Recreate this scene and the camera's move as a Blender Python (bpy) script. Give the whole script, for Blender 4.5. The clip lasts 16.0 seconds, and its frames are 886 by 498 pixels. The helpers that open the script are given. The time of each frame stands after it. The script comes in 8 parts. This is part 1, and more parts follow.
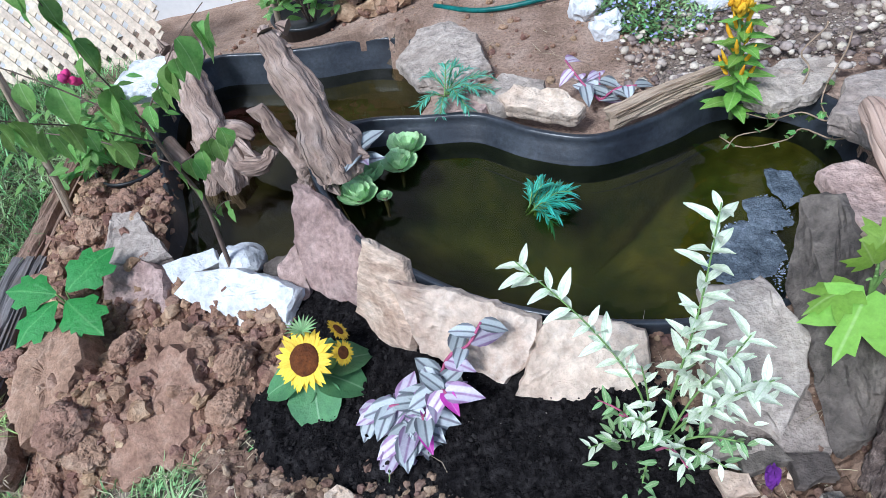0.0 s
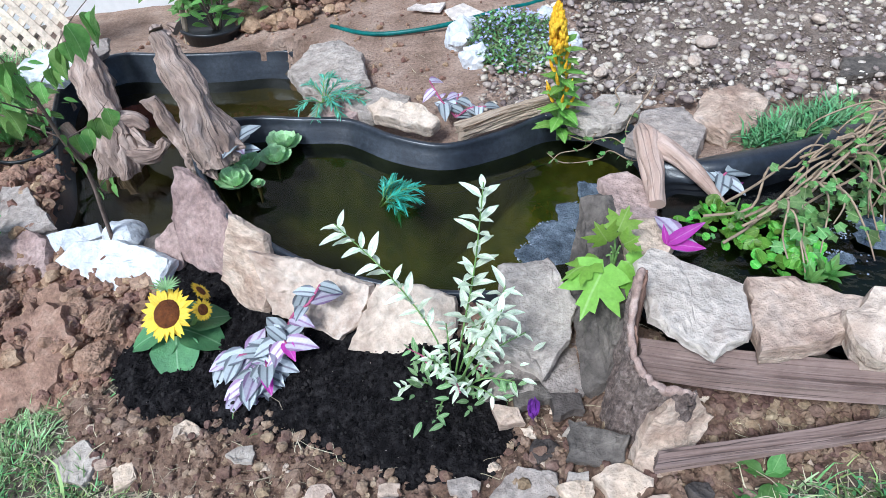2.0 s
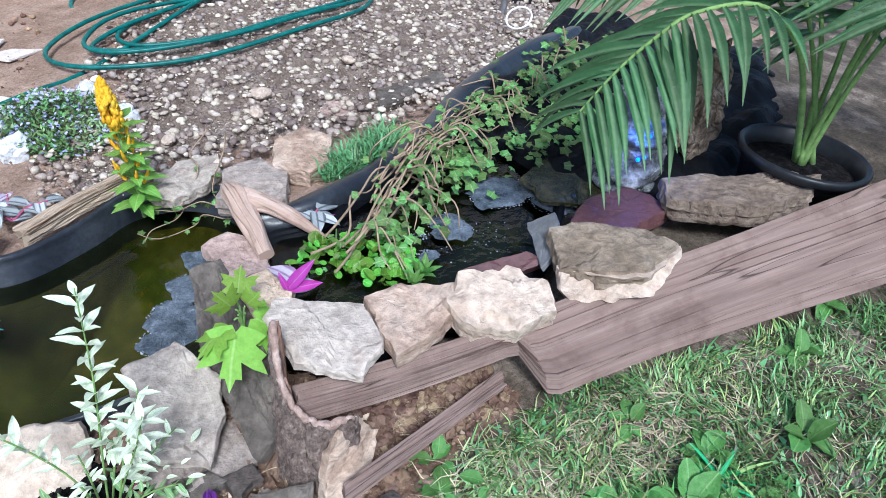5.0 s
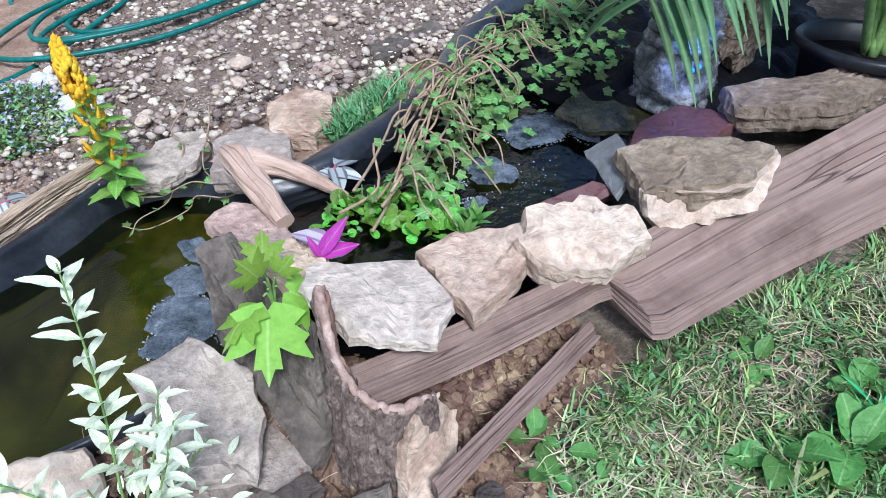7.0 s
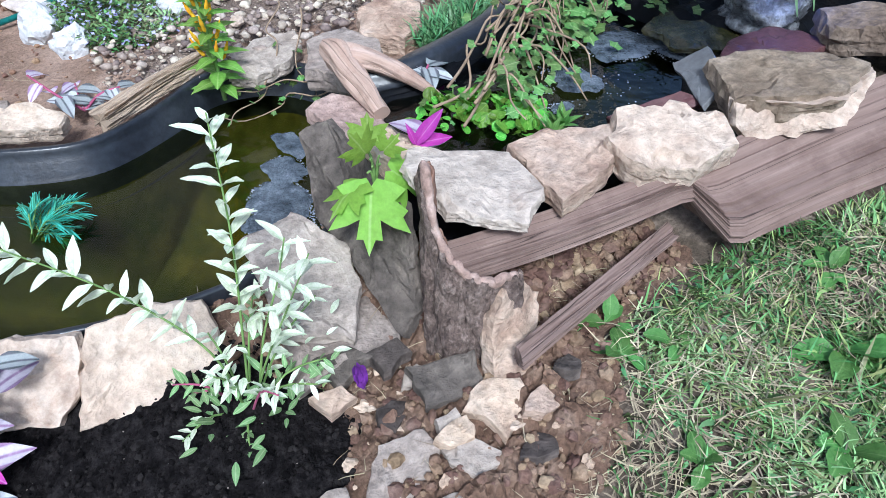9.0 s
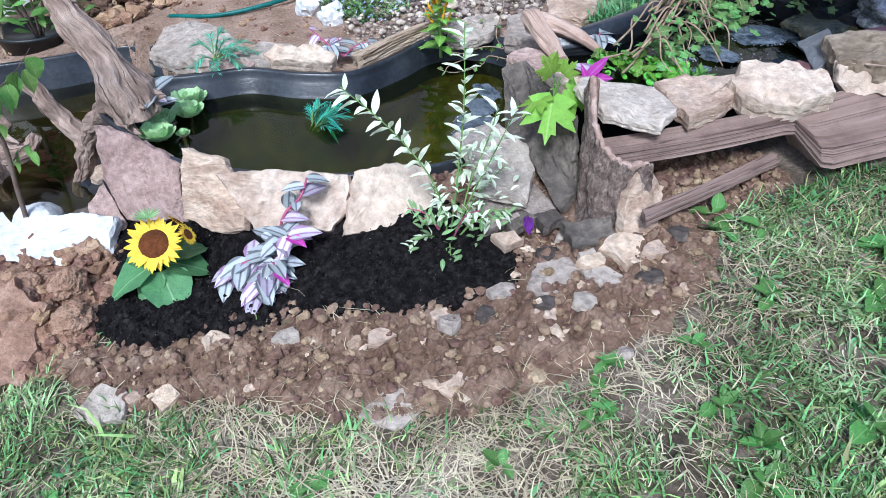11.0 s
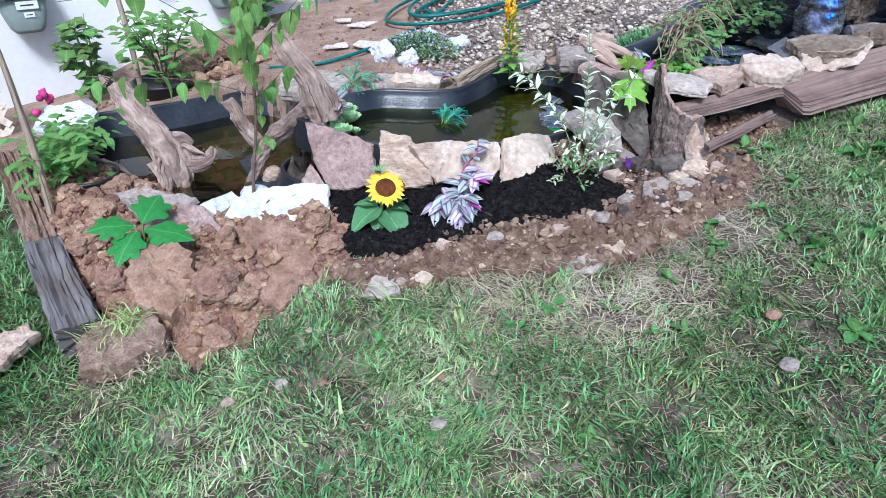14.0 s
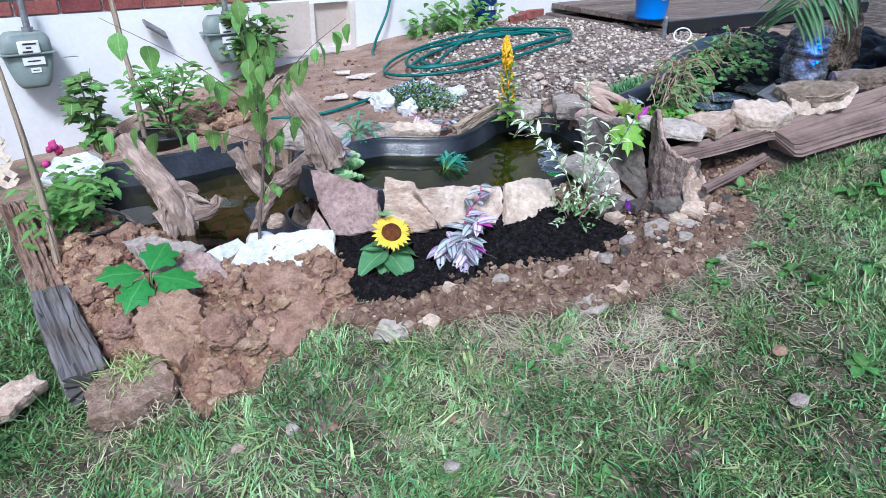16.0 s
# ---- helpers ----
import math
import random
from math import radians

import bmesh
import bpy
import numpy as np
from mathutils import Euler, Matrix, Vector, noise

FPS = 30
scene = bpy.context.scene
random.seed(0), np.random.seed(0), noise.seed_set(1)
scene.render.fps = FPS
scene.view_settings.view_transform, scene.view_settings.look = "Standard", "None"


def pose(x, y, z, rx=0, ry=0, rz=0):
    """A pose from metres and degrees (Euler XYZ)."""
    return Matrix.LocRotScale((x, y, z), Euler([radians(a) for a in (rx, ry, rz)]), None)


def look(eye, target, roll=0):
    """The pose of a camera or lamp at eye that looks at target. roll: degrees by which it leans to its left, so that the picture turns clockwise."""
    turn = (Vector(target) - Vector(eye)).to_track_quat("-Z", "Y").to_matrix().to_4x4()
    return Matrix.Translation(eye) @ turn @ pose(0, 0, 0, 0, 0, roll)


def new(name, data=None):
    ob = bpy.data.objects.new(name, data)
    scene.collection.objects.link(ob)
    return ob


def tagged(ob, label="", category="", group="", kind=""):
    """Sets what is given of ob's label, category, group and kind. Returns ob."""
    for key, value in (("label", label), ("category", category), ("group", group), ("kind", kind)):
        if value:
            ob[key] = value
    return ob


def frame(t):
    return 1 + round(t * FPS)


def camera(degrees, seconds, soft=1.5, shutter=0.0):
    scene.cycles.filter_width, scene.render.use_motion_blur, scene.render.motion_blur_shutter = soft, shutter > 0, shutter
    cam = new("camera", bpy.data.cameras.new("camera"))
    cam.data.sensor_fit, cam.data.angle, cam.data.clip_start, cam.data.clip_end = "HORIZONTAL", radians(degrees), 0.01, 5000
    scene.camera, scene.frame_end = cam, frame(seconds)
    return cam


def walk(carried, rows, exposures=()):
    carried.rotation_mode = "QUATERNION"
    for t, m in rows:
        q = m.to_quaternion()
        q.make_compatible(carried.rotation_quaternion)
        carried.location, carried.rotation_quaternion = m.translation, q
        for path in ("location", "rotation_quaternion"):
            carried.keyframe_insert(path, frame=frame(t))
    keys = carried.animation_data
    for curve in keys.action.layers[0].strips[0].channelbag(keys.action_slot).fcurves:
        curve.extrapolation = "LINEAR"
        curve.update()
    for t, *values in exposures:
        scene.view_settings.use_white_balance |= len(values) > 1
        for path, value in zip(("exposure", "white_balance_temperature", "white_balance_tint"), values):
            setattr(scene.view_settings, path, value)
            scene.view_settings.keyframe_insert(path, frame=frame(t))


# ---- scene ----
cam = camera(67.6, 16.0, soft=0.6)
PATH = [
    (0, (0.003, -0.006, 0.848), (-0.18, 1.411, -0.552), -9.6),
    (0.5, (-0.045, -0.037, 0.853), (-0.262, 1.355, -0.566), -4.6),
    (1, (-0.056, -0.083, 0.887), (-0.298, 1.357, -0.479), -5.6),
    (1.5, (0.015, -0.136, 0.914), (-0.196, 1.302, -0.46), -6.7),
    (2, (0.149, -0.215, 0.916), (0.203, 1.257, -0.436), 0.1),
    (2.5, (0.23, -0.227, 0.909), (0.584, 1.159, -0.488), 4.8),
    (3, (0.229, -0.206, 0.903), (0.81, 1.113, -0.484), 5.0),
    (3.5, (0.212, -0.213, 0.91), (1.036, 1.003, -0.448), 9.2),
    (4, (0.206, -0.21, 0.915), (1.182, 0.928, -0.409), 8.1),
    (4.2, (0.163, -0.217, 0.936), (1.243, 0.912, -0.314), 8.3),
    (6.3, (0.144, -0.146, 0.875), (1.248, 1.07, -0.266), 9.2),
    (6.5, (0.159, -0.121, 0.844), (1.264, 1.073, -0.319), 8.9),
    (7, (0.143, -0.057, 0.74), (1.298, 1.078, -0.433), 2.7),
    (7.5, (0.123, -0.057, 0.706), (1.317, 1.017, -0.486), 3.8),
    (8, (0.105, -0.074, 0.707), (1.302, 0.991, -0.49), 4.8),
    (8.5, (0.078, -0.086, 0.716), (1.246, 1.017, -0.475), 4.8),
    (9, (0.035, -0.085, 0.711), (1.027, 1.055, -0.599), 3.7),
    (9.5, (-0.005, -0.079, 0.705), (0.852, 1.109, -0.657), 3.5),
    (10, (-0.062, -0.163, 0.722), (0.608, 1.139, -0.64), 2.5),
    (10.2, (-0.093, -0.23, 0.754), (0.513, 1.107, -0.604), 2.2),
    (12.3, (-0.657, -0.667, 0.753), (0.172, 0.816, -0.302), 0.5),
    (12.5, (-0.72, -0.689, 0.767), (0.09, 0.777, -0.326), 0.5),
    (13, (-0.857, -0.715, 0.769), (0.034, 0.746, -0.265), 1.7),
    (13.5, (-1.03, -0.748, 0.768), (-0.082, 0.681, -0.261), 1.3),
    (14, (-1.087, -0.76, 0.757), (-0.123, 0.657, -0.272), 1.6),
    (14.5, (-1.109, -0.748, 0.759), (-0.079, 0.658, -0.222), 3.4),
    (15, (-1.125, -0.761, 0.756), (-0.095, 0.683, -0.168), 1.5),
    (15.5, (-1.125, -0.761, 0.76), (-0.081, 0.671, -0.167), 1.7),
    (16, (-1.13, -0.76, 0.756), (-0.109, 0.704, -0.147), 1.1),
]
walk(cam, [(t, look(eye, target, roll)) for t, eye, target, roll in PATH], [(0.0, 0.61, 5350, 6.0), (2.0, 0.70, 5350, 4.5), (7.0, 0.81, 5450, 7.0), (10.0, 0.76, 5400, 6.0), (13.0, 0.77, 5250, 8.5), (14.5, 0.67, 5250, 8.5), (16.0, 0.64, 5250, 8.5)])

# ---------------------------------------------------------------- light
SUN_AZ, SUN_EL = radians(215), radians(50)
world = bpy.data.worlds.new("sky")
scene.world = world
world.use_nodes = True
wn = world.node_tree.nodes
sky = wn.new("ShaderNodeTexSky")
sky.sky_type = "NISHITA"
sky.sun_disc = False
sky.sun_elevation, sky.sun_rotation = SUN_EL, SUN_AZ
sky.air_density, sky.dust_density, sky.ozone_density = 1.0, 3.0, 1.0
wn["Background"].inputs["Strength"].default_value = 0.10
world.node_tree.links.new(sky.outputs[0], wn["Background"].inputs["Color"])
sun = new("sun", bpy.data.lights.new("sun", "SUN"))
sun.data.energy, sun.data.angle, sun.data.color = 2.4, radians(13), (1.0, 0.97, 0.93)
sun.matrix_world = look((0, 0, 0), (-math.sin(SUN_AZ) * math.cos(SUN_EL), -math.cos(SUN_AZ) * math.cos(SUN_EL), -math.sin(SUN_EL)))

# ---------------------------------------------------------------- materials


def make_mat(name, cols, s1=8.0, s2=70.0, rough=0.85, bump=0.4, dist=0.006, stretch=(1, 1, 1), rand="", var=0.2, spec=0.3,
             glow=0.0, fine=0.35, through_light=0.0, metal=0.0, crack=0.0, along=False, stain=None, stain_s=7.0, checks=0.0):
    """Noise over a colour ramp, a finer grain on top, bump from both; rand: 'object' or 'island' shifts the value.
    along: run with the grain (u lengthwise, v across); stain: colour of blotches; checks: depth of lengthwise drying cracks."""
    m = bpy.data.materials.new(name)
    m.use_nodes = True
    nt = m.node_tree
    nd, ln = nt.nodes, nt.links
    bsdf = nd["Principled BSDF"]
    tc = nd.new("ShaderNodeTexCoord")
    mp = nd.new("ShaderNodeMapping")
    mp.inputs["Scale"].default_value = stretch
    ln.new(tc.outputs["UV" if along else "Object"], mp.inputs["Vector"])
    big = nd.new("ShaderNodeTexNoise")
    big.inputs["Scale"].default_value, big.inputs["Detail"].default_value, big.inputs["Roughness"].default_value = s1, 6, 0.6
    small = nd.new("ShaderNodeTexNoise")
    small.inputs["Scale"].default_value, small.inputs["Detail"].default_value, small.inputs["Roughness"].default_value = s2, 5, 0.65
    ln.new(mp.outputs[0], big.inputs["Vector"])
    ln.new(mp.outputs[0], small.inputs["Vector"])
    ramp = nd.new("ShaderNodeValToRGB")
    el = ramp.color_ramp.elements
    while len(el) < len(cols):
        el.new(0.5)
    for k, c in enumerate(cols):
        el[k].position = 0.28 + 0.44 * k / max(1, len(cols) - 1)
        el[k].color = (*c, 1)
    ln.new(big.outputs["Fac"], ramp.inputs["Fac"])
    hsv = nd.new("ShaderNodeHueSaturation")
    col = ramp.outputs["Color"]
    if stain:
        blot = nd.new("ShaderNodeTexNoise")
        blot.inputs["Scale"].default_value, blot.inputs["Detail"].default_value, blot.inputs["Roughness"].default_value = stain_s, 8, 0.7
        ln.new(tc.outputs["Object"], blot.inputs["Vector"])
        sr = nd.new("ShaderNodeMapRange")
        sr.inputs["From Min"].default_value, sr.inputs["From Max"].default_value = 0.50, 0.64
        sr.inputs["To Max"].default_value = 0.75
        ln.new(blot.outputs["Fac"], sr.inputs["Value"])
        smix = nd.new("ShaderNodeMix")
        smix.data_type = "RGBA"
        ln.new(sr.outputs["Result"], smix.inputs["Factor"])
        ln.new(col, smix.inputs["A"])
        smix.inputs["B"].default_value = (*stain, 1)
        col = smix.outputs["Result"]
    lines = None
    if checks:
        mp2 = nd.new("ShaderNodeMapping")
        mp2.inputs["Scale"].default_value = (0.9, 30, 1)
        ln.new(tc.outputs["UV" if along else "Object"], mp2.inputs["Vector"])
        cn = nd.new("ShaderNodeTexNoise")
        cn.inputs["Scale"].default_value, cn.inputs["Detail"].default_value = 1.0, 1.2
        ln.new(mp2.outputs[0], cn.inputs["Vector"])
        cr = nd.new("ShaderNodeValToRGB")
        ce = cr.color_ramp.elements
        ce[0].position, ce[0].color = 0.491, (1, 1, 1, 1)
        ce[1].position, ce[1].color = 0.503, (1, 1, 1, 1)
        for pos, v in ((0.496, 0.12), (0.498, 0.12)):
            e = ce.new(pos)
            e.color = (v, v, v, 1)
        ln.new(cn.outputs["Fac"], cr.inputs["Fac"])
        lines = cr.outputs["Color"]
        cm = nd.new("ShaderNodeMix")
        cm.data_type, cm.blend_type = "RGBA", "MULTIPLY"
        cm.inputs["Factor"].default_value = checks
        ln.new(col, cm.inputs["A"])
        ln.new(lines, cm.inputs["B"])
        col = cm.outputs["Result"]
    mr = nd.new("ShaderNodeMapRange")
    mr.inputs["From Min"].default_value, mr.inputs["From Max"].default_value = 0.25, 0.75
    mr.inputs["To Min"].default_value, mr.inputs["To Max"].default_value = 1 - fine, 1 + fine
    ln.new(small.outputs["Fac"], mr.inputs["Value"])
    last = mr.outputs["Result"]
    if rand:
        info = nd.new("ShaderNodeObjectInfo") if rand == "object" else nd.new("ShaderNodeNewGeometry")
        val = info.outputs["Random"] if rand == "object" else info.outputs["Random Per Island"]
        mr2 = nd.new("ShaderNodeMapRange")
        mr2.inputs["To Min"].default_value, mr2.inputs["To Max"].default_value = 1 - var, 1 + var
        ln.new(val, mr2.inputs["Value"])
        mul = nd.new("ShaderNodeMath")
        mul.operation = "MULTIPLY"
        ln.new(last, mul.inputs[0])
        ln.new(mr2.outputs["Result"], mul.inputs[1])
        last = mul.outputs[0]
        hue = nd.new("ShaderNodeMapRange")
        hue.inputs["To Min"].default_value, hue.inputs["To Max"].default_value = 0.5 - var * 0.06, 0.5 + var * 0.06
        ln.new(val, hue.inputs["Value"])
        ln.new(hue.outputs["Result"], hsv.inputs["Hue"])
    ln.new(last, hsv.inputs["Value"])
    ln.new(col, hsv.inputs["Color"])
    ln.new(hsv.outputs["Color"], bsdf.inputs["Base Color"])
    bsdf.inputs["Roughness"].default_value = rough
    bsdf.inputs["Specular IOR Level"].default_value = spec
    bsdf.inputs["Metallic"].default_value = metal
    height = nd.new("ShaderNodeMath")
    height.operation = "ADD"
    ln.new(big.outputs["Fac"], height.inputs[0])
    ln.new(small.outputs["Fac"], height.inputs[1])
    h_out = height.outputs[0]
    if lines:
        ld = nd.new("ShaderNodeMath")
        ld.operation = "MULTIPLY_ADD"
        ld.inputs[1].default_value = 1.2
        ln.new(lines, ld.inputs[0])
        ln.new(h_out, ld.inputs[2])
        h_out = ld.outputs[0]
    if crack:
        vor = nd.new("ShaderNodeTexVoronoi")
        vor.feature = "DISTANCE_TO_EDGE"
        vor.inputs["Scale"].default_value = crack
        ln.new(mp.outputs[0], vor.inputs["Vector"])
        lim = nd.new("ShaderNodeMath")
        lim.operation = "MINIMUM"
        lim.inputs[1].default_value = 0.08
        ln.new(vor.outputs["Distance"], lim.inputs[0])
        sc = nd.new("ShaderNodeMath")
        sc.operation = "MULTIPLY_ADD"
        sc.inputs[1].default_value = 6.0
        ln.new(lim.outputs[0], sc.inputs[0])
        ln.new(h_out, sc.inputs[2])
        h_out = sc.outputs[0]
    bp = nd.new("ShaderNodeBump")
    bp.inputs["Strength"].default_value, bp.inputs["Distance"].default_value = bump, dist
    ln.new(h_out, bp.inputs["Height"])
    ln.new(bp.outputs["Normal"], bsdf.inputs["Normal"])
    if through_light:
        tr = nd.new("ShaderNodeBsdfTranslucent")
        ln.new(hsv.outputs["Color"], tr.inputs["Color"])
        mix = nd.new("ShaderNodeMixShader")
        mix.inputs[0].default_value = through_light
        ln.new(bsdf.outputs[0], mix.inputs[1])
        ln.new(tr.outputs[0], mix.inputs[2])
        ln.new(mix.outputs[0], nd["Material Output"].inputs["Surface"])
    if glow:
        ln.new(hsv.outputs["Color"], bsdf.inputs["Emission Color"])
        bsdf.inputs["Emission Strength"].default_value = glow
    return m


def leaf_mat(name, cols, vein=(0.3, 0.4, 0.15), stripes=0.0, rough=0.45, through_light=0.3, var=0.25):
    """A leaf one unit long along y: a vein on the middle, side veins or lengthwise stripes by the local x."""
    m = make_mat(name, cols, s1=3.0, s2=14.0, rough=rough, bump=0.25, dist=0.05, rand="object", var=var, spec=0.4, fine=0.15, through_light=through_light)
    nt = m.node_tree
    nd, ln = nt.nodes, nt.links
    sep = nd.new("ShaderNodeSeparateXYZ")
    tc = next(n for n in nd if n.type == "TEX_COORD")
    ln.new(tc.outputs["Object"], sep.inputs[0])
    ab = nd.new("ShaderNodeMath")
    ab.operation = "ABSOLUTE"
    ln.new(sep.outputs["X"], ab.inputs[0])
    ramp = nd.new("ShaderNodeValToRGB")
    el = ramp.color_ramp.elements
    if stripes:
        el[0].position, el[0].color = 0.015, (0.0, 0.0, 0.0, 1)
        el[1].position, el[1].color = 0.05, (1, 1, 1, 1)
        for pos, v in ((stripes * 0.62, 1.0), (stripes * 0.75, 0.0)):
            e = el.new(pos)
            e.color = (v, v, v, 1)
    else:
        el[0].position, el[0].color = 0.006, (0.8, 0.8, 0.8, 1)
        el[1].position, el[1].color = 0.022, (0, 0, 0, 1)
    ln.new(ab.outputs[0], ramp.inputs["Fac"])
    hsv = next(n for n in nd if n.type == "HUE_SAT")
    src = hsv.inputs["Color"].links[0].from_socket
    mix = nd.new("ShaderNodeMix")
    mix.data_type = "RGBA"
    ln.new(ramp.outputs["Color"], mix.inputs["Factor"])
    ln.new(src, mix.inputs["A"])
    mix.inputs["B"].default_value = (*vein, 1)
    ln.new(mix.outputs["Result"], hsv.inputs["Color"])
    return m


def glossy_clear(name, tint, gloss=1.0, ripple=0.15, scale=14.0, rough=0.02):
    """Clear water or glass: tinted see-through with a Fresnel gloss."""
    m = bpy.data.materials.new(name)
    m.use_nodes = True
    nd, ln = m.node_tree.nodes, m.node_tree.links
    nd.remove(nd["Principled BSDF"])
    tr = nd.new("ShaderNodeBsdfTransparent")
    tr.inputs["Color"].default_value = (*tint, 1)
    gl = nd.new("ShaderNodeBsdfGlossy")
    gl.inputs["Roughness"].default_value = rough
    gl.inputs["Color"].default_value = (gloss, gloss, gloss, 1)
    fr = nd.new("ShaderNodeFresnel")
    fr.inputs["IOR"].default_value = 1.33
    noi = nd.new("ShaderNodeTexNoise")
    noi.inputs["Scale"].default_value = scale
    tc = nd.new("ShaderNodeTexCoord")
    ln.new(tc.outputs["Object"], noi.inputs["Vector"])
    bp = nd.new("ShaderNodeBump")
    bp.inputs["Strength"].default_value, bp.inputs["Distance"].default_value = ripple, 0.004
    ln.new(noi.outputs["Fac"], bp.inputs["Height"])
    ln.new(bp.outputs["Normal"], gl.inputs["Normal"])
    ln.new(bp.outputs["Normal"], fr.inputs["Normal"])
    mix = nd.new("ShaderNodeMixShader")
    ln.new(fr.outputs[0], mix.inputs[0])
    ln.new(tr.outputs[0], mix.inputs[1])
    ln.new(gl.outputs[0], mix.inputs[2])
    ln.new(mix.outputs[0], nd["Material Output"].inputs["Surface"])
    return m


LAWN_EARTH = make_mat("lawn_earth", [(0.026, 0.021, 0.015), (0.095, 0.073, 0.053), (0.30, 0.24, 0.195)], s1=12, s2=130, bump=0.8, dist=0.008, fine=0.5)
CLAY = make_mat("clay_soil", [(0.126, 0.063, 0.040), (0.270, 0.153, 0.100), (0.391, 0.256, 0.181)], s1=18, s2=140, bump=0.9, dist=0.006, fine=0.4, stain=(0.115, 0.065, 0.045), stain_s=14)
CLAY_DARK = make_mat("dark_clay_soil", [(0.080, 0.045, 0.029), (0.164, 0.101, 0.069), (0.280, 0.196, 0.144)], s1=22, s2=140, bump=0.9, dist=0.006, fine=0.4)
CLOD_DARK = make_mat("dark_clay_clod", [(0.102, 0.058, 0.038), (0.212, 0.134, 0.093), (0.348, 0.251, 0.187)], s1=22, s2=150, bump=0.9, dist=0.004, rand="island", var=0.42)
CLAY_CLOD = make_mat("clay_clod", [(0.15, 0.08, 0.05), (0.29, 0.172, 0.115), (0.42, 0.285, 0.205)], s1=22, s2=150, bump=0.9, dist=0.006, rand="island", var=0.35)
CLAY_BIG = make_mat("clay_lump", [(0.150, 0.083, 0.056), (0.291, 0.174, 0.122), (0.395, 0.268, 0.197)], s1=24, s2=150, bump=0.9, dist=0.004, rand="object", var=0.15, stain=(0.15, 0.09, 0.062), stain_s=16)
SOD = make_mat("dry_sod", [(0.15, 0.095, 0.066), (0.28, 0.19, 0.138), (0.40, 0.295, 0.22)], s1=30, s2=160, bump=1.0, dist=0.006, fine=0.5, stain=(0.16, 0.10, 0.07), stain_s=22)
BACK_EARTH = make_mat("bare_earth", [(0.18, 0.115, 0.080), (0.305, 0.208, 0.155), (0.42, 0.31, 0.245)], s1=9, s2=110, bump=0.9, dist=0.01, fine=0.4)
POTTING = make_mat("potting_soil", [(0.003, 0.0026, 0.003), (0.012, 0.0105, 0.011), (0.034, 0.030, 0.030)], s1=60, s2=260, bump=1.0, dist=0.006, fine=0.6, rough=1.0, spec=0.08)
POT_CRUMB = make_mat("potting_crumb", [(0.005, 0.0042, 0.0045), (0.022, 0.019, 0.019)], s1=40, s2=240, bump=0.5, rand="island", var=0.8, rough=1.0, spec=0.1)
GRAVEL_BED = make_mat("gravel_bed", [(0.14, 0.10, 0.076), (0.25, 0.19, 0.15), (0.37, 0.30, 0.25)], s1=12, s2=160, bump=0.9, dist=0.012, crack=60)
PEBBLE = make_mat("pebble", [(0.21, 0.16, 0.13), (0.36, 0.295, 0.25), (0.56, 0.49, 0.435)], s1=16, s2=90, bump=0.15, rand="island", var=0.6, rough=0.8)
STONE_TAN = make_mat("tan_sandstone", [(0.31, 0.20, 0.14), (0.53, 0.405, 0.31), (0.64, 0.535, 0.45)], s1=9, s2=60, bump=0.85, dist=0.010, stretch=(1, 1, 2.5), rand="object", var=0.12, fine=0.42, stain=(0.30, 0.205, 0.155), stain_s=9)
STONE_MAUVE = make_mat("mauve_sandstone", [(0.22, 0.145, 0.125), (0.40, 0.285, 0.25), (0.50, 0.385, 0.34)], s1=10, s2=70, bump=0.9, dist=0.010, rand="object", var=0.1, fine=0.45, stain=(0.24, 0.165, 0.15), stain_s=8)
STONE_GREY = make_mat("grey_flagstone", [(0.205, 0.163, 0.136), (0.395, 0.335, 0.288), (0.55, 0.482, 0.425)], s1=9, s2=60, bump=0.9, dist=0.009, rand="object", var=0.14, fine=0.45, stain=(0.19, 0.155, 0.135), stain_s=8)
STONE_WHITE = make_mat("white_limestone", [(0.46, 0.46, 0.475), (0.63, 0.64, 0.66), (0.73, 0.73, 0.74)], s1=11, s2=60, bump=0.9, dist=0.008, rand="object", var=0.06, fine=0.28)
STONE_CREAM = make_mat("cream_limestone", [(0.36, 0.255, 0.19), (0.57, 0.46, 0.37), (0.68, 0.595, 0.51)], s1=9, s2=55, bump=0.9, dist=0.009, rand="object", var=0.07, fine=0.34, stain=(0.37, 0.26, 0.19), stain_s=10)
STONE_OCHRE = make_mat("weathered_ochre_slab", [(0.10, 0.07, 0.05), (0.235, 0.18, 0.135), (0.40, 0.33, 0.265)], s1=9, s2=60, bump=0.9, dist=0.009, rand="object", var=0.1, fine=0.5, stain=(0.10, 0.075, 0.058), stain_s=11)
STONE_DARK = make_mat("dark_weathered_stone", [(0.045, 0.037, 0.033), (0.105, 0.087, 0.076), (0.215, 0.175, 0.148)], s1=10, s2=60, bump=0.9, dist=0.009, rand="object", var=0.22, fine=0.5, stain=(0.175, 0.148, 0.128), stain_s=13)
STONE_PALE = make_mat("pale_grey_flagstone", [(0.32, 0.26, 0.215), (0.50, 0.43, 0.37), (0.63, 0.56, 0.50)], s1=9, s2=60, bump=0.9, dist=0.009, rand="object", var=0.06, fine=0.38, stain=(0.36, 0.285, 0.235), stain_s=9)
SLATE = make_mat("grey_slate", [(0.12, 0.125, 0.135), (0.18, 0.185, 0.195)], s1=6, s2=60, bump=0.3, rough=0.5)
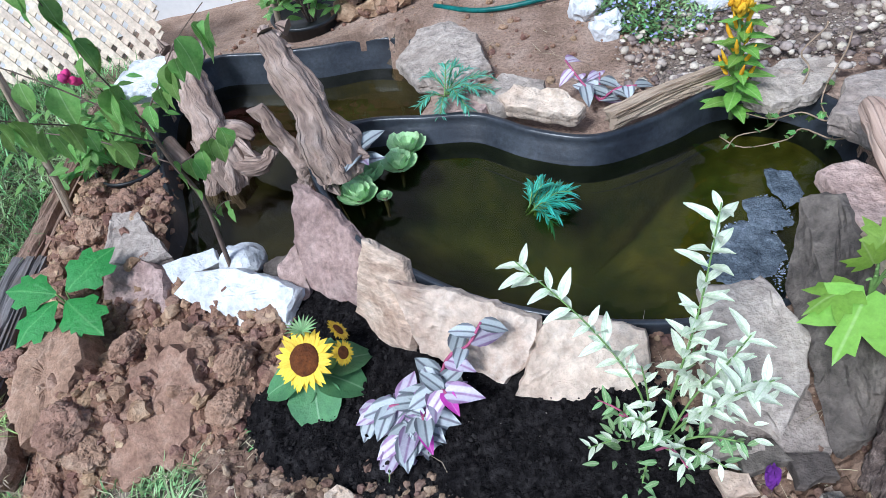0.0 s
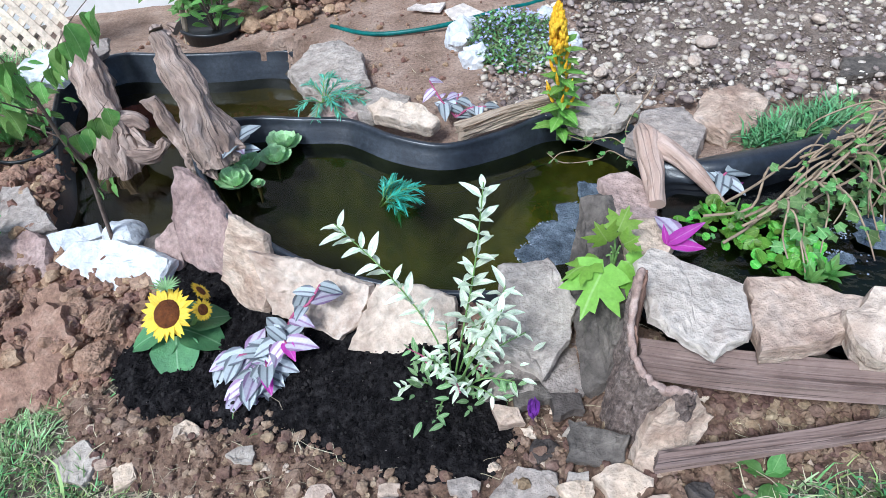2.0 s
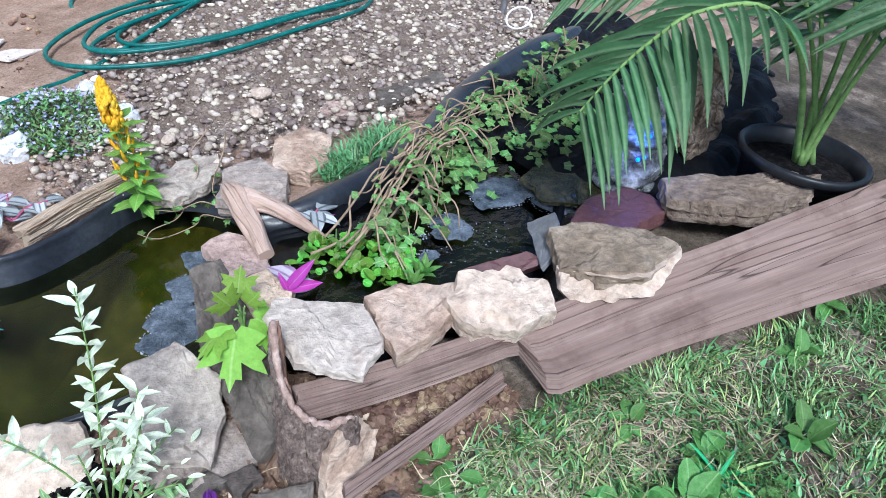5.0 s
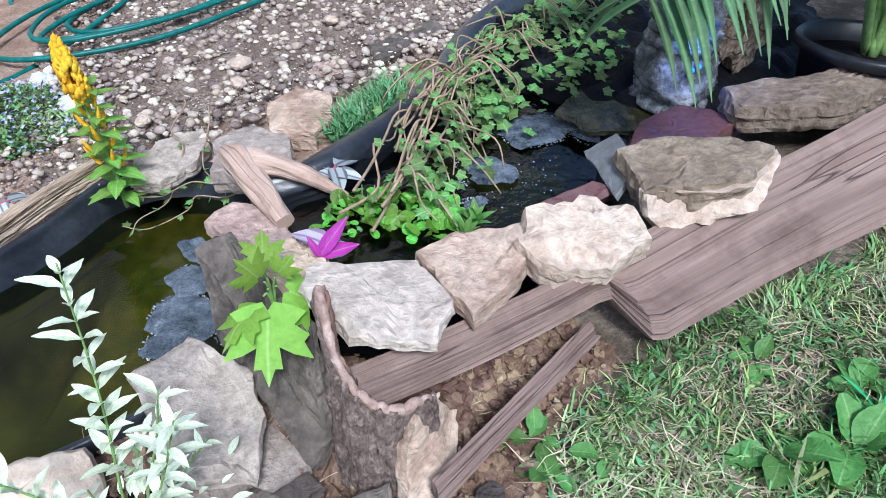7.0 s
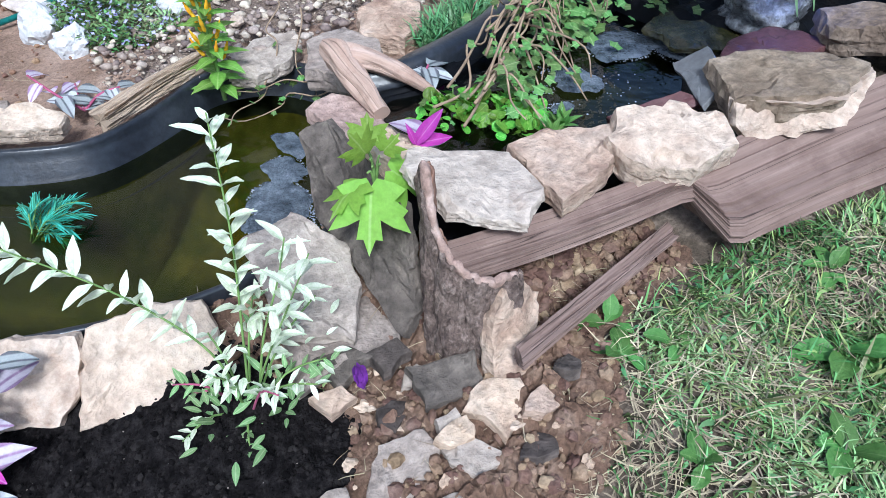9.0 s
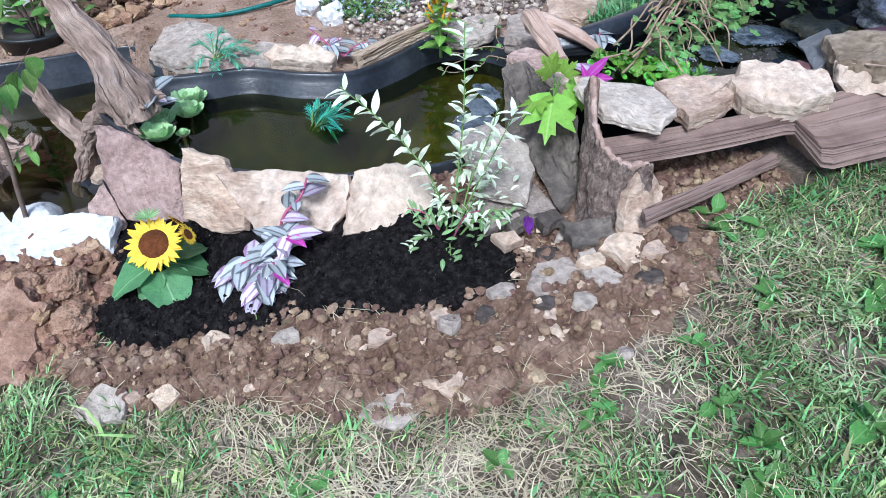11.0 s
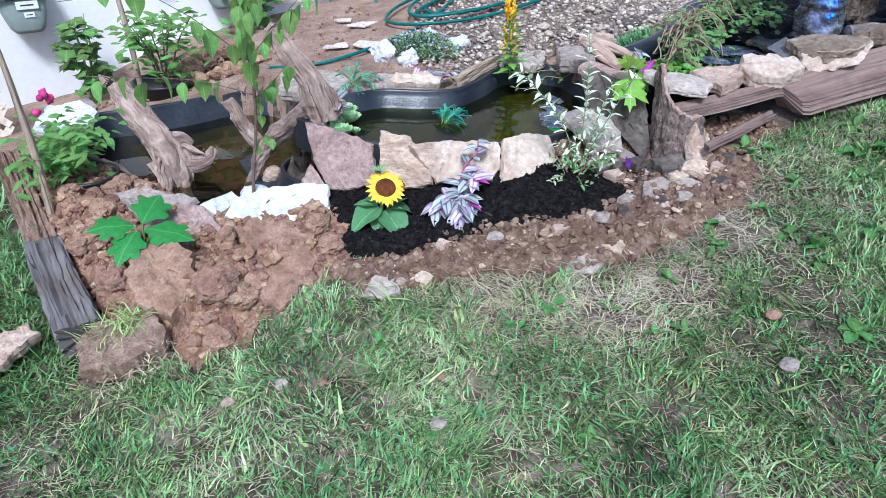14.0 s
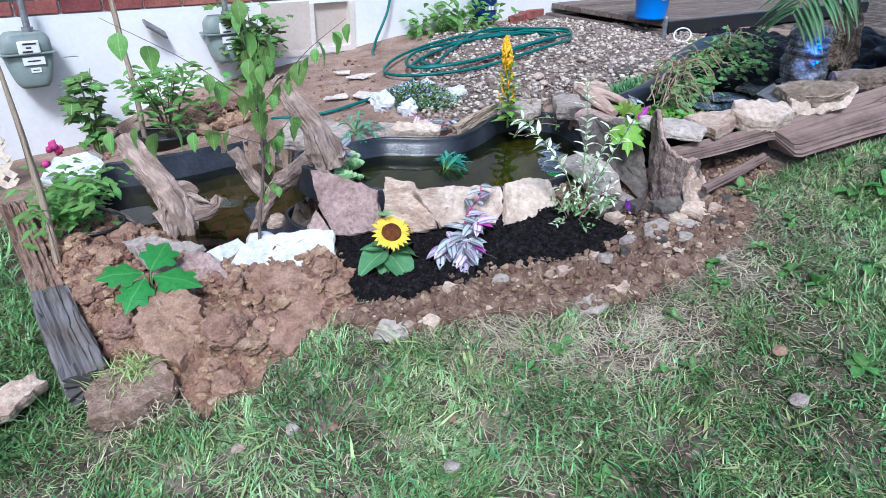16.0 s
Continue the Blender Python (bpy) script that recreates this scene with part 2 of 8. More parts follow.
RED_STONE = make_mat("dark_red_stone", [(0.065, 0.028, 0.030), (0.105, 0.047, 0.050), (0.14, 0.068, 0.068)], s1=6, s2=80, bump=0.3, rough=0.45)
MOSS_STONE = make_mat("wet_mossy_stone", [(0.012, 0.012, 0.005), (0.038, 0.037, 0.013), (0.11, 0.09, 0.04)], s1=22, s2=80, bump=0.6, rough=0.15, spec=0.6)
HOLEY_STONE = make_mat("pitted_limestone", [(0.08, 0.055, 0.04), (0.34, 0.26, 0.195), (0.54, 0.45, 0.37)], s1=26, s2=80, bump=1.0, dist=0.015, crack=30, fine=0.5)
TIMBER = make_mat("weathered_timber", [(0.17, 0.114, 0.095), (0.214, 0.150, 0.128), (0.27, 0.196, 0.168)], s1=1.0, s2=2.6, bump=0.4, dist=0.003, stretch=(3.0, 70, 1), fine=0.2, along=True, checks=0.88, stain=(0.13, 0.084, 0.070), stain_s=7)
TIMBER_GREY = make_mat("grey_timber", [(0.085, 0.076, 0.074), (0.15, 0.138, 0.136), (0.24, 0.222, 0.218)], s1=1.0, s2=2.6, bump=0.45, dist=0.003, stretch=(3.0, 70, 1), fine=0.24, along=True, checks=0.9, stain=(0.12, 0.09, 0.074), stain_s=6)
TIMBER_DIRT = make_mat("clay_caked_timber", [(0.14, 0.088, 0.064), (0.235, 0.152, 0.11), (0.33, 0.23, 0.172)], s1=1.0, s2=2.6, bump=0.8, dist=0.006, stretch=(22, 70, 1), fine=0.45, along=True, checks=0.2, stain=(0.27, 0.165, 0.115), stain_s=16)
BARK = make_mat("dark_bark", [(0.060, 0.042, 0.036), (0.175, 0.128, 0.109), (0.37, 0.295, 0.255)], s1=70, s2=210, bump=1.0, dist=0.007, stretch=(1.2, 1.2, 0.8), fine=0.6, stain=(0.24, 0.185, 0.158), stain_s=11)
BARK_IN = make_mat("bare_inner_wood", [(0.10, 0.055, 0.04), (0.22, 0.125, 0.09), (0.40, 0.25, 0.19)], s1=14, s2=60, bump=0.8, dist=0.006, stretch=(3, 3, 0.6))
# bark made paler: the light on the stump's rim is in this colour
BARK_RIM = make_mat("lit_bark_edge", [(0.20, 0.13, 0.105), (0.35, 0.245, 0.205), (0.50, 0.38, 0.33)], s1=40, s2=130, bump=0.8, dist=0.004, fine=0.4)
DRIFT = make_mat("bleached_driftwood", [(0.35, 0.235, 0.185), (0.44, 0.315, 0.252), (0.53, 0.40, 0.335)], s1=1.0, s2=2.5, bump=0.6, dist=0.004, stretch=(5, 80, 1), fine=0.18, along=True, checks=0.35, stain=(0.27, 0.17, 0.13), stain_s=12)
DRIFT_OLD = make_mat("gnarled_driftwood", [(0.16, 0.108, 0.086), (0.39, 0.285, 0.232), (0.58, 0.46, 0.395)], s1=1.0, s2=3.2, bump=1.0, dist=0.008, stretch=(9, 34, 1), fine=0.35, along=True, checks=0.75, stain=(0.26, 0.178, 0.14), stain_s=14)
LATH = make_mat("lattice_wood", [(0.44, 0.34, 0.25), (0.60, 0.50, 0.39), (0.68, 0.58, 0.47)], s1=10, s2=60, bump=0.4, rand="object", var=0.15)

STICK = make_mat("dry_wood", [(0.26, 0.19, 0.13), (0.41, 0.315, 0.23), (0.50, 0.40, 0.31)], s1=1.0, s2=3.0, bump=0.8, stretch=(8, 140, 1), fine=0.35, along=True, checks=0.7)
LINER = make_mat("black_liner", [(0.010, 0.012, 0.017), (0.022, 0.026, 0.034), (0.048, 0.054, 0.064)], s1=7, s2=90, rough=0.30, bump=0.15, spec=0.55, fine=0.45)
LINER_SOFT = make_mat("black_rubber_sheet", [(0.004, 0.0045, 0.006), (0.010, 0.011, 0.014)], s1=9, s2=50, rough=0.55, bump=0.3, spec=0.10)
POND_BED = make_mat("pond_bed", [(0.010, 0.016, 0.004), (0.065, 0.068, 0.014), (0.19, 0.15, 0.04)], s1=4.0, s2=26, bump=0.4, rough=0.9, stain=(0.014, 0.034, 0.006), stain_s=6)
POND_BED_LIGHT = make_mat("silty_pond_bed", [(0.017, 0.017, 0.006), (0.061, 0.055, 0.018), (0.110, 0.094, 0.036)], s1=4, s2=40, bump=0.4, rough=0.9)
WATER = glossy_clear("pond_water", (0.40, 0.42, 0.17), gloss=0.8)
WATER_LOW = glossy_clear("shallow_pond_water", (0.40, 0.38, 0.23))
WATER_UP = glossy_clear("upper_pond_water", (0.22, 0.25, 0.20), ripple=0.5, scale=40)
WHITE_PAINT = make_mat("white_painted_wall", [(0.74, 0.73, 0.73), (0.82, 0.81, 0.80)], s1=3, s2=40, bump=0.25, rough=0.7, fine=0.05)
TRIM_PAINT = make_mat("cream_paint", [(0.62, 0.55, 0.48), (0.72, 0.66, 0.60)], s1=4, s2=60, bump=0.2, rough=0.6, fine=0.1)
BOARD = make_mat("tan_board", [(0.50, 0.42, 0.35), (0.60, 0.52, 0.45)], s1=4, s2=60, bump=0.15, rough=0.6, fine=0.1)
MORTAR = make_mat("mortar", [(0.42, 0.38, 0.36), (0.55, 0.51, 0.48)], s1=20, s2=120, bump=0.4)
BRICK = make_mat("red_brick", [(0.17, 0.055, 0.045), (0.27, 0.09, 0.075), (0.33, 0.13, 0.10)], s1=9, s2=90, bump=0.5, rand="object", var=0.3)
METER_PAINT = make_mat("green_grey_enamel", [(0.19, 0.235, 0.215), (0.25, 0.29, 0.27)], s1=4, s2=60, bump=0.1, rough=0.45, fine=0.1)
LABEL_WHITE = make_mat("printed_white", [(0.74, 0.74, 0.75), (0.80, 0.80, 0.80)], s1=4, s2=40, bump=0.02, rough=0.5, fine=0.05)
INK = make_mat("dark_ink", [(0.03, 0.03, 0.035), (0.05, 0.05, 0.055)], s1=5, s2=40, bump=0.02, rough=0.6)
STEEL = make_mat("grey_metal", [(0.20, 0.20, 0.21), (0.34, 0.34, 0.35)], s1=8, s2=60, bump=0.2, rough=0.5, metal=0.6)
BLACK_PLASTIC = make_mat("black_plastic", [(0.012, 0.013, 0.015), (0.025, 0.027, 0.03)], s1=6, s2=50, rough=0.4, bump=0.1, spec=0.5)
POT_GREY = make_mat("charcoal_pot", [(0.010, 0.011, 0.013), (0.020, 0.022, 0.026)], s1=6, s2=50, rough=0.4, bump=0.1)
BLUE_PLASTIC = make_mat("blue_plastic", [(0.015, 0.16, 0.60), (0.025, 0.22, 0.72)], s1=3, s2=40, rough=0.35, bump=0.05, fine=0.06)
NAVY_PLASTIC = make_mat("navy_plastic", [(0.012, 0.04, 0.20), (0.02, 0.06, 0.28)], s1=3, s2=40, rough=0.35, bump=0.05, fine=0.06)
HOSE = make_mat("green_hose", [(0.004, 0.07, 0.065), (0.008, 0.11, 0.10), (0.02, 0.17, 0.15)], s1=30, s2=90, rough=0.4, bump=0.1, fine=0.15)
DECK_WOOD = make_mat("grey_deck_wood", [(0.075, 0.055, 0.045), (0.145, 0.112, 0.094), (0.22, 0.175, 0.15)], s1=8, s2=40, bump=0.7, stretch=(0.5, 5, 5), rand="object", var=0.25)
FOUNTAIN = make_mat("grey_resin_rock", [(0.03, 0.032, 0.037), (0.12, 0.125, 0.14), (0.42, 0.44, 0.47)], s1=26, s2=90, bump=1.0, dist=0.010, rough=0.16, spec=0.7, fine=0.5)
BLUE_LED = make_mat("blue_led_light", [(0.01, 0.06, 1.0), (0.03, 0.16, 1.0)], s1=30, s2=90, glow=3.0, bump=0.0)
FOAM = make_mat("foam", [(0.20, 0.24, 0.30), (0.42, 0.46, 0.52)], s1=20, s2=90, rough=0.15, spec=0.8, rand="island", var=0.5)
FOAM_FILM = make_mat("foam_film", [(0.05, 0.065, 0.085), (0.13, 0.16, 0.20), (0.26, 0.30, 0.36)], s1=30, s2=160, rough=0.2, spec=0.7, bump=0.9, dist=0.006, crack=150)
GRASS = make_mat("grass", [(0.040, 0.092, 0.026), (0.145, 0.245, 0.082), (0.345, 0.43, 0.205)], s1=5, s2=30, rough=0.42, bump=0.0, rand="island", var=0.88, through_light=0.14, fine=0.1, spec=0.35)
GRASS_LIME = make_mat("lime_grass", [(0.19, 0.27, 0.085), (0.37, 0.455, 0.165), (0.56, 0.61, 0.33)], s1=5, s2=30, rough=0.42, bump=0.0, rand="island", var=0.6, through_light=0.14, fine=0.1, spec=0.35)
GRASS_PALE = make_mat("pale_grass", [(0.34, 0.40, 0.20), (0.50, 0.54, 0.33), (0.64, 0.64, 0.47)], s1=3, s2=20, rough=0.5, bump=0.0, rand="island", var=0.4, through_light=0.2, fine=0.1, spec=0.25)
CLOVER = make_mat("clover_leaf", [(0.05, 0.16, 0.05), (0.11, 0.265, 0.10), (0.23, 0.40, 0.19)], s1=3, s2=20, rough=0.45, bump=0.0, rand="island", var=0.5, through_light=0.1, fine=0.1, spec=0.4)
STRAW = make_mat("dry_straw", [(0.30, 0.24, 0.155), (0.47, 0.395, 0.275), (0.63, 0.555, 0.42)], s1=5, s2=30, rough=0.7, bump=0.0, rand="island", var=0.4, through_light=0.1, fine=0.1)
WEED = leaf_mat("weed_leaf", [(0.065, 0.19, 0.040), (0.15, 0.315, 0.085)], vein=(0.21, 0.37, 0.13), through_light=0.2)
SAP_LEAF = leaf_mat("sapling_leaf", [(0.13, 0.29, 0.06), (0.27, 0.45, 0.13)], vein=(0.36, 0.52, 0.22), through_light=0.35)
OAK_LEAF = leaf_mat("oak_leaf", [(0.03, 0.20, 0.035), (0.06, 0.30, 0.06)], vein=(0.12, 0.36, 0.10), through_light=0.2, var=0.12)
MAPLE_LEAF = leaf_mat("maple_leaf", [(0.22, 0.42, 0.05), (0.32, 0.54, 0.09)], vein=(0.40, 0.58, 0.18), through_light=0.4, var=0.2)
ZEBRA_LEAF = leaf_mat("striped_leaf", [(0.07, 0.12, 0.105), (0.20, 0.165, 0.225)], vein=(0.44, 0.475, 0.49), stripes=0.30, through_light=0.1, var=0.35)
ZEBRA_LILAC = leaf_mat("lilac_leaf", [(0.18, 0.095, 0.205), (0.37, 0.25, 0.39)], vein=(0.50, 0.455, 0.54), stripes=0.28, through_light=0.1, var=0.35)
ZEBRA_BACK = leaf_mat("magenta_leaf", [(0.42, 0.03, 0.33), (0.62, 0.08, 0.50)], vein=(0.62, 0.22, 0.55), through_light=0.3, var=0.25)
WILLOW_LEAF = leaf_mat("variegated_willow_leaf", [(0.36, 0.54, 0.28), (0.76, 0.82, 0.64), (0.84, 0.87, 0.76)], vein=(0.56, 0.70, 0.44), through_light=0.2, var=0.2)
WILLOW_GREEN = leaf_mat("green_willow_leaf", [(0.15, 0.33, 0.10), (0.36, 0.52, 0.26)], vein=(0.5, 0.62, 0.36), through_light=0.3, var=0.25)
SUN_LEAF = leaf_mat("sunflower_leaf", [(0.07, 0.19, 0.075), (0.14, 0.31, 0.125)], vein=(0.28, 0.45, 0.25), through_light=0.2, var=0.15)
PETAL = leaf_mat("yellow_petal", [(0.82, 0.54, 0.02), (0.93, 0.72, 0.08)], vein=(0.8, 0.5, 0.02), through_light=0.2, var=0.12)
SUN_DISC = make_mat("sunflower_disc", [(0.05, 0.012, 0.003), (0.16, 0.05, 0.01)], s1=60, s2=200, bump=1.0, dist=0.004)
LETTUCE = leaf_mat("water_lettuce_leaf", [(0.38, 0.62, 0.28), (0.58, 0.78, 0.46)], vein=(0.64, 0.82, 0.55), through_light=0.1, var=0.12)
FERN_TEAL = leaf_mat("teal_plastic_leaf", [(0.02, 0.24, 0.15), (0.08, 0.46, 0.32)], vein=(0.15, 0.55, 0.42), rough=0.3, through_light=0.25, var=0.5)
FERN_GREEN = leaf_mat("green_plastic_fern", [(0.06, 0.30, 0.19), (0.15, 0.48, 0.32)], vein=(0.22, 0.55, 0.4), rough=0.35, through_light=0.25, var=0.4)
FERN_VIVID = leaf_mat("vivid_green_plastic_fern", [(0.02, 0.34, 0.10), (0.06, 0.52, 0.20)], vein=(0.15, 0.6, 0.3), rough=0.35, through_light=0.25, var=0.4)
ROUND_LEAF = leaf_mat("hyacinth_leaf", [(0.06, 0.23, 0.022), (0.21, 0.42, 0.055)], vein=(0.30, 0.52, 0.12), rough=0.25, through_light=0.15, var=0.5)
IVY = leaf_mat("ivy_leaf", [(0.055, 0.155, 0.028), (0.20, 0.33, 0.10)], vein=(0.36, 0.46, 0.22), through_light=0.15, var=0.5)
PALM = leaf_mat("palm_leaflet", [(0.028, 0.085, 0.030), (0.065, 0.15, 0.055)], vein=(0.13, 0.22, 0.10), through_light=0.2, var=0.3)
SHRUB_LEAF = leaf_mat("shrub_leaf", [(0.11, 0.27, 0.055), (0.23, 0.43, 0.11)], vein=(0.26, 0.46, 0.17), through_light=0.35)
CELOSIA_LEAF = leaf_mat("celosia_leaf", [(0.16, 0.36, 0.05), (0.28, 0.50, 0.10)], vein=(0.36, 0.55, 0.18), through_light=0.35)
CELOSIA = make_mat("orange_plume", [(0.80, 0.33, 0.01), (0.92, 0.52, 0.02), (0.92, 0.66, 0.06)], s1=20, s2=120, bump=0.8, dist=0.004, fine=0.2, through_light=0.2)
PINK = make_mat("pink_blossom", [(0.55, 0.02, 0.16), (0.75, 0.10, 0.32)], s1=20, s2=60, bump=0.2, rand="object")
BLUE_FLOWER = make_mat("pale_blue_blossom", [(0.30, 0.31, 0.56), (0.48, 0.48, 0.70)], s1=10, s2=60, bump=0.1, rand="island")
PURPLE = make_mat("purple_petal", [(0.07, 0.012, 0.13), (0.15, 0.03, 0.26)], s1=40, s2=90, bump=0.4)
STEM_GREEN = make_mat("green_stem", [(0.12, 0.22, 0.06), (0.22, 0.34, 0.11)], s1=20, s2=60, bump=0.2)
STEM_BROWN = make_mat("brown_stem", [(0.10, 0.07, 0.055), (0.21, 0.155, 0.125)], s1=30, s2=90, bump=0.4)
STEM_PINK = make_mat("pink_stem", [(0.30, 0.06, 0.13), (0.44, 0.12, 0.22)], s1=20, s2=60, bump=0.2)
VINE = make_mat("dry_vine", [(0.22, 0.155, 0.10), (0.40, 0.30, 0.21)], s1=20, s2=60, bump=0.4)
TILE = make_mat("broken_tile", [(0.58, 0.50, 0.44), (0.70, 0.63, 0.57)], s1=8, s2=60, bump=0.2, rand="object", var=0.1)

# ---------------------------------------------------------------- building blocks


def link_mesh(name, bm, material, smooth=False):
    me = bpy.data.meshes.new(name)
    bm.to_mesh(me)
    bm.free()
    me.materials.append(material)
    if smooth:
        me.polygons.foreach_set("use_smooth", [True] * len(me.polygons))
    return me


def part(name, bm, material, parent=None, label="", smooth=False):
    """Links a bmesh as one mesh object, under a thing or part if given."""
    ob = new(name, link_mesh(name, bm, material, smooth))
    if parent is not None:
        ob.parent = parent
    if label:
        ob["label"] = label
    return ob


def shared(name, me, parent, m):
    ob = new(name, me)
    ob.parent = parent
    ob.matrix_local = m
    return ob


def thing(name, loc, label, category, group=""):
    ob = new(name)
    ob.empty_display_size = 0.05
    ob.location = loc
    return tagged(ob, label, category, group)


def recentre(ob):
    """Moves the origin of a mesh built in world places to its base."""
    me = ob.data
    co = np.empty(len(me.vertices) * 3)
    me.vertices.foreach_get("co", co)
    co = co.reshape(-1, 3)
    c = np.array([co[:, 0].mean(), co[:, 1].mean(), co[:, 2].min()])
    me.vertices.foreach_set("co", (co - c).ravel())
    ob.location = c
    return ob


def nz(p, s, k=0.0):
    return noise.noise(Vector((p[0] * s + k, p[1] * s - k, p[2] * s + 2 * k)))


def smooth(a, b, x):
    t = np.clip((np.asarray(x, float) - a) / (b - a), 0, 1)
    return t * t * (3 - 2 * t)


def spline(pts, n, closed=False):
    """Catmull-Rom through the points, n samples a span."""
    p = [Vector(q) for q in pts]
    k = len(p)
    out = []
    for i in range(k if closed else k - 1):
        a, b, c, d = ((p[(i - 1) % k], p[i], p[(i + 1) % k], p[(i + 2) % k]) if closed else
                      (p[max(i - 1, 0)], p[i], p[i + 1], p[min(i + 2, k - 1)]))
        for j in range(n):
            t = j / n
            out.append(0.5 * (2 * b + (c - a) * t + (2 * a - 5 * b + 4 * c - d) * t * t + (3 * b - a - 3 * c + d) * t ** 3))
    if not closed:
        out.append(p[-1].copy())
    return out


def tube(bm, pts, radii, seg=8, per=4, ridge=0.0, ridges=9, seed=0.0, caps=True):
    """A tapered tube along a spline; ridge: depth of lengthwise furrows."""
    line = spline(pts, per)
    n = len(line)
    uv = bm.loops.layers.uv.verify() if ridge else None
    far = np.concatenate([[0.0], np.cumsum([(b - a).length for a, b in zip(line, line[1:])])]) + 3.7 * seed
    rr = np.interp(np.linspace(0, 1, n), np.linspace(0, 1, len(radii)), radii)
    rings = []
    side = None
    for i, p in enumerate(line):
        t = (line[min(i + 1, n - 1)] - line[max(i - 1, 0)]).normalized()
        side = (t.orthogonal() if side is None else side - t * side.dot(t)).normalized()
        other = t.cross(side)
        ring = []
        for j in range(seg):
            a = 2 * math.pi * j / seg
            r = rr[i]
            if ridge:
                f = i * 4.0 / per
                w = a + 0.9 * nz((math.cos(a), math.sin(a), f * 0.10), 1.3, seed)
                r *= 1 + ridge * (2 * abs(math.sin(0.5 * ridges * w)) ** 0.6 - 1.2) * (0.75 + 0.5 * nz((math.cos(a) * 2, math.sin(a) * 2, f * 0.3), 1.0, seed))
                r *= 1 + ridge * 0.55 * nz((math.cos(a) * 9, math.sin(a) * 9, f * 0.35), 1.0, seed + 4)
                r *= 1 + 0.32 * nz((math.cos(a) * 1.2, math.sin(a) * 1.2, f * 0.25), 1.0, seed)
            ring.append(bm.verts.new(p + side * (r * math.cos(a)) + other * (r * math.sin(a))))
        rings.append(ring)
    wide = 2 * math.pi * float(np.mean(rr)) / seg
    for i, (a, b) in enumerate(zip(rings, rings[1:])):
        for j in range(seg):
            f = bm.faces.new((a[j], a[(j + 1) % seg], b[(j + 1) % seg], b[j]))
            if uv:
                for lp, (u, v) in zip(f.loops, ((far[i], j), (far[i], j + 1), (far[i + 1], j + 1), (far[i + 1], j))):
                    lp[uv].uv = (u, v * wide)
    if caps:
        for ring, flip in ((rings[0], True), (rings[-1], False)):
            c = bm.verts.new(sum((v.co for v in ring), Vector()) / seg)
            for j in range(seg):
                f = (ring[j], ring[(j + 1) % seg], c)
                bm.faces.new(f[::-1] if flip else f)
    return bm


def box(bm, size, at=(0, 0, 0), rot=None, bevel=0.0):
    r = bmesh.ops.create_cube(bm, size=1.0)
    vs = r["verts"]
    m = Matrix.LocRotScale(at, rot, size)
    bmesh.ops.transform(bm, matrix=m, verts=vs)
    if bevel:
        es = list({e for v in vs for e in v.link_edges})
        bmesh.ops.bevel(bm, geom=es, offset=bevel, segments=2, affect="EDGES", profile=0.5)
    return bm


def lathe(bm, profile, seg=32, at=(0, 0, 0), wobble=0.0, seed=0.0):
    """Turns (radius, height) pairs about the upright axis."""
    at = Vector(at)
    rings = []
    for i, (r, z) in enumerate(profile):
        ring = []
        for j in range(seg):
            a = 2 * math.pi * j / seg
            q = r * (1 + wobble * nz((math.cos(a), math.sin(a), z * 12), 1.6, seed))
            ring.append(bm.verts.new(at + Vector((q * math.cos(a), q * math.sin(a), z))))
        rings.append(ring)
    for a, b in zip(rings, rings[1:]):
        for j in range(seg):
            bm.faces.new((a[j], a[(j + 1) % seg], b[(j + 1) % seg], b[j]))
    return bm


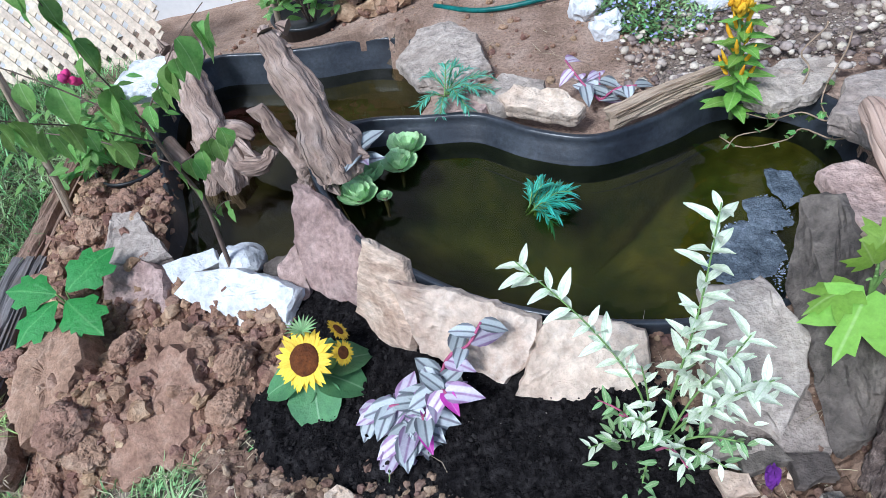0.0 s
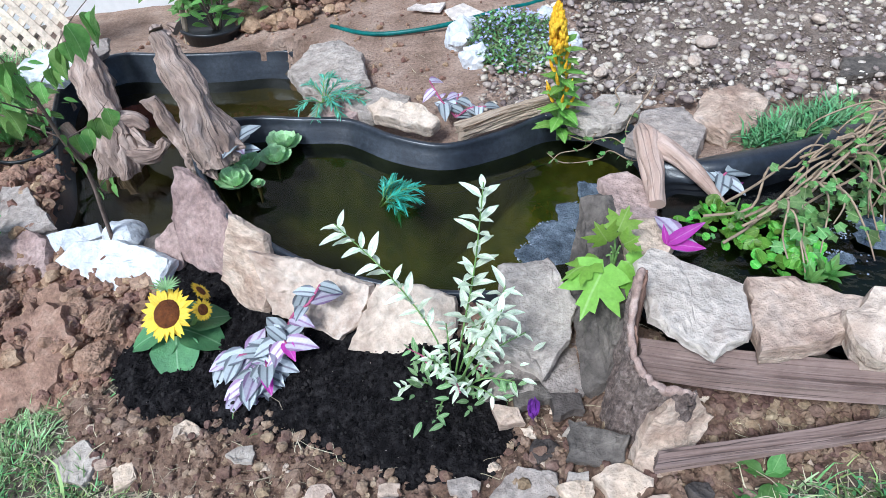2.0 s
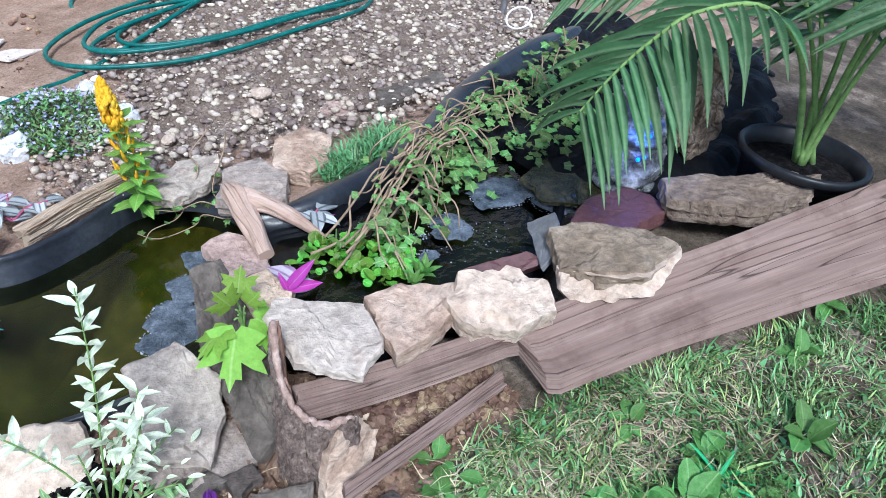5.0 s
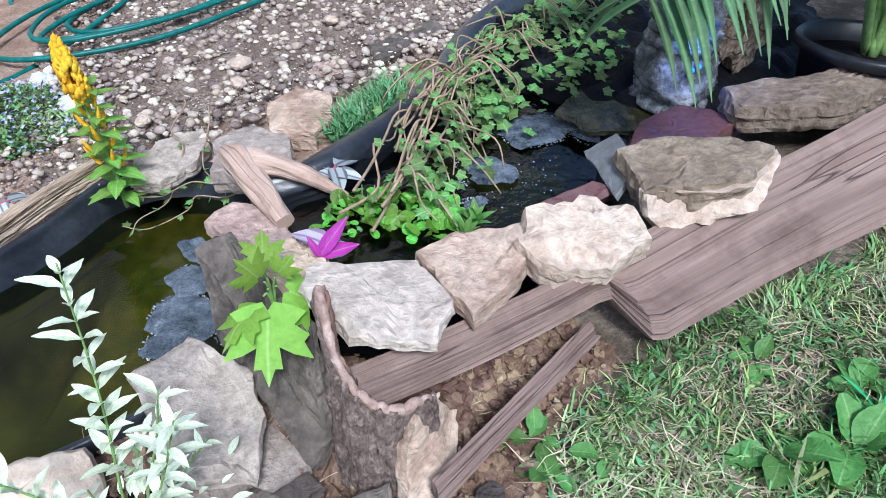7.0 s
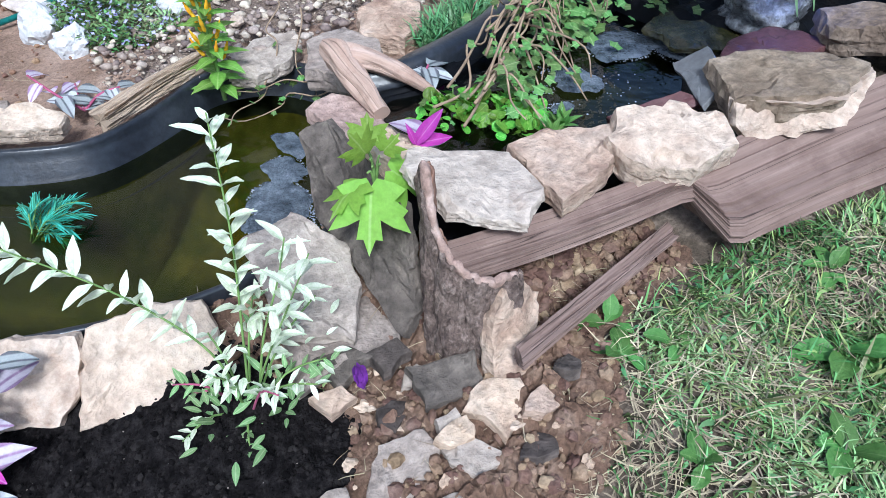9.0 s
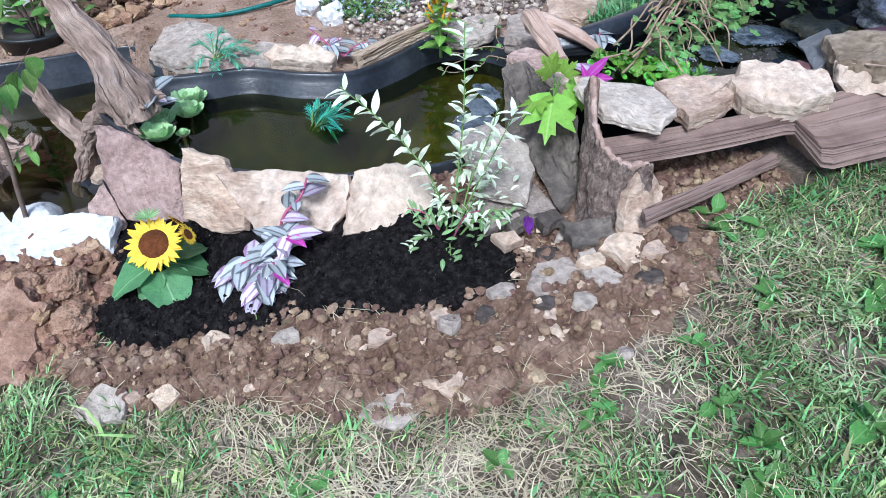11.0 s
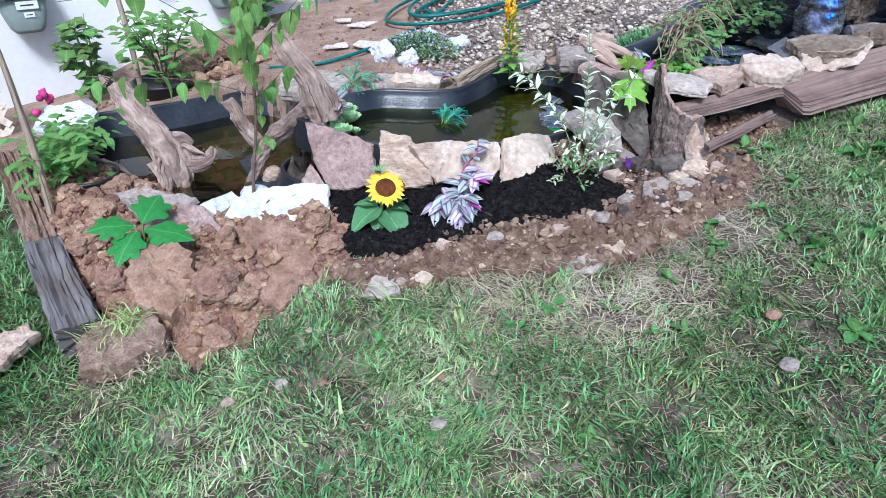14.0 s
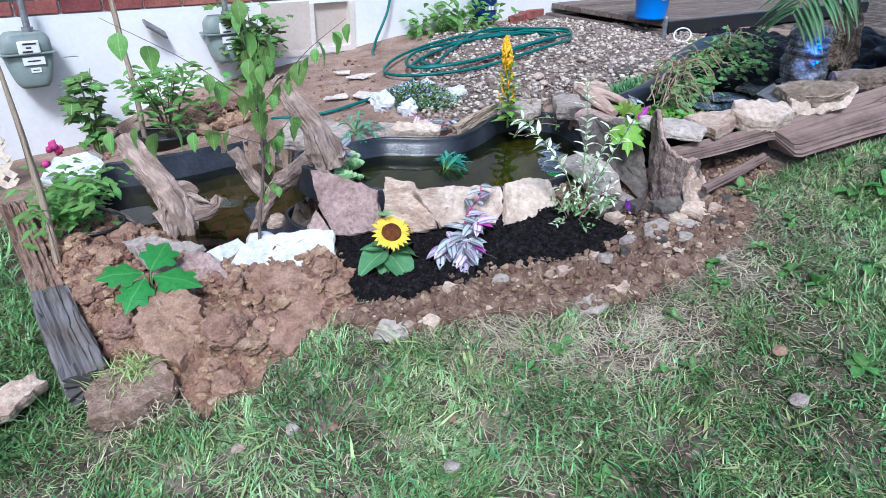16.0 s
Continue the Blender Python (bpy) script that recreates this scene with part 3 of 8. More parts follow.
def slab(name, corners, thick, material, label, category="stone", group="", seed=0, rough=0.0048, edge=0.0034, parent=None):
    """A broken flag: its broad face has these corners; split layers on its rim."""
    c = [Vector(p) for p in corners]
    mid = sum(c, Vector()) / len(c)
    nrm = Vector()
    for a, b in zip(c, c[1:] + c[:1]):
        nrm += (a - mid).cross(b - mid)
    nrm.normalize()
    if nrm.z < 0:
        nrm.negate()
        c.reverse()
    u = (c[0] - mid).normalized()
    u = (u - nrm * u.dot(nrm)).normalized()
    v = nrm.cross(u)
    out = []
    for a, b in zip(c, c[1:] + c[:1]):
        n = max(2, int((b - a).length / 0.011))
        for j in range(n):
            p = a.lerp(b, j / n)
            q = p - mid
            k = 1 + 0.9 * edge / max(q.length, 0.02) * (nz(p, 38, seed) + 0.7 * nz(p, 110, seed + 3)) * 2
            out.append((q.dot(u) * k, q.dot(v) * k, q.dot(nrm)))
    bm = bmesh.new()
    rings = []
    plan = ((0.15, 0.0), (0.30, 0.0), (0.45, 0.0), (0.58, 0.0), (0.70, 0.0), (0.80, 0.0), (0.90, 0.0), (0.98, 0.015), (1.0, 0.10), (1.02, 0.45), (0.985, 0.55), (1.0, 0.80), (0.95, 0.97), (0.6, 1.0))
    for k, (s, d) in enumerate(plan):
        ring = []
        for x, y, w in out:
            p = mid + u * (x * s) + v * (y * s) + nrm * w * s
            h = rough * (nz(p, 16, seed) + 0.6 * nz(p, 48, seed + 7)) + (rough * 0.9 if nz(p, 9, seed + 11) > 0.12 else 0.0)
            if k >= 8:
                sh = 1 + 0.05 * nz(p, 60, seed + k * 5)
                p = mid + u * (x * s * sh) + v * (y * s * sh) + nrm * w * s
            ring.append(bm.verts.new(p + nrm * (h * (1 if k < 8 else 0.5) - thick * d)))
        rings.append(ring)
    n = len(out)
    for a, b in zip(rings, rings[1:]):
        for j in range(n):
            bm.faces.new((a[j], b[j], b[(j + 1) % n], a[(j + 1) % n]))
    for ring, off, flip in ((rings[0], 0, False), (rings[-1], thick, True)):
        m = bm.verts.new(sum((q.co for q in ring), Vector()) / n)
        for j in range(n):
            f = (ring[j], ring[(j + 1) % n], m)
            bm.faces.new(f[::-1] if flip else f)
    ob = part(name, bm, material, parent)
    recentre(ob)
    return tagged(ob, label, category, group)


def rock_mesh(name, size, material, seed=0, sub=3, disp=0.28, flat=0.0):
    bm = bmesh.new()
    bmesh.ops.create_icosphere(bm, subdivisions=sub, radius=0.5)
    for q in bm.verts:
        d = 1 + disp * (nz(q.co, 2.2, seed) + 0.5 * nz(q.co, 5.5, seed + 9) + 0.25 * nz(q.co, 13, seed + 4)) + (0.05 * nz(q.co, 24, seed) + 0.035 * nz(q.co, 50, seed) if sub > 4 else 0.0)
        q.co = q.co * d
        q.co.x *= size[0]
        q.co.y *= size[1]
        q.co.z *= size[2]
        if flat and q.co.z < -size[2] * flat:
            q.co.z = -size[2] * flat
    return link_mesh(name, bm, material)


def rock(name, at, size, material, label, category="stone", group="", seed=0, turn=0.0, sub=3, disp=0.28):
    ob = new(name, rock_mesh(name, size, material, seed, sub, disp))
    ob.location, ob.rotation_euler = at, (0, 0, radians(turn))
    return tagged(ob, label, category, group)


def arrays_mesh(name, verts, faces, material):
    me = bpy.data.meshes.new(name)
    me.from_pydata(verts.tolist() if hasattr(verts, "tolist") else verts, [], faces.tolist() if hasattr(faces, "tolist") else faces)
    me.materials.append(material)
    return me


def leaf_mesh(name, outline, material, fold=0.12, droop=0.15, wave=0.0, rows=7):
    """A leaf one long along y; outline gives half widths from base to tip."""
    bm = bmesh.new()
    ys = np.linspace(0, 1, rows)
    hw = np.interp(ys, np.linspace(0, 1, len(outline)), outline)
    prev = None
    for i, (y, w) in enumerate(zip(ys, hw)):
        z = -droop * y * y
        wv = wave * math.sin(i * 2.1)
        row = [bm.verts.new((-w, y, z + fold * w + wv)), bm.verts.new((-w * 0.5, y, z + fold * w * 0.35)), bm.verts.new((0, y, z)),
               bm.verts.new((w * 0.5, y, z + fold * w * 0.35)), bm.verts.new((w, y, z + fold * w - wv))]
        if prev:
            for k in range(4):
                bm.faces.new((prev[k], prev[k + 1], row[k + 1], row[k]))
        prev = row
    return link_mesh(name, bm, material, True)


def lobed_mesh(name, lobes, material, cup=0.1):
    """A flat leaf with pointed lobes: (angle, reach) pairs about its base; the tip is along y."""
    bm = bmesh.new()
    c = bm.verts.new((0, 0.34, 0.0))
    ring = [bm.verts.new((r * math.sin(radians(a)), 0.34 + r * math.cos(radians(a)), -cup * r * r)) for a, r in lobes]
    inner = [bm.verts.new((0.45 * q.co.x, 0.34 + 0.45 * (q.co.y - 0.34), 0.02)) for q in ring]
    n = len(ring)
    for j in range(n):
        bm.faces.new((inner[j], inner[(j + 1) % n], ring[(j + 1) % n], ring[j]))
        bm.faces.new((c, inner[(j + 1) % n], inner[j]))
    return link_mesh(name, bm, material, True)


def leaf_at(base, way, up=(0, 0, 1), size=0.05, wide=1.0):
    """The pose of a leaf from its base, the way of its tip and the side that it turns up."""
    y = Vector(way).normalized()
    z = Vector(up)
    z = z - y * z.dot(y)
    z = z.normalized() if z.length > 1e-4 else y.orthogonal().normalized()
    x = y.cross(z)
    m = Matrix((x * size * wide, y * size, z * size)).transposed().to_4x4()
    m.translation = Vector(base)
    return m


def rnd(a, b):
    return random.uniform(a, b)


# ---------------------------------------------------------------- plan of the ground
MAIN = [(-0.15, 1.195), (-0.03, 1.185), (0.084, 1.108), (0.204, 1.072), (0.344, 1.122), (0.453, 1.183), (0.561, 1.178), (0.638, 1.12), (0.67, 1.02),
        (0.62, 0.88), (0.52, 0.76), (0.43, 0.66), (0.29, 0.637), (0.165, 0.643), (0.067, 0.668), (-0.048, 0.712), (-0.15, 0.778), (-0.253, 0.866),
        (-0.32, 0.965), (-0.375, 1.09), (-0.35, 1.18), (-0.26, 1.205)]
LEFT = [(-0.77, 1.03), (-0.79, 1.18), (-0.86, 1.36), (-0.94, 1.57), (-0.97, 1.75), (-0.87, 1.89), (-0.69, 1.885), (-0.52, 1.89), (-0.36, 1.91), (-0.22, 1.86),
        (-0.14, 1.66), (-0.17, 1.42), (-0.24, 1.28), (-0.40, 1.20), (-0.43, 1.10), (-0.41, 0.99), (-0.50, 0.95), (-0.66, 0.97)]
UPPER = [(0.52, 0.56), (0.53, 0.66), (0.60, 0.75), (0.69, 0.745), (0.82, 0.785), (0.96, 0.85), (1.10, 0.91), (1.24, 0.90), (1.29, 0.74), (1.24, 0.60),
         (1.10, 0.48), (0.98, 0.42), (0.86, 0.42), (0.77, 0.45), (0.66, 0.46), (0.57, 0.48)]
MAIN_Z, LEFT_Z, UPPER_Z = 0.0, -0.20, 0.165


def inside(poly, x, y):
    """Signed distance to a closed outline: positive within."""
    x, y = np.asarray(x, float), np.asarray(y, float)
    best = np.full(x.shape, 1e9)
    odd = np.zeros(x.shape, bool)
    for (ax, ay), (bx, by) in zip(poly, poly[1:] + poly[:1]):
        dx, dy = bx - ax, by - ay
        t = np.clip(((x - ax) * dx + (y - ay) * dy) / (dx * dx + dy * dy), 0, 1)
        best = np.minimum(best, np.hypot(x - ax - t * dx, y - ay - t * dy))
        cross = (ay > y) != (by > y)
        with np.errstate(divide="ignore", invalid="ignore"):
            odd ^= cross & (x < (bx - ax) * (y - ay) / (by - ay if by != ay else 1e-9) + ax)
    return np.where(odd, best, -best)


def wave_sum(x, y, f, seed):
    """Cheap smooth unevenness from a few crossing waves."""
    rs = np.random.RandomState(seed)
    z = 0.0
    for k in range(7):
        a, ph, g = rs.uniform(0, 6.28), rs.uniform(0, 6.28), f * rs.uniform(0.5, 2.0)
        z = z + np.sin((np.cos(a) * x + np.sin(a) * y) * g + ph) / 7
    return z


def clods(x, y, cell, seed):
    """Rounded lumps on a jittered grid: 1 on a lump's top, 0 in the cracks between."""
    x, y = np.asarray(x, float) / cell, np.asarray(y, float) / cell
    ix, iy = np.floor(x), np.floor(y)
    f1, f2 = np.full(x.shape, 9.0), np.full(x.shape, 9.0)
    lift = np.zeros(x.shape)
    for dx in (-1, 0, 1):
        for dy in (-1, 0, 1):
            cx, cy = ix + dx, iy + dy
            h = np.sin(cx * 127.1 + cy * 311.7 + seed * 17.3) * 43758.5453
            g = np.sin(cx * 269.5 + cy * 183.3 + seed * 9.1) * 24634.6345
            d = np.hypot(x - cx - (h - np.floor(h)), y - cy - (g - np.floor(g)))
            nearer = d < f1
            f2 = np.where(nearer, f1, np.minimum(f2, d))
            lift = np.where(nearer, (h * 7) % 1.0, lift)
            f1 = np.where(nearer, d, f1)
    return np.clip((f2 - f1) * 2.2, 0, 1) ** 0.5 * (0.45 + 0.55 * lift)


def ground_z(x, y, ponds=True):
    x, y = np.asarray(x, float), np.asarray(y, float)
    lawn = -0.082 + 0.205 * np.clip(x, -1.1, 0.9) + 0.15 * np.clip(x - 0.9, 0, 1.2) + 0.03 * np.clip(x, -3, -1.1) + 0.033 + 0.04 * np.clip(y, -1.5, 1.0)
    back = -0.045 + 0.115 * np.clip(x, -1.2, 1.3) - smooth(1.85, 2.5, y) * (0.12 * smooth(-0.3, -0.85, x) + 0.11 * smooth(-1.2, -2.2, x))
    w = smooth(0.75, 1.15, y)
    z = lawn * (1 - w) + back * w + 0.012 * wave_sum(x, y, 9, 3)
    z = z - 0.055 * np.exp(-((x - 0.35) / 0.15) ** 2 - ((y - 0.40) / 0.13) ** 2) - 0.05 * np.exp(-((x - 0.65) / 0.1) ** 2 - ((y - 0.30) / 0.05) ** 2)
    if ponds:
        for poly, depth in ((MAIN, 0.42), (LEFT, 0.32), (UPPER, 0.22)):
            z = z - depth * smooth(-0.03, 0.05, inside(poly, x, y))
    return z


def ground_sheet():
    xs = np.concatenate([[-70, -35, -18, -9, -5, -3.4, -2.6], np.arange(-2.2, 2.6, 0.025), np.arange(2.6, 4.2, 0.1), [4.6, 5.5, 7, 10, 18, 35, 70]])
    ys = np.concatenate([[-70, -35, -18, -9, -5, -3, -2], np.arange(-1.4, 2.4, 0.025), np.arange(2.4, 3.4, 0.08), [4, 5.5, 9, 18, 35, 70]])
    gx, gy = np.meshgrid(xs, ys, indexing="ij")
    gz = ground_z(gx, gy)
    v = np.stack([gx, gy, gz], -1).reshape(-1, 3)
    a, b = len(xs), len(ys)
    i, j = np.meshgrid(np.arange(a - 1), np.arange(b - 1), indexing="ij")
    k = (i * b + j).ravel()
    me = arrays_mesh("ground", v, np.stack([k, k + b, k + b + 1, k + 1], -1), LAWN_EARTH)
    me.polygons.foreach_set("use_smooth", [True] * len(me.polygons))
    return tagged(new("ground", me), "thin sloping lawn earth round the ponds", "ground", kind="structure")


def patch(name, poly, material, label, rise, res=0.012, lump=0.02, freq=40, seed=1, soft=0.06, keep_out=(), cells=()):
    """A spread of loose earth over the ground, feathered out at its edge."""
    p = np.array(poly)
    xs, ys = np.arange(p[:, 0].min() - 0.03, p[:, 0].max() + 0.03, res), np.arange(p[:, 1].min() - 0.03, p[:, 1].max() + 0.03, res)
    gx, gy = np.meshgrid(xs, ys, indexing="ij")
    d = inside(poly, gx, gy) + 0.02 * wave_sum(gx, gy, 50, seed)
    w = smooth(-0.015, soft, d)
    base = ground_z(gx, gy, False)
    top = rise(gx, gy)
    rough = np.abs(wave_sum(gx, gy, freq, seed + 5)) * 1.6 + 0.6 * np.abs(wave_sum(gx, gy, freq * 2.7, seed + 6))
    gz = np.where(w > 0, base * (1 - w) + np.maximum(top, base + 0.006) * w, base) + w * lump * (rough - 0.3) + 0.007 * (w > 0) - 0.03 * (w <= 0)
    for cell, high in cells:
        wx, wy = gx + 0.2 * cell * wave_sum(gx, gy, 2 / cell, seed + 8), gy + 0.2 * cell * wave_sum(gx, gy, 2 / cell, seed + 9)
        gz = gz + w * high * (clods(wx, wy, cell, seed) - 0.4)
    for q in keep_out:
        gz = gz - 0.5 * smooth(-0.004, 0.03, inside(q, gx, gy))
    v = np.stack([gx, gy, gz], -1).reshape(-1, 3)
    b = len(ys)
    i, j = np.meshgrid(np.arange(len(xs) - 1), np.arange(b - 1), indexing="ij")
    k = (i * b + j).ravel()
    f = np.stack([k, k + b, k + b + 1, k + 1], -1)
    f = f[(d.ravel()[f] > -0.03).any(1)]
    me = arrays_mesh(name, v, f, material)
    return tagged(new(name, me), label, "soil", kind="structure"), (xs, ys, gz)


def sampler(grid):
    xs, ys, gz = grid
    def at(x, y):
        i = int(np.clip(round((x - xs[0]) / (xs[1] - xs[0])), 0, len(xs) - 1))
        j = int(np.clip(round((y - ys[0]) / (ys[1] - ys[0])), 0, len(ys) - 1))
        return float(gz[i, j])
    return at


ground_sheet()
MOUND = [(-1.05, 0.74), (-1.00, 0.65), (-0.93, 0.60), (-0.90, 0.50), (-0.80, 0.475), (-0.74, 0.53), (-0.62, 0.55), (-0.50, 0.55), (-0.43, 0.66), (-0.40, 0.80), (-0.46, 0.90), (-0.66, 0.98), (-0.76, 1.08),
         (-0.78, 1.18), (-0.85, 1.36), (-0.92, 1.55), (-1.02, 1.62), (-1.10, 1.50), (-1.10, 1.20), (-1.07, 0.90)]
BED = [(-0.47, 0.62), (-0.42, 0.51), (-0.36, 0.48), (-0.19, 0.43), (-0.05, 0.39), (0.03, 0.33), (0.12, 0.285), (0.24, 0.285), (0.295, 0.345), (0.29, 0.42), (0.27, 0.47), (0.24, 0.53),
       (0.16, 0.60), (0.05, 0.64), (-0.05, 0.68), (-0.15, 0.745), (-0.26, 0.83), (-0.37, 0.90), (-0.42, 0.85), (-0.42, 0.72)]
RUBBLE = [(-0.54, 0.57), (-0.50, 0.44), (-0.28, 0.33), (-0.08, 0.17), (0.06, 0.10), (0.20, 0.08), (0.38, 0.08), (0.52, 0.13), (0.60, 0.24), (0.80, 0.24), (0.78, 0.33),
          (0.56, 0.44), (0.47, 0.58), (0.40, 0.66), (0.28, 0.64), (0.15, 0.63), (0.22, 0.52), (0.28, 0.44), (0.285, 0.355), (0.235, 0.30), (0.125, 0.30), (0.03, 0.345), (-0.1, 0.42), (-0.3, 0.49), (-0.42, 0.53)]
YARD = [(-1.3, 1.70), (-0.95, 1.60), (-0.80, 1.75), (-0.3, 1.75), (-0.2, 1.4), (-0.3, 1.15), (0.1, 1.05), (0.5, 1.1), (0.62, 0.95), (0.75, 0.80), (1.1, 0.93), (1.9, 1.1),
        (3.4, 1.2), (3.4, 3.6), (-1.5, 2.75)]


def mound_rise(x, y):
    return np.where(x < -0.80, -0.178, -0.178 + 0.03 * smooth(-0.85, -0.7, x)) + 0.028 * np.exp(-((y - 0.68) / 0.07) ** 2) * smooth(-0.95, -0.75, x) - 0.05 * smooth(0.62, 0.5, y) + 0.025 * smooth(1.0, 1.3, y) - 0.06 * np.exp(-((x + 0.80) / 0.09) ** 2 - ((y - 0.86) / 0.08) ** 2)


def bed_rise(x, y):
    return -0.115 + 0.055 * smooth(-0.4, 0.3, x) + 0.075 * smooth(0.5, 0.72, y + 0.25 * x) * smooth(-0.36, 0.0, x)


def rubble_rise(x, y):
    return -0.118 - 0.014 * smooth(0.1, 0.25, x) + 0.17 * np.clip(x, -0.3, 0.8) + 0.02 * smooth(0.35, 0.6, y) - 0.05 * smooth(0.36, 0.46, y) * smooth(0.2, 0.3, x)


_, G1 = patch("soil_mound", MOUND, CLAY, "heap of freshly dug reddish clay soil", mound_rise, res=0.0055, lump=0.03, freq=26, seed=4, soft=0.08, keep_out=(LEFT,),
              cells=((0.11, 0.03), (0.045, 0.02), (0.02, 0.010), (0.011, 0.004)))
_, G2 = patch("potting_soil", BED, POTTING, "bed of black crumbly potting soil", bed_rise, res=0.006, lump=0.010, freq=40, seed=9, cells=((0.03, 0.006), (0.013, 0.004)), soft=0.045, keep_out=(MAIN, LEFT))
_, G3 = patch("rubble_soil", RUBBLE, CLAY_DARK, "strip of clay crumbs and rubble below the bed", rubble_rise, res=0.006, lump=0.012, freq=40, seed=14, soft=0.07, keep_out=(MAIN, UPPER), cells=((0.065, 0.022), (0.026, 0.014), (0.012, 0.006)))
_, G4 = patch("bare_yard", YARD, BACK_EARTH, "trodden bare earth between pond and house", lambda x, y: ground_z(x, y, False) + 0.008 + 0.02 * smooth(0.3, 0.6, x) * smooth(1.5, 1.1, y),
              res=0.03, lump=0.006, freq=30, seed=21, soft=0.08, keep_out=(MAIN, LEFT, UPPER))
mound_z, bed_z, rubble_z, yard_z = sampler(G1), sampler(G2), sampler(G3), sampler(G4)

# ---------------------------------------------------------------- ponds


def pond(name, outline, water_z, rim, material, bed, water, label, lip=0.012, depth=0.26, per=6):
    """A moulded shell: rolled lip, steep wall with a ledge line, floor, and its water. rim(x, y) gives the lip's height."""
    t = thing(name, (outline[0][0], outline[0][1], water_z - depth), label, "pond")
    line = [Vector((p.x, p.y)) for p in spline([(x, y, 0) for x, y in outline], per, True)]
    n = len(line)
    area = sum(a.x * b.y - b.x * a.y for a, b in zip(line, line[1:] + line[:1]))
    sgn = 1 if area > 0 else -1
    out = []
    for i in range(n):
        d = (line[(i + 1) % n] - line[i - 1]).normalized()
        out.append(Vector((d.y, -d.x)) * sgn)
    def ring(bm, off, z_of):
        return [bm.verts.new((p.x + o.x * off, p.y + o.y * off, z_of(p))) for p, o in zip(line, out)]
    bm = bmesh.new()
    prof = [(lip * 0.9, lambda p: rim(p.x, p.y) - 0.10), (lip, lambda p: rim(p.x, p.y) - 0.010), (lip, lambda p: rim(p.x, p.y) - 0.001), (lip * 0.85, lambda p: rim(p.x, p.y) + 0.002), (lip * 0.2, lambda p: rim(p.x, p.y) + 0.002),
            (0.0, lambda p: rim(p.x, p.y) - 0.001), (-0.002, lambda p: rim(p.x, p.y) - 0.006), (-0.004, lambda p: water_z + 0.62 * (rim(p.x, p.y) - water_z)), (-0.0085, lambda p: water_z + 0.56 * (rim(p.x, p.y) - water_z)),
            (-0.010, lambda p: water_z + 0.14 * (rim(p.x, p.y) - water_z)), (-0.014, lambda p: water_z + 0.08 * (rim(p.x, p.y) - water_z)), (-0.02, lambda p: water_z - 0.03), (-0.03, lambda p: water_z - 0.06)]
    rings = [ring(bm, o, z) for o, z in prof]
    for a, b in zip(rings, rings[1:]):
        for j in range(n):
            bm.faces.new((a[j], a[(j + 1) % n], b[(j + 1) % n], b[j]))
    shell = part("shell", bm, material, t, smooth=True)
    c = sum(line, Vector((0, 0))) / n
    bm = bmesh.new()
    rings = []
    for s, dz in ((1.0, 0.035), (0.97, 0.075), (0.92, 0.11), (0.84, 0.14), (0.72, 0.62 * depth), (0.5, 0.85 * depth), (0.2, depth)):
        rings.append([bm.verts.new((c.x + (p.x + o.x * -0.028 - c.x) * s, c.y + (p.y + o.y * -0.028 - c.y) * s,
                                    water_z - dz + 0.012 * nz((p.x, p.y, s), 7))) for p, o in zip(line, out)])
    for a, b in zip(rings, rings[1:]):
        for j in range(n):
            bm.faces.new((a[j], a[(j + 1) % n], b[(j + 1) % n], b[j]))
    bm.faces.new(rings[-1])
    part("pond_bed", bm, bed, t, "silt and algae on the pond floor", True)
    bm = bmesh.new()
    f = bm.faces.new([bm.verts.new((p.x + o.x * -0.0165, p.y + o.y * -0.0165, water_z)) for p, o in zip(line, out)])
    f.normal_update()
    if f.normal.z < 0:
        f.normal_flip()
    bmesh.ops.triangulate(bm, faces=[f])
    w = part("water", bm, water, t, "still dark green pond water")
    w.visible_shadow = False
    for ob in t.children:
        ob.matrix_parent_inverse = t.matrix_basis.inverted()
    return t


pond("main_pond", MAIN, MAIN_Z, lambda x, y: 0.028 + 0.03 * float(smooth(0.85, 1.1, y)) + 0.012 * float(smooth(0.3, 0.6, x)), LINER, POND_BED, WATER,
     "kidney-shaped black moulded pond with murky green water")
pond("lower_pond", LEFT, LEFT_Z, lambda x, y: -0.135 + 0.03 * float(smooth(1.1, 1.6, y)), LINER, POND_BED_LIGHT, WATER_LOW,
     "small black moulded pond with shallow olive water", depth=0.16)
pond("upper_pond", UPPER, UPPER_Z, lambda x, y: 0.168 + 0.017 * float(smooth(0.62, 0.78, x)), LINER_SOFT, POND_BED, WATER_UP, "upper liner pond half covered with floating plants", lip=0.015, depth=0.14)

# ---------------------------------------------------------------- stones round the ponds
ROW = "stones edging the pond"
slab("flagstone", [(-0.397, 0.990, 0.075), (-0.345, 0.955, 0.062), (-0.250, 0.845, 0.025), (-0.268, 0.795, -0.085), (-0.385, 0.865, -0.095), (-0.405, 0.92, -0.03)], 0.03, STONE_MAUVE,
     "tall pointed mauve sandstone standing against the pond rim", group=ROW, seed=1)
slab("flagstone", [(-0.243, 0.818, 0.078), (-0.169, 0.772, 0.058), (-0.148, 0.700, 0.0), (-0.165, 0.662, -0.045), (-0.22, 0.695, -0.065), (-0.270, 0.765, -0.055)], 0.026, STONE_TAN,
     "upright tan sandstone leaning on the pond rim", group=ROW, seed=2)
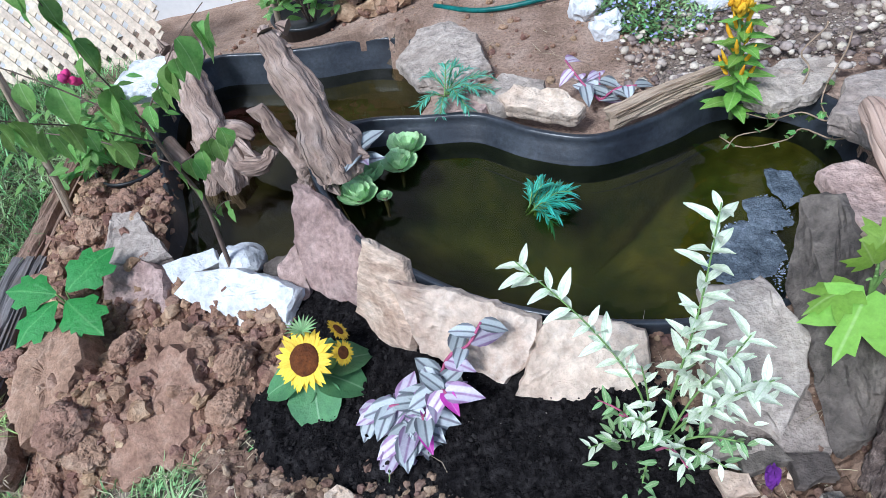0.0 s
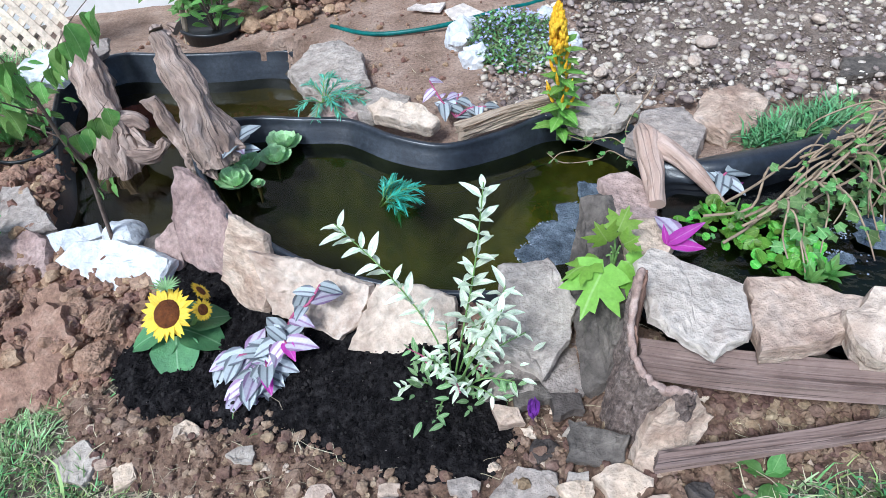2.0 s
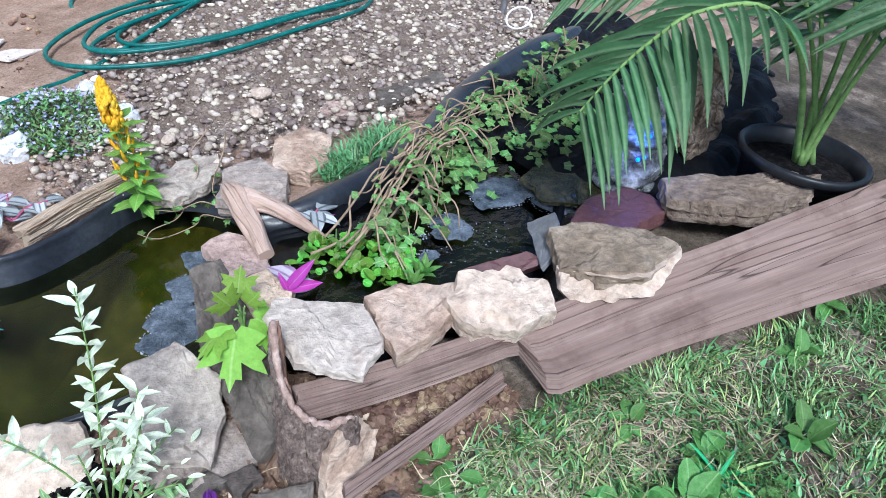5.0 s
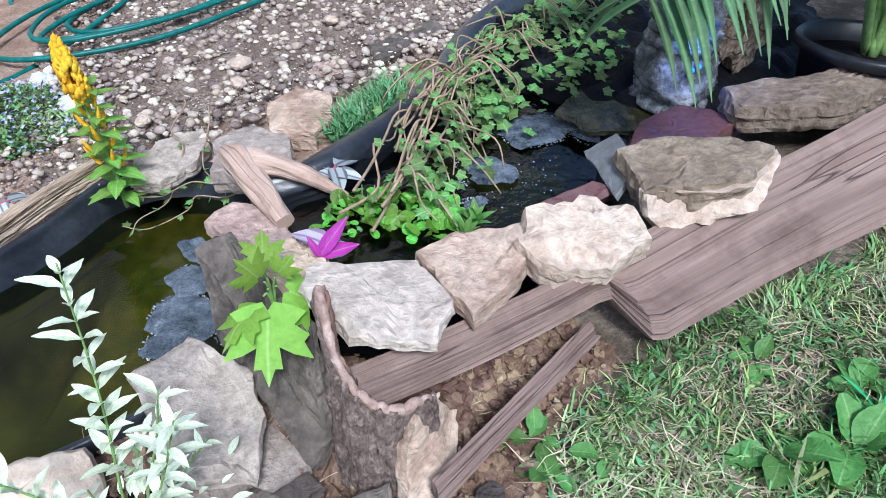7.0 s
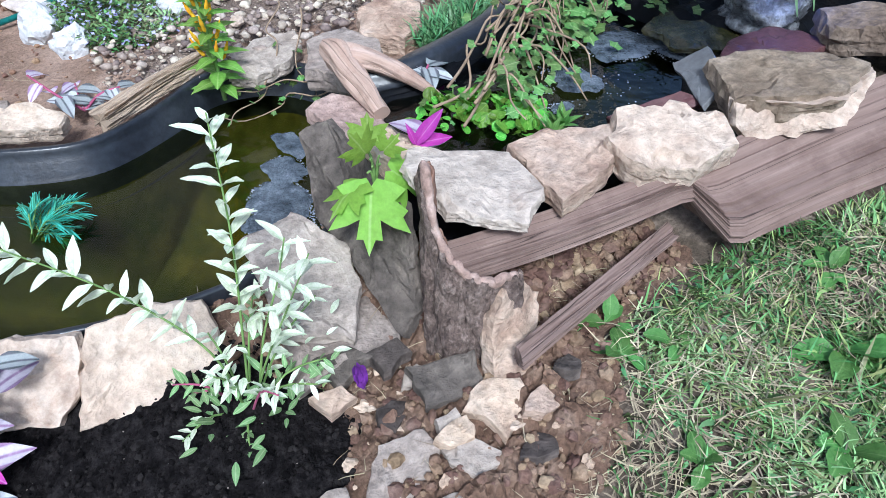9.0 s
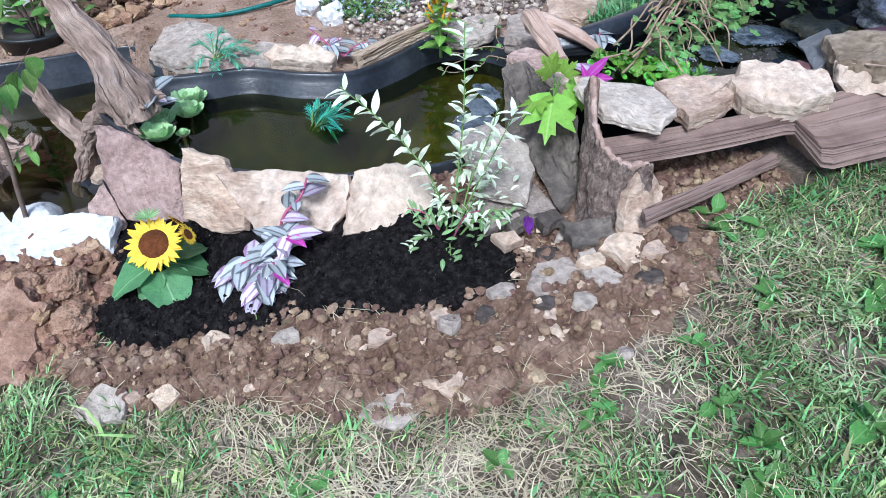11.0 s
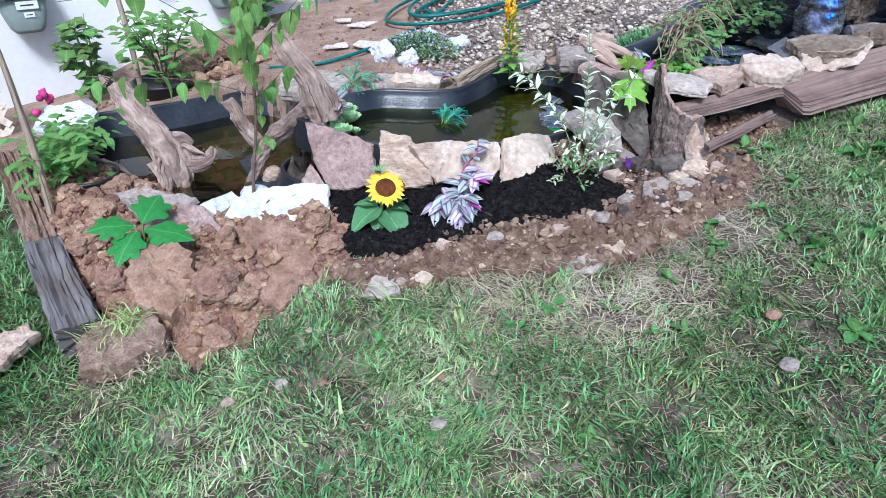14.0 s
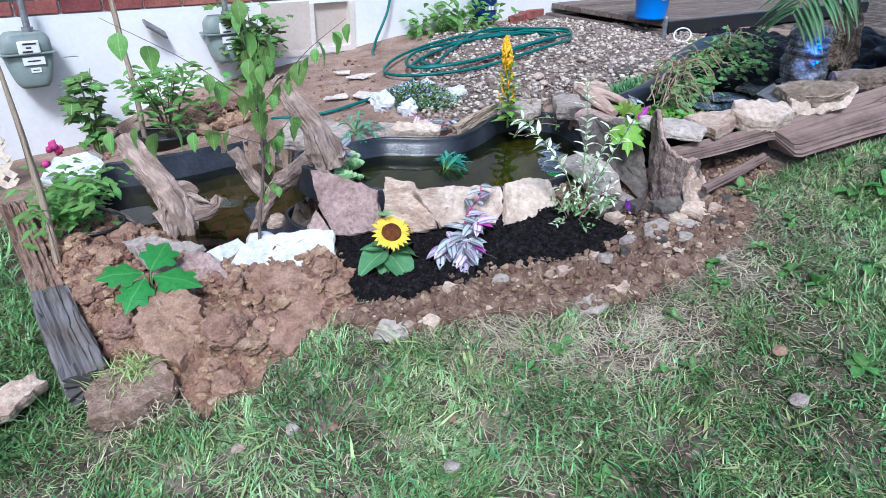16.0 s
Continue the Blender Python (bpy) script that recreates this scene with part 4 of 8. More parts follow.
slab("flagstone", [(-0.193, 0.733, 0.052), (-0.10, 0.703, 0.055), (0.050, 0.638, 0.045), (0.03, 0.598, 0.0), (-0.014, 0.58, -0.035), (-0.15, 0.655, -0.045)], 0.032, STONE_CREAM,
     "long cream sandstone lying against the pond rim", group=ROW, seed=3)
slab("flagstone", [(0.058, 0.632, 0.055), (0.12, 0.622, 0.062), (0.200, 0.600, 0.050), (0.205, 0.565, 0.01), (0.165, 0.515, -0.03), (0.004, 0.555, -0.035)], 0.03, STONE_CREAM,
     "broad cream sandstone with a broken edge against the pond rim", group=ROW, seed=4)
slab("flagstone", [(-0.45, 0.908, -0.058), (-0.41, 0.935, -0.038), (-0.385, 0.862, -0.10), (-0.415, 0.825, -0.14), (-0.445, 0.85, -0.12)], 0.03, STONE_MAUVE,
     "small mauve wedge stone beside the white stone", group=ROW, seed=5)
slab("flagstone", [(-0.692, 0.898, -0.115), (-0.640, 0.925, -0.082), (-0.55, 0.912, -0.066), (-0.46, 0.872, -0.058), (-0.402, 0.842, -0.066), (-0.428, 0.778, -0.135), (-0.55, 0.825, -0.145)], 0.04, STONE_WHITE,
     "big white limestone slab leaning on the lower pond", group=ROW, seed=6, rough=0.009)
slab("block_stone", [(-0.732, 0.972, -0.100), (-0.627, 1.016, -0.103), (-0.612, 0.985, -0.118), (-0.70, 0.932, -0.128)], 0.05, STONE_WHITE,
     "squared pale grey block stone at the pond edge", group=ROW, seed=7, edge=0.002, rough=0.003)
rock("stone", (-0.565, 0.995, -0.135), (0.11, 0.09, 0.09), STONE_WHITE, "knobbly white stone at the foot of the sapling", group=ROW, seed=8)
slab("flagstone", [(-0.918, 1.165, -0.098), (-0.845, 1.150, -0.088), (-0.728, 1.008, -0.100), (-0.79, 0.985, -0.105), (-0.880, 1.0, -0.108)], 0.035, STONE_GREY,
     "flat grey stone on the edge of the lower pond", group=ROW, seed=9)
slab("flagstone", [(-0.885, 0.985, -0.130), (-0.80, 1.0, -0.102), (-0.722, 0.960, -0.102), (-0.705, 0.885, -0.140), (-0.755, 0.805, -0.205), (-0.865, 0.850, -0.205)], 0.05, STONE_MAUVE,
     "pinkish brown sandstone boulder half sunk in the clay", group=ROW, seed=10, rough=0.009)
slab("flagstone", [(-0.52, 0.985, -0.135), (-0.45, 1.0, -0.115), (-0.41, 0.955, -0.11), (-0.45, 0.91, -0.13), (-0.50, 0.92, -0.14)], 0.04, STONE_DARK,
     "dark wet stone between white and mauve stones", group=ROW, seed=11)
# the corner between the ponds
slab("flagstone", [(0.280, 0.645, 0.085), (0.372, 0.655, 0.087), (0.406, 0.56, 0.080), (0.388, 0.49, 0.060), (0.335, 0.430, 0.036), (0.266, 0.480, 0.045)], 0.022, STONE_GREY,
     "long grey flagstone laid from the pond rim to the ground", group=ROW, seed=12)
slab("flagstone", [(0.268, 0.50, 0.030), (0.40, 0.56, 0.022), (0.43, 0.535, 0.012), (0.41, 0.420, -0.005), (0.315, 0.425, 0.002), (0.245, 0.418, 0.0)], 0.025, STONE_GREY,
     "stepped grey flagstone under the long one", group=ROW, seed=13)
slab("flagstone", [(0.440, 0.735, 0.165), (0.478, 0.715, 0.185), (0.462, 0.50, 0.165), (0.438, 0.425, 0.03), (0.408, 0.415, 0.0), (0.400, 0.53, 0.06), (0.415, 0.66, 0.06)], 0.03, STONE_DARK,
     "tall dark stone standing on edge between the ponds", group=ROW, seed=14)
slab("flagstone", [(0.480, 0.785, 0.170), (0.535, 0.797, 0.178), (0.585, 0.725, 0.170), (0.555, 0.665, 0.170), (0.486, 0.650, 0.178)], 0.03, STONE_MAUVE,
     "flat mauve capstone at the pond outlet", group=ROW, seed=15)
slab("flagstone", [(0.480, 0.64, 0.185), (0.55, 0.66, 0.178), (0.565, 0.59, 0.180), (0.53, 0.53, 0.182), (0.478, 0.535, 0.186)], 0.035, STONE_TAN,
     "small tan stone beside the bark stump", group=ROW, seed=16)
slab("flagstone", [(0.470, 0.515, 0.212), (0.505, 0.542, 0.212), (0.625, 0.466, 0.208), (0.604, 0.372, 0.203), (0.545, 0.340, 0.199), (0.470, 0.412, 0.201)], 0.022, STONE_PALE,
     "flat pale grey flagstone on the old beam", group=ROW, seed=17)
slab("flagstone", [(0.634, 0.480, 0.205), (0.70, 0.468, 0.214), (0.773, 0.412, 0.226), (0.755, 0.365, 0.222), (0.69, 0.345, 0.212), (0.603, 0.338, 0.205)], 0.035, STONE_TAN,
     "tan broken flagstone on the old beam", group=ROW, seed=18)
slab("limestone", [(0.722, 0.372, 0.232), (0.775, 0.408, 0.248), (0.850, 0.372, 0.262), (0.893, 0.308, 0.252), (0.862, 0.262, 0.236), (0.790, 0.268, 0.225), (0.728, 0.318, 0.222)], 0.05, STONE_CREAM, "rough cream-white limestone lump on the old beam", group=ROW, seed=19, rough=0.008, edge=0.006)
big = slab("sandstone_slab", [(0.981, 0.403, 0.282), (1.027, 0.375, 0.292), (1.111, 0.289, 0.305), (1.119, 0.225, 0.302), (1.02, 0.212, 0.288), (0.958, 0.263, 0.278), (0.915, 0.311, 0.27)], 0.05, STONE_OCHRE,
           "thick weathered ochre slab with a broken pale front", group=ROW, seed=20, rough=0.006)
face = slab("broken_face", [(0.914, 0.309, 0.270), (0.958, 0.260, 0.277), (1.02, 0.208, 0.287), (1.119, 0.219, 0.300), (1.118, 0.214, 0.285), (1.040, 0.194, 0.245), (0.976, 0.242, 0.222), (0.930, 0.280, 0.212), (0.912, 0.300, 0.235)], 0.02, STONE_CREAM,
            "", seed=26, rough=0.007, edge=0.004)
face.parent = big
face.matrix_parent_inverse = big.matrix_basis.inverted()
for key in ("label", "category"):
    if key in face:
        del face[key]
face["label"] = "pale freshly broken stone face"
slab("sandstone_slab", [(1.336, 0.412, 0.285), (1.427, 0.371, 0.295), (1.537, 0.272, 0.315), (1.608, 0.206, 0.330), (1.526, 0.184, 0.322), (1.398, 0.220, 0.305), (1.328, 0.282, 0.292), (1.287, 0.355, 0.280)], 0.055, STONE_OCHRE,
     "long weathered slab lying behind the beam", group=ROW, seed=21, rough=0.007)
slab("slate", [(1.010, 0.480, 0.235), (1.035, 0.44, 0.275), (0.985, 0.365, 0.262), (0.938, 0.365, 0.225)], 0.012, SLATE, "thin grey slate standing at the cascade", seed=22, edge=0.002, rough=0.002)
slab("red_stone", [(0.848, 0.468, 0.190), (0.95, 0.415, 0.230), (0.97, 0.375, 0.225), (0.845, 0.425, 0.170)], 0.03, RED_STONE, "dark red stone strip at the water's edge", seed=23, edge=0.002, rough=0.002)
slab("red_stone", [(1.10, 0.445, 0.215), (1.20, 0.492, 0.226), (1.33, 0.475, 0.236), (1.32, 0.36, 0.24), (1.12, 0.36, 0.225)], 0.04, RED_STONE, "smooth dark red stone by the cascade", seed=24, edge=0.003, rough=0.003)
slab("mossy_stone", [(1.16, 0.565, 0.195), (1.17, 0.655, 0.197), (1.31, 0.70, 0.202), (1.46, 0.56, 0.206), (1.38, 0.48, 0.204), (1.24, 0.49, 0.198)], 0.014, MOSS_STONE, "wet mossy ledge that water runs over", seed=25)
# low stones in the rubble
FLAT = "flat stones in the rubble"
slab("flat_stone", [(0.368, 0.352, 0.026), (0.450, 0.315, 0.045), (0.430, 0.272, 0.024), (0.352, 0.292, 0.018)], 0.03, STONE_DARK, "square blue-grey stone in the rubble", group=FLAT, seed=30, edge=0.003)
slab("flat_stone", [(0.495, 0.332, 0.128), (0.535, 0.335, 0.115), (0.572, 0.322, 0.075), (0.505, 0.25, 0.045), (0.435, 0.252, 0.028), (0.455, 0.29, 0.075)], 0.03, STONE_TAN, "pale stone propped at the stump's foot", group=FLAT, seed=31)
slab("flat_stone", [(0.235, 0.250, -0.002), (0.280, 0.295, 0.006), (0.335, 0.275, 0.012), (0.340, 0.240, 0.010), (0.290, 0.215, 0.0), (0.245, 0.225, -0.006)], 0.03, STONE_GREY, "broad grey flat stone among clay crumbs", group=FLAT, seed=32)
slab("flat_stone", [(0.352, 0.275, 0.018), (0.380, 0.268, 0.020), (0.372, 0.225, 0.016), (0.392, 0.185, 0.012), (0.350, 0.185, 0.008), (0.328, 0.215, 0.012)], 0.03, STONE_GREY, "grey angular stone among clay crumbs", group=FLAT, seed=33)
slab("flat_stone", [(0.385, 0.255, 0.034), (0.415, 0.275, 0.040), (0.465, 0.245, 0.042), (0.455, 0.212, 0.034), (0.400, 0.198, 0.028)], 0.03, STONE_TAN, "pinkish rough stone among clay crumbs", group=FLAT, seed=34, rough=0.008)
slab("flat_stone", [(0.25, 0.41, -0.008), (0.295, 0.40, -0.006), (0.305, 0.375, -0.01), (0.262, 0.372, -0.014)], 0.02, STONE_TAN, "pale small stone at the bed's edge", group=FLAT, seed=35)
slab("flat_stone", [(0.28, 0.452, 0.008), (0.335, 0.442, 0.01), (0.35, 0.41, 0.008), (0.29, 0.402, 0.002)], 0.025, STONE_DARK, "dark small stone under the flagstones", group=FLAT, seed=36)
slab("flat_stone", [(0.345, 0.42, 0.008), (0.395, 0.415, 0.008), (0.40, 0.385, 0.006), (0.35, 0.38, 0.004)], 0.025, STONE_DARK, "dark rounded stone under the flagstones", group=FLAT, seed=37)
slab("flat_stone", [(-0.07, 0.25, -0.085), (-0.01, 0.29, -0.078), (0.05, 0.265, -0.07), (0.02, 0.21, -0.08), (-0.05, 0.205, -0.09)], 0.022, STONE_GREY, "large grey flat stone at the lawn's edge", group=FLAT, seed=38)
slab("flat_stone", [(0.0, 0.31, -0.075), (0.045, 0.315, -0.068), (0.065, 0.285, -0.07), (0.02, 0.275, -0.078)], 0.022, STONE_CREAM, "small cream stone at the lawn's edge", group=FLAT, seed=39)
slab("flat_stone", [(-0.515, 0.41, -0.142), (-0.465, 0.45, -0.13), (-0.425, 0.405, -0.132), (-0.445, 0.365, -0.14), (-0.49, 0.375, -0.148)], 0.025, STONE_GREY, "grey wedge stone at the corner of the bed", group=FLAT, seed=40)
slab("flat_stone", [(-0.10, 0.17, -0.082), (-0.03, 0.205, -0.07), (0.03, 0.175, -0.066), (-0.015, 0.13, -0.074), (-0.06, 0.12, -0.084)], 0.022, STONE_GREY, "broad layered grey shale at the lawn's edge", group=FLAT, seed=44)
slab("flat_stone", [(0.01, 0.165, -0.062), (0.05, 0.185, -0.054), (0.075, 0.15, -0.054), (0.035, 0.125, -0.062)], 0.022, STONE_TAN, "pinkish shale chip beside the grey shale", group=FLAT, seed=45)
slab("flat_stone", [(-0.045, 0.30, -0.075), (0.015, 0.33, -0.066), (0.045, 0.295, -0.064), (0.0, 0.255, -0.07)], 0.025, STONE_CREAM, "pale cream shale below the bed", group=FLAT, seed=46)
slab("flat_stone", [(-0.40, 0.39, -0.135), (-0.365, 0.40, -0.128), (-0.345, 0.365, -0.13), (-0.38, 0.345, -0.136)], 0.022, STONE_TAN, "reddish brown stone at the foot of the bed", group=FLAT, seed=47)
slab("flat_stone", [(-0.09, 0.345, -0.085), (-0.04, 0.36, -0.075), (-0.02, 0.33, -0.075), (-0.07, 0.315, -0.085)], 0.02, STONE_CREAM, "cream stone chip at the bed's edge", group=FLAT, seed=41)
slab("flat_stone", [(-0.40, 0.42, -0.158), (-0.37, 0.425, -0.15), (-0.355, 0.40, -0.152), (-0.385, 0.395, -0.16)], 0.02, STONE_TAN, "brown stone chip in the grass", group=FLAT, seed=42)
slab("flat_stone", [(-1.315, 0.745, -0.222), (-1.26, 0.775, -0.212), (-1.195, 0.785, -0.210), (-1.185, 0.755, -0.215), (-1.25, 0.695, -0.225), (-1.31, 0.68, -0.23)], 0.03, STONE_TAN, "long rounded tan stone in the grass by the timber", group=FLAT, seed=43, rough=0.008, edge=0.006)
# behind the main pond
BACK = "stones behind the pond"
slab("flagstone", [(-0.245, 1.60, -0.02), (-0.19, 1.72, 0.0), (-0.10, 1.74, 0.01), (-0.03, 1.66, 0.01), (0.0, 1.47, 0.02), (-0.10, 1.42, 0.01), (-0.19, 1.48, -0.01)], 0.05, STONE_GREY, "large pale grey stone behind the ponds", group=BACK, seed=50)
slab("flagstone", [(-0.115, 1.28, 0.055), (-0.05, 1.33, 0.058), (0.0, 1.26, 0.058), (-0.02, 1.205, 0.055), (-0.11, 1.21, 0.052)], 0.04, STONE_MAUVE, "grey-mauve stone under the plastic fern", group=BACK, seed=51)
slab("flagstone", [(-0.04, 1.25, 0.068), (0.03, 1.33, 0.065), (0.12, 1.29, 0.06), (0.12, 1.21, 0.065), (0.0, 1.21, 0.068)], 0.04, STONE_GREY, "rounded grey stone on the pond rim", group=BACK, seed=52)
slab("flagstone", [(0.015, 1.225, 0.082), (0.05, 1.238, 0.09), (0.14, 1.21, 0.085), (0.195, 1.160, 0.07), (0.17, 1.14, 0.065), (0.03, 1.19, 0.075)], 0.04, STONE_CREAM, "layered cream stone on the pond rim", group=BACK, seed=53, rough=0.009)
slab("flagstone", [(0.490, 1.125, 0.085), (0.530, 1.190, 0.092), (0.595, 1.225, 0.098), (0.685, 1.205, 0.105), (0.665, 1.145, 0.10), (0.610, 1.098, 0.092), (0.530, 1.085, 0.085)], 0.03, STONE_GREY, "smooth pale grey oval stone on the pond rim", group=BACK, seed=54, rough=0.003)
slab("flagstone", [(0.590, 0.985, 0.128), (0.645, 1.075, 0.140), (0.740, 1.085, 0.142), (0.760, 0.985, 0.145), (0.710, 0.895, 0.145), (0.630, 0.915, 0.135)], 0.05, STONE_GREY, "rounded grey stone behind the driftwood arch", group=BACK, seed=55)
slab("flagstone", [(0.745, 1.03, 0.150), (0.795, 1.12, 0.160), (0.89, 1.15, 0.165), (0.925, 1.07, 0.165), (0.86, 0.975, 0.160), (0.793, 0.945, 0.155)], 0.05, STONE_TAN, "tan stone in the grass beside the liner", group=BACK, seed=56)
slab("flagstone", [(1.0, 1.28, 0.12), (1.06, 1.33, 0.125), (1.13, 1.29, 0.13), (1.08, 1.21, 0.13)], 0.04, STONE_MAUVE, "small mauve stone by the gravel", group=BACK, seed=57)
slab("flagstone", [(1.15, 1.20, 0.15), (1.20, 1.28, 0.155), (1.45, 1.30, 0.165), (1.42, 1.22, 0.165)], 0.03, STONE_DARK, "dark flat stone along the liner", group=BACK, seed=58)
for k, (x, y, sx, sy, sz) in enumerate(((0.275, 1.70, 0.10, 0.09, 0.10), (0.305, 1.57, 0.09, 0.07, 0.08), (0.57, 1.60, 0.10, 0.08, 0.07), (0.29, 1.80, 0.08, 0.08, 0.07), (0.55, 1.80, 0.07, 0.06, 0.05))):
    rock("white_rock", (x, y, yard_z(x, y) + sz * 0.25), (sx, sy, sz), STONE_WHITE, "jagged white rock edging the blue flowers", group="white rocks round the flowers", seed=60 + k, disp=0.45)
slab("flagstone", [(-1.05, 1.66, -0.03), (-0.98, 1.80, -0.02), (-0.86, 1.86, -0.03), (-0.84, 1.80, -0.04), (-0.93, 1.62, -0.05)], 0.025, STONE_GREY, "thin blue-grey slab on the rim of the lower pond", group=BACK, seed=66)

for k, (x, y, r, a) in enumerate(((0.20, 0.27, 0.026, 0.3), (0.15, 0.24, 0.022, 1.2), (0.09, 0.25, 0.026, 2.2), (0.46, 0.20, 0.03, 0.8), (0.52, 0.215, 0.022, 2.6), (0.30, 0.17, 0.03, 1.9), (0.24, 0.20, 0.024, 0.1), (-0.16, 0.37, 0.025, 0.9),
                                   (-0.27, 0.43, 0.032, 1.7), (0.42, 0.165, 0.028, 2.9), (0.50, 0.30, 0.024, 0.4), (0.33, 0.33, 0.03, 2.0), (0.39, 0.36, 0.024, 1.0), (0.36, 0.24, 0.03, 0.5), (-0.02, 0.285, 0.026, 1.3), (0.085, 0.28, 0.022, 2.4))):
    c = [(x + r * q * math.cos(a + b), y + 0.75 * r * q * math.sin(a + b), rubble_z(x, y) + 0.010 + 0.10 * r * math.sin(b)) for b, q in ((0.1, 1.0), (1.1, 0.8), (2.3, 1.05), (3.3, 0.85), (4.6, 0.95), (5.5, 0.8))]
    slab("flat_stone", c, 0.018, (STONE_GREY, STONE_DARK, STONE_GREY, STONE_TAN, STONE_DARK)[k % 5] if k < 14 else STONE_TAN, "small flat angular stone among clay crumbs", group=FLAT, seed=300 + k, edge=0.003)
slab("liner_flap", [(-0.489, 1.389, -0.180), (-0.431, 1.425, -0.175), (-0.419, 1.325, -0.190), (-0.327, 1.153, -0.190), (-0.361, 1.112, -0.195), (-0.455, 1.158, -0.198), (-0.496, 1.253, -0.198)], 0.008, LINER, "black plastic flap lying in the shallow water", "pond liner", seed=61, rough=0.004, edge=0.004)

# ---------------------------------------------------------------- timber, stump and driftwood


def timber_beam(name, spine, section, material, label, category="beam", seed=0.0, rough=0.006, step=0.02):
    """An old squared timber along a spine; section(s) gives (across, up) corners at that length share."""
    bm = bmesh.new()
    line = spline(spine, 12)
    cum = [0.0]
    for a, b in zip(line, line[1:]):
        cum.append(cum[-1] + (b - a).length)
    n = int(cum[-1] / step)
    rings = []
    for i in range(n + 1):
        s = i / n
        k = min(len(line) - 2, max(0, int(np.searchsorted(cum, s * cum[-1])) - 1))
        f = (s * cum[-1] - cum[k]) / max(1e-6, cum[k + 1] - cum[k])
        p = line[k].lerp(line[k + 1], f)
        d = (line[k + 1] - line[k]).normalized()
        across = d.cross(Vector((0, 0, 1))).normalized()
        up = across.cross(d)
        cs = section(s)
        ring = []
        m = 16
        for j, (a, b) in enumerate(zip(cs, cs[1:] + cs[:1])):
            for q in range(m):
                x, z = a[0] + (b[0] - a[0]) * q / m, a[1] + (b[1] - a[1]) * q / m
                # lengthwise checks: noise stretched along the grain
                u = (j * m + q) * 7 / m
                g = rough * (noise.noise(Vector((s * 3.0, u * 0.9, seed))) + 0.8 * noise.noise(Vector((s * 9.0, u * 2.3, seed + 5))))
                split = noise.noise(Vector((s * 1.6, u * 2.9, seed + 31)))
                g -= rough * 1.8 * float(smooth(0.10, 0.30, split))
                cx, cz = sum(c[0] for c in cs) / len(cs), sum(c[1] for c in cs) / len(cs)
                w = Vector((x - cx, z - cz))
                w = w * (1 + g / max(w.length, 0.01)) if w.length else w
                end = 0.018 * noise.noise(Vector((x * 40, z * 40, seed + 9))) if i in (0, n) else 0
                ring.append(bm.verts.new(p + across * (cx + w.x) + up * (cz + w.y) + d * end))
        rings.append(ring)
    k = len(rings[0])
    uv = bm.loops.layers.uv.verify()
    cs = section(1.0)
    wide = sum(math.dist(a, b) for a, b in zip(cs, cs[1:] + cs[:1])) / k
    for i, (a, b) in enumerate(zip(rings, rings[1:])):
        for j in range(k):
            f = bm.faces.new((a[j], b[j], b[(j + 1) % k], a[(j + 1) % k]))
            for lp, (u, v) in zip(f.loops, ((i, j), (i + 1, j), (i + 1, j + 1), (i, j + 1))):
                lp[uv].uv = (u * step + seed, v * wide)
    for ring, flip in ((rings[0], False), (rings[-1], True)):
        c = bm.verts.new(sum((v.co for v in ring), Vector()) / k)
        for j in range(k):
            f = (ring[j], ring[(j + 1) % k], c)
            bm.faces.new(f[::-1] if flip else f)
    bmesh.ops.recalc_face_normals(bm, faces=bm.faces)
    return tagged(part(name, bm, material), label, category)


def big_section(s):
    """Half rotted away at its near end, full width past the break."""
    k = float(smooth(0.168, 0.182, s))
    far = float(smooth(0.18, 0.75, s))
    wt, ht = 0.040 + k * (0.066 + 0.026 * far), 0.014 + k * (0.034 + 0.018 * far)
    wb, hb = 0.046 + k * (0.072 + 0.075 * far), 0.038 + k * (0.050 + 0.018 * far)
    return [(0.0, 0.0), (wt, -ht), (wb, -hb), (0.008, -hb * 1.02)]


timber_beam("old_beam", [(0.465, 0.412, 0.152), (0.62, 0.362, 0.174), (0.80, 0.315, 0.202), (1.2, 0.222, 0.273), (1.5, 0.148, 0.327), (1.9, 0.05, 0.40), (2.5, -0.10, 0.50)], big_section, TIMBER,
            "heavy weathered brown beam with a rotted broken end", seed=1.0, rough=0.0035)
timber_beam("broken_plank", [(0.462, 0.248, 0.088), (0.62, 0.262, 0.098), (0.785, 0.272, 0.120)], lambda s: [(-0.013, 0.0), (0.010 + 0.006 * s, 0.0), (0.012, -0.014), (-0.011, -0.02)], TIMBER,
            "splintered strip of old timber lying on the ground", "plank", seed=3.0, rough=0.0022)
timber_beam("grey_timber", [(-1.100, 0.69, -0.185), (-1.114, 0.90, -0.165), (-1.120, 1.00, -0.156), (-1.124, 1.09, -0.151)], lambda s: [(-0.05 + 0.008 * s, 0.0), (0.05 - 0.008 * s, 0.0), (0.052, -0.075), (-0.048, -0.08)], TIMBER_GREY,
            "weathered grey square timber edging the clay", "beam", seed=5.0, rough=0.005)
timber_beam("dirty_timber", [(-1.122, 1.085, -0.153), (-1.130, 1.28, -0.142), (-1.140, 1.50, -0.13), (-1.15, 1.72, -0.12)], lambda s: [(-0.04, 0.0), (0.035, 0.0), (0.04, -0.09), (-0.035, -0.09)], TIMBER_DIRT,
            "brown timber caked with clay behind the grey one", "beam", seed=6.0, rough=0.007)
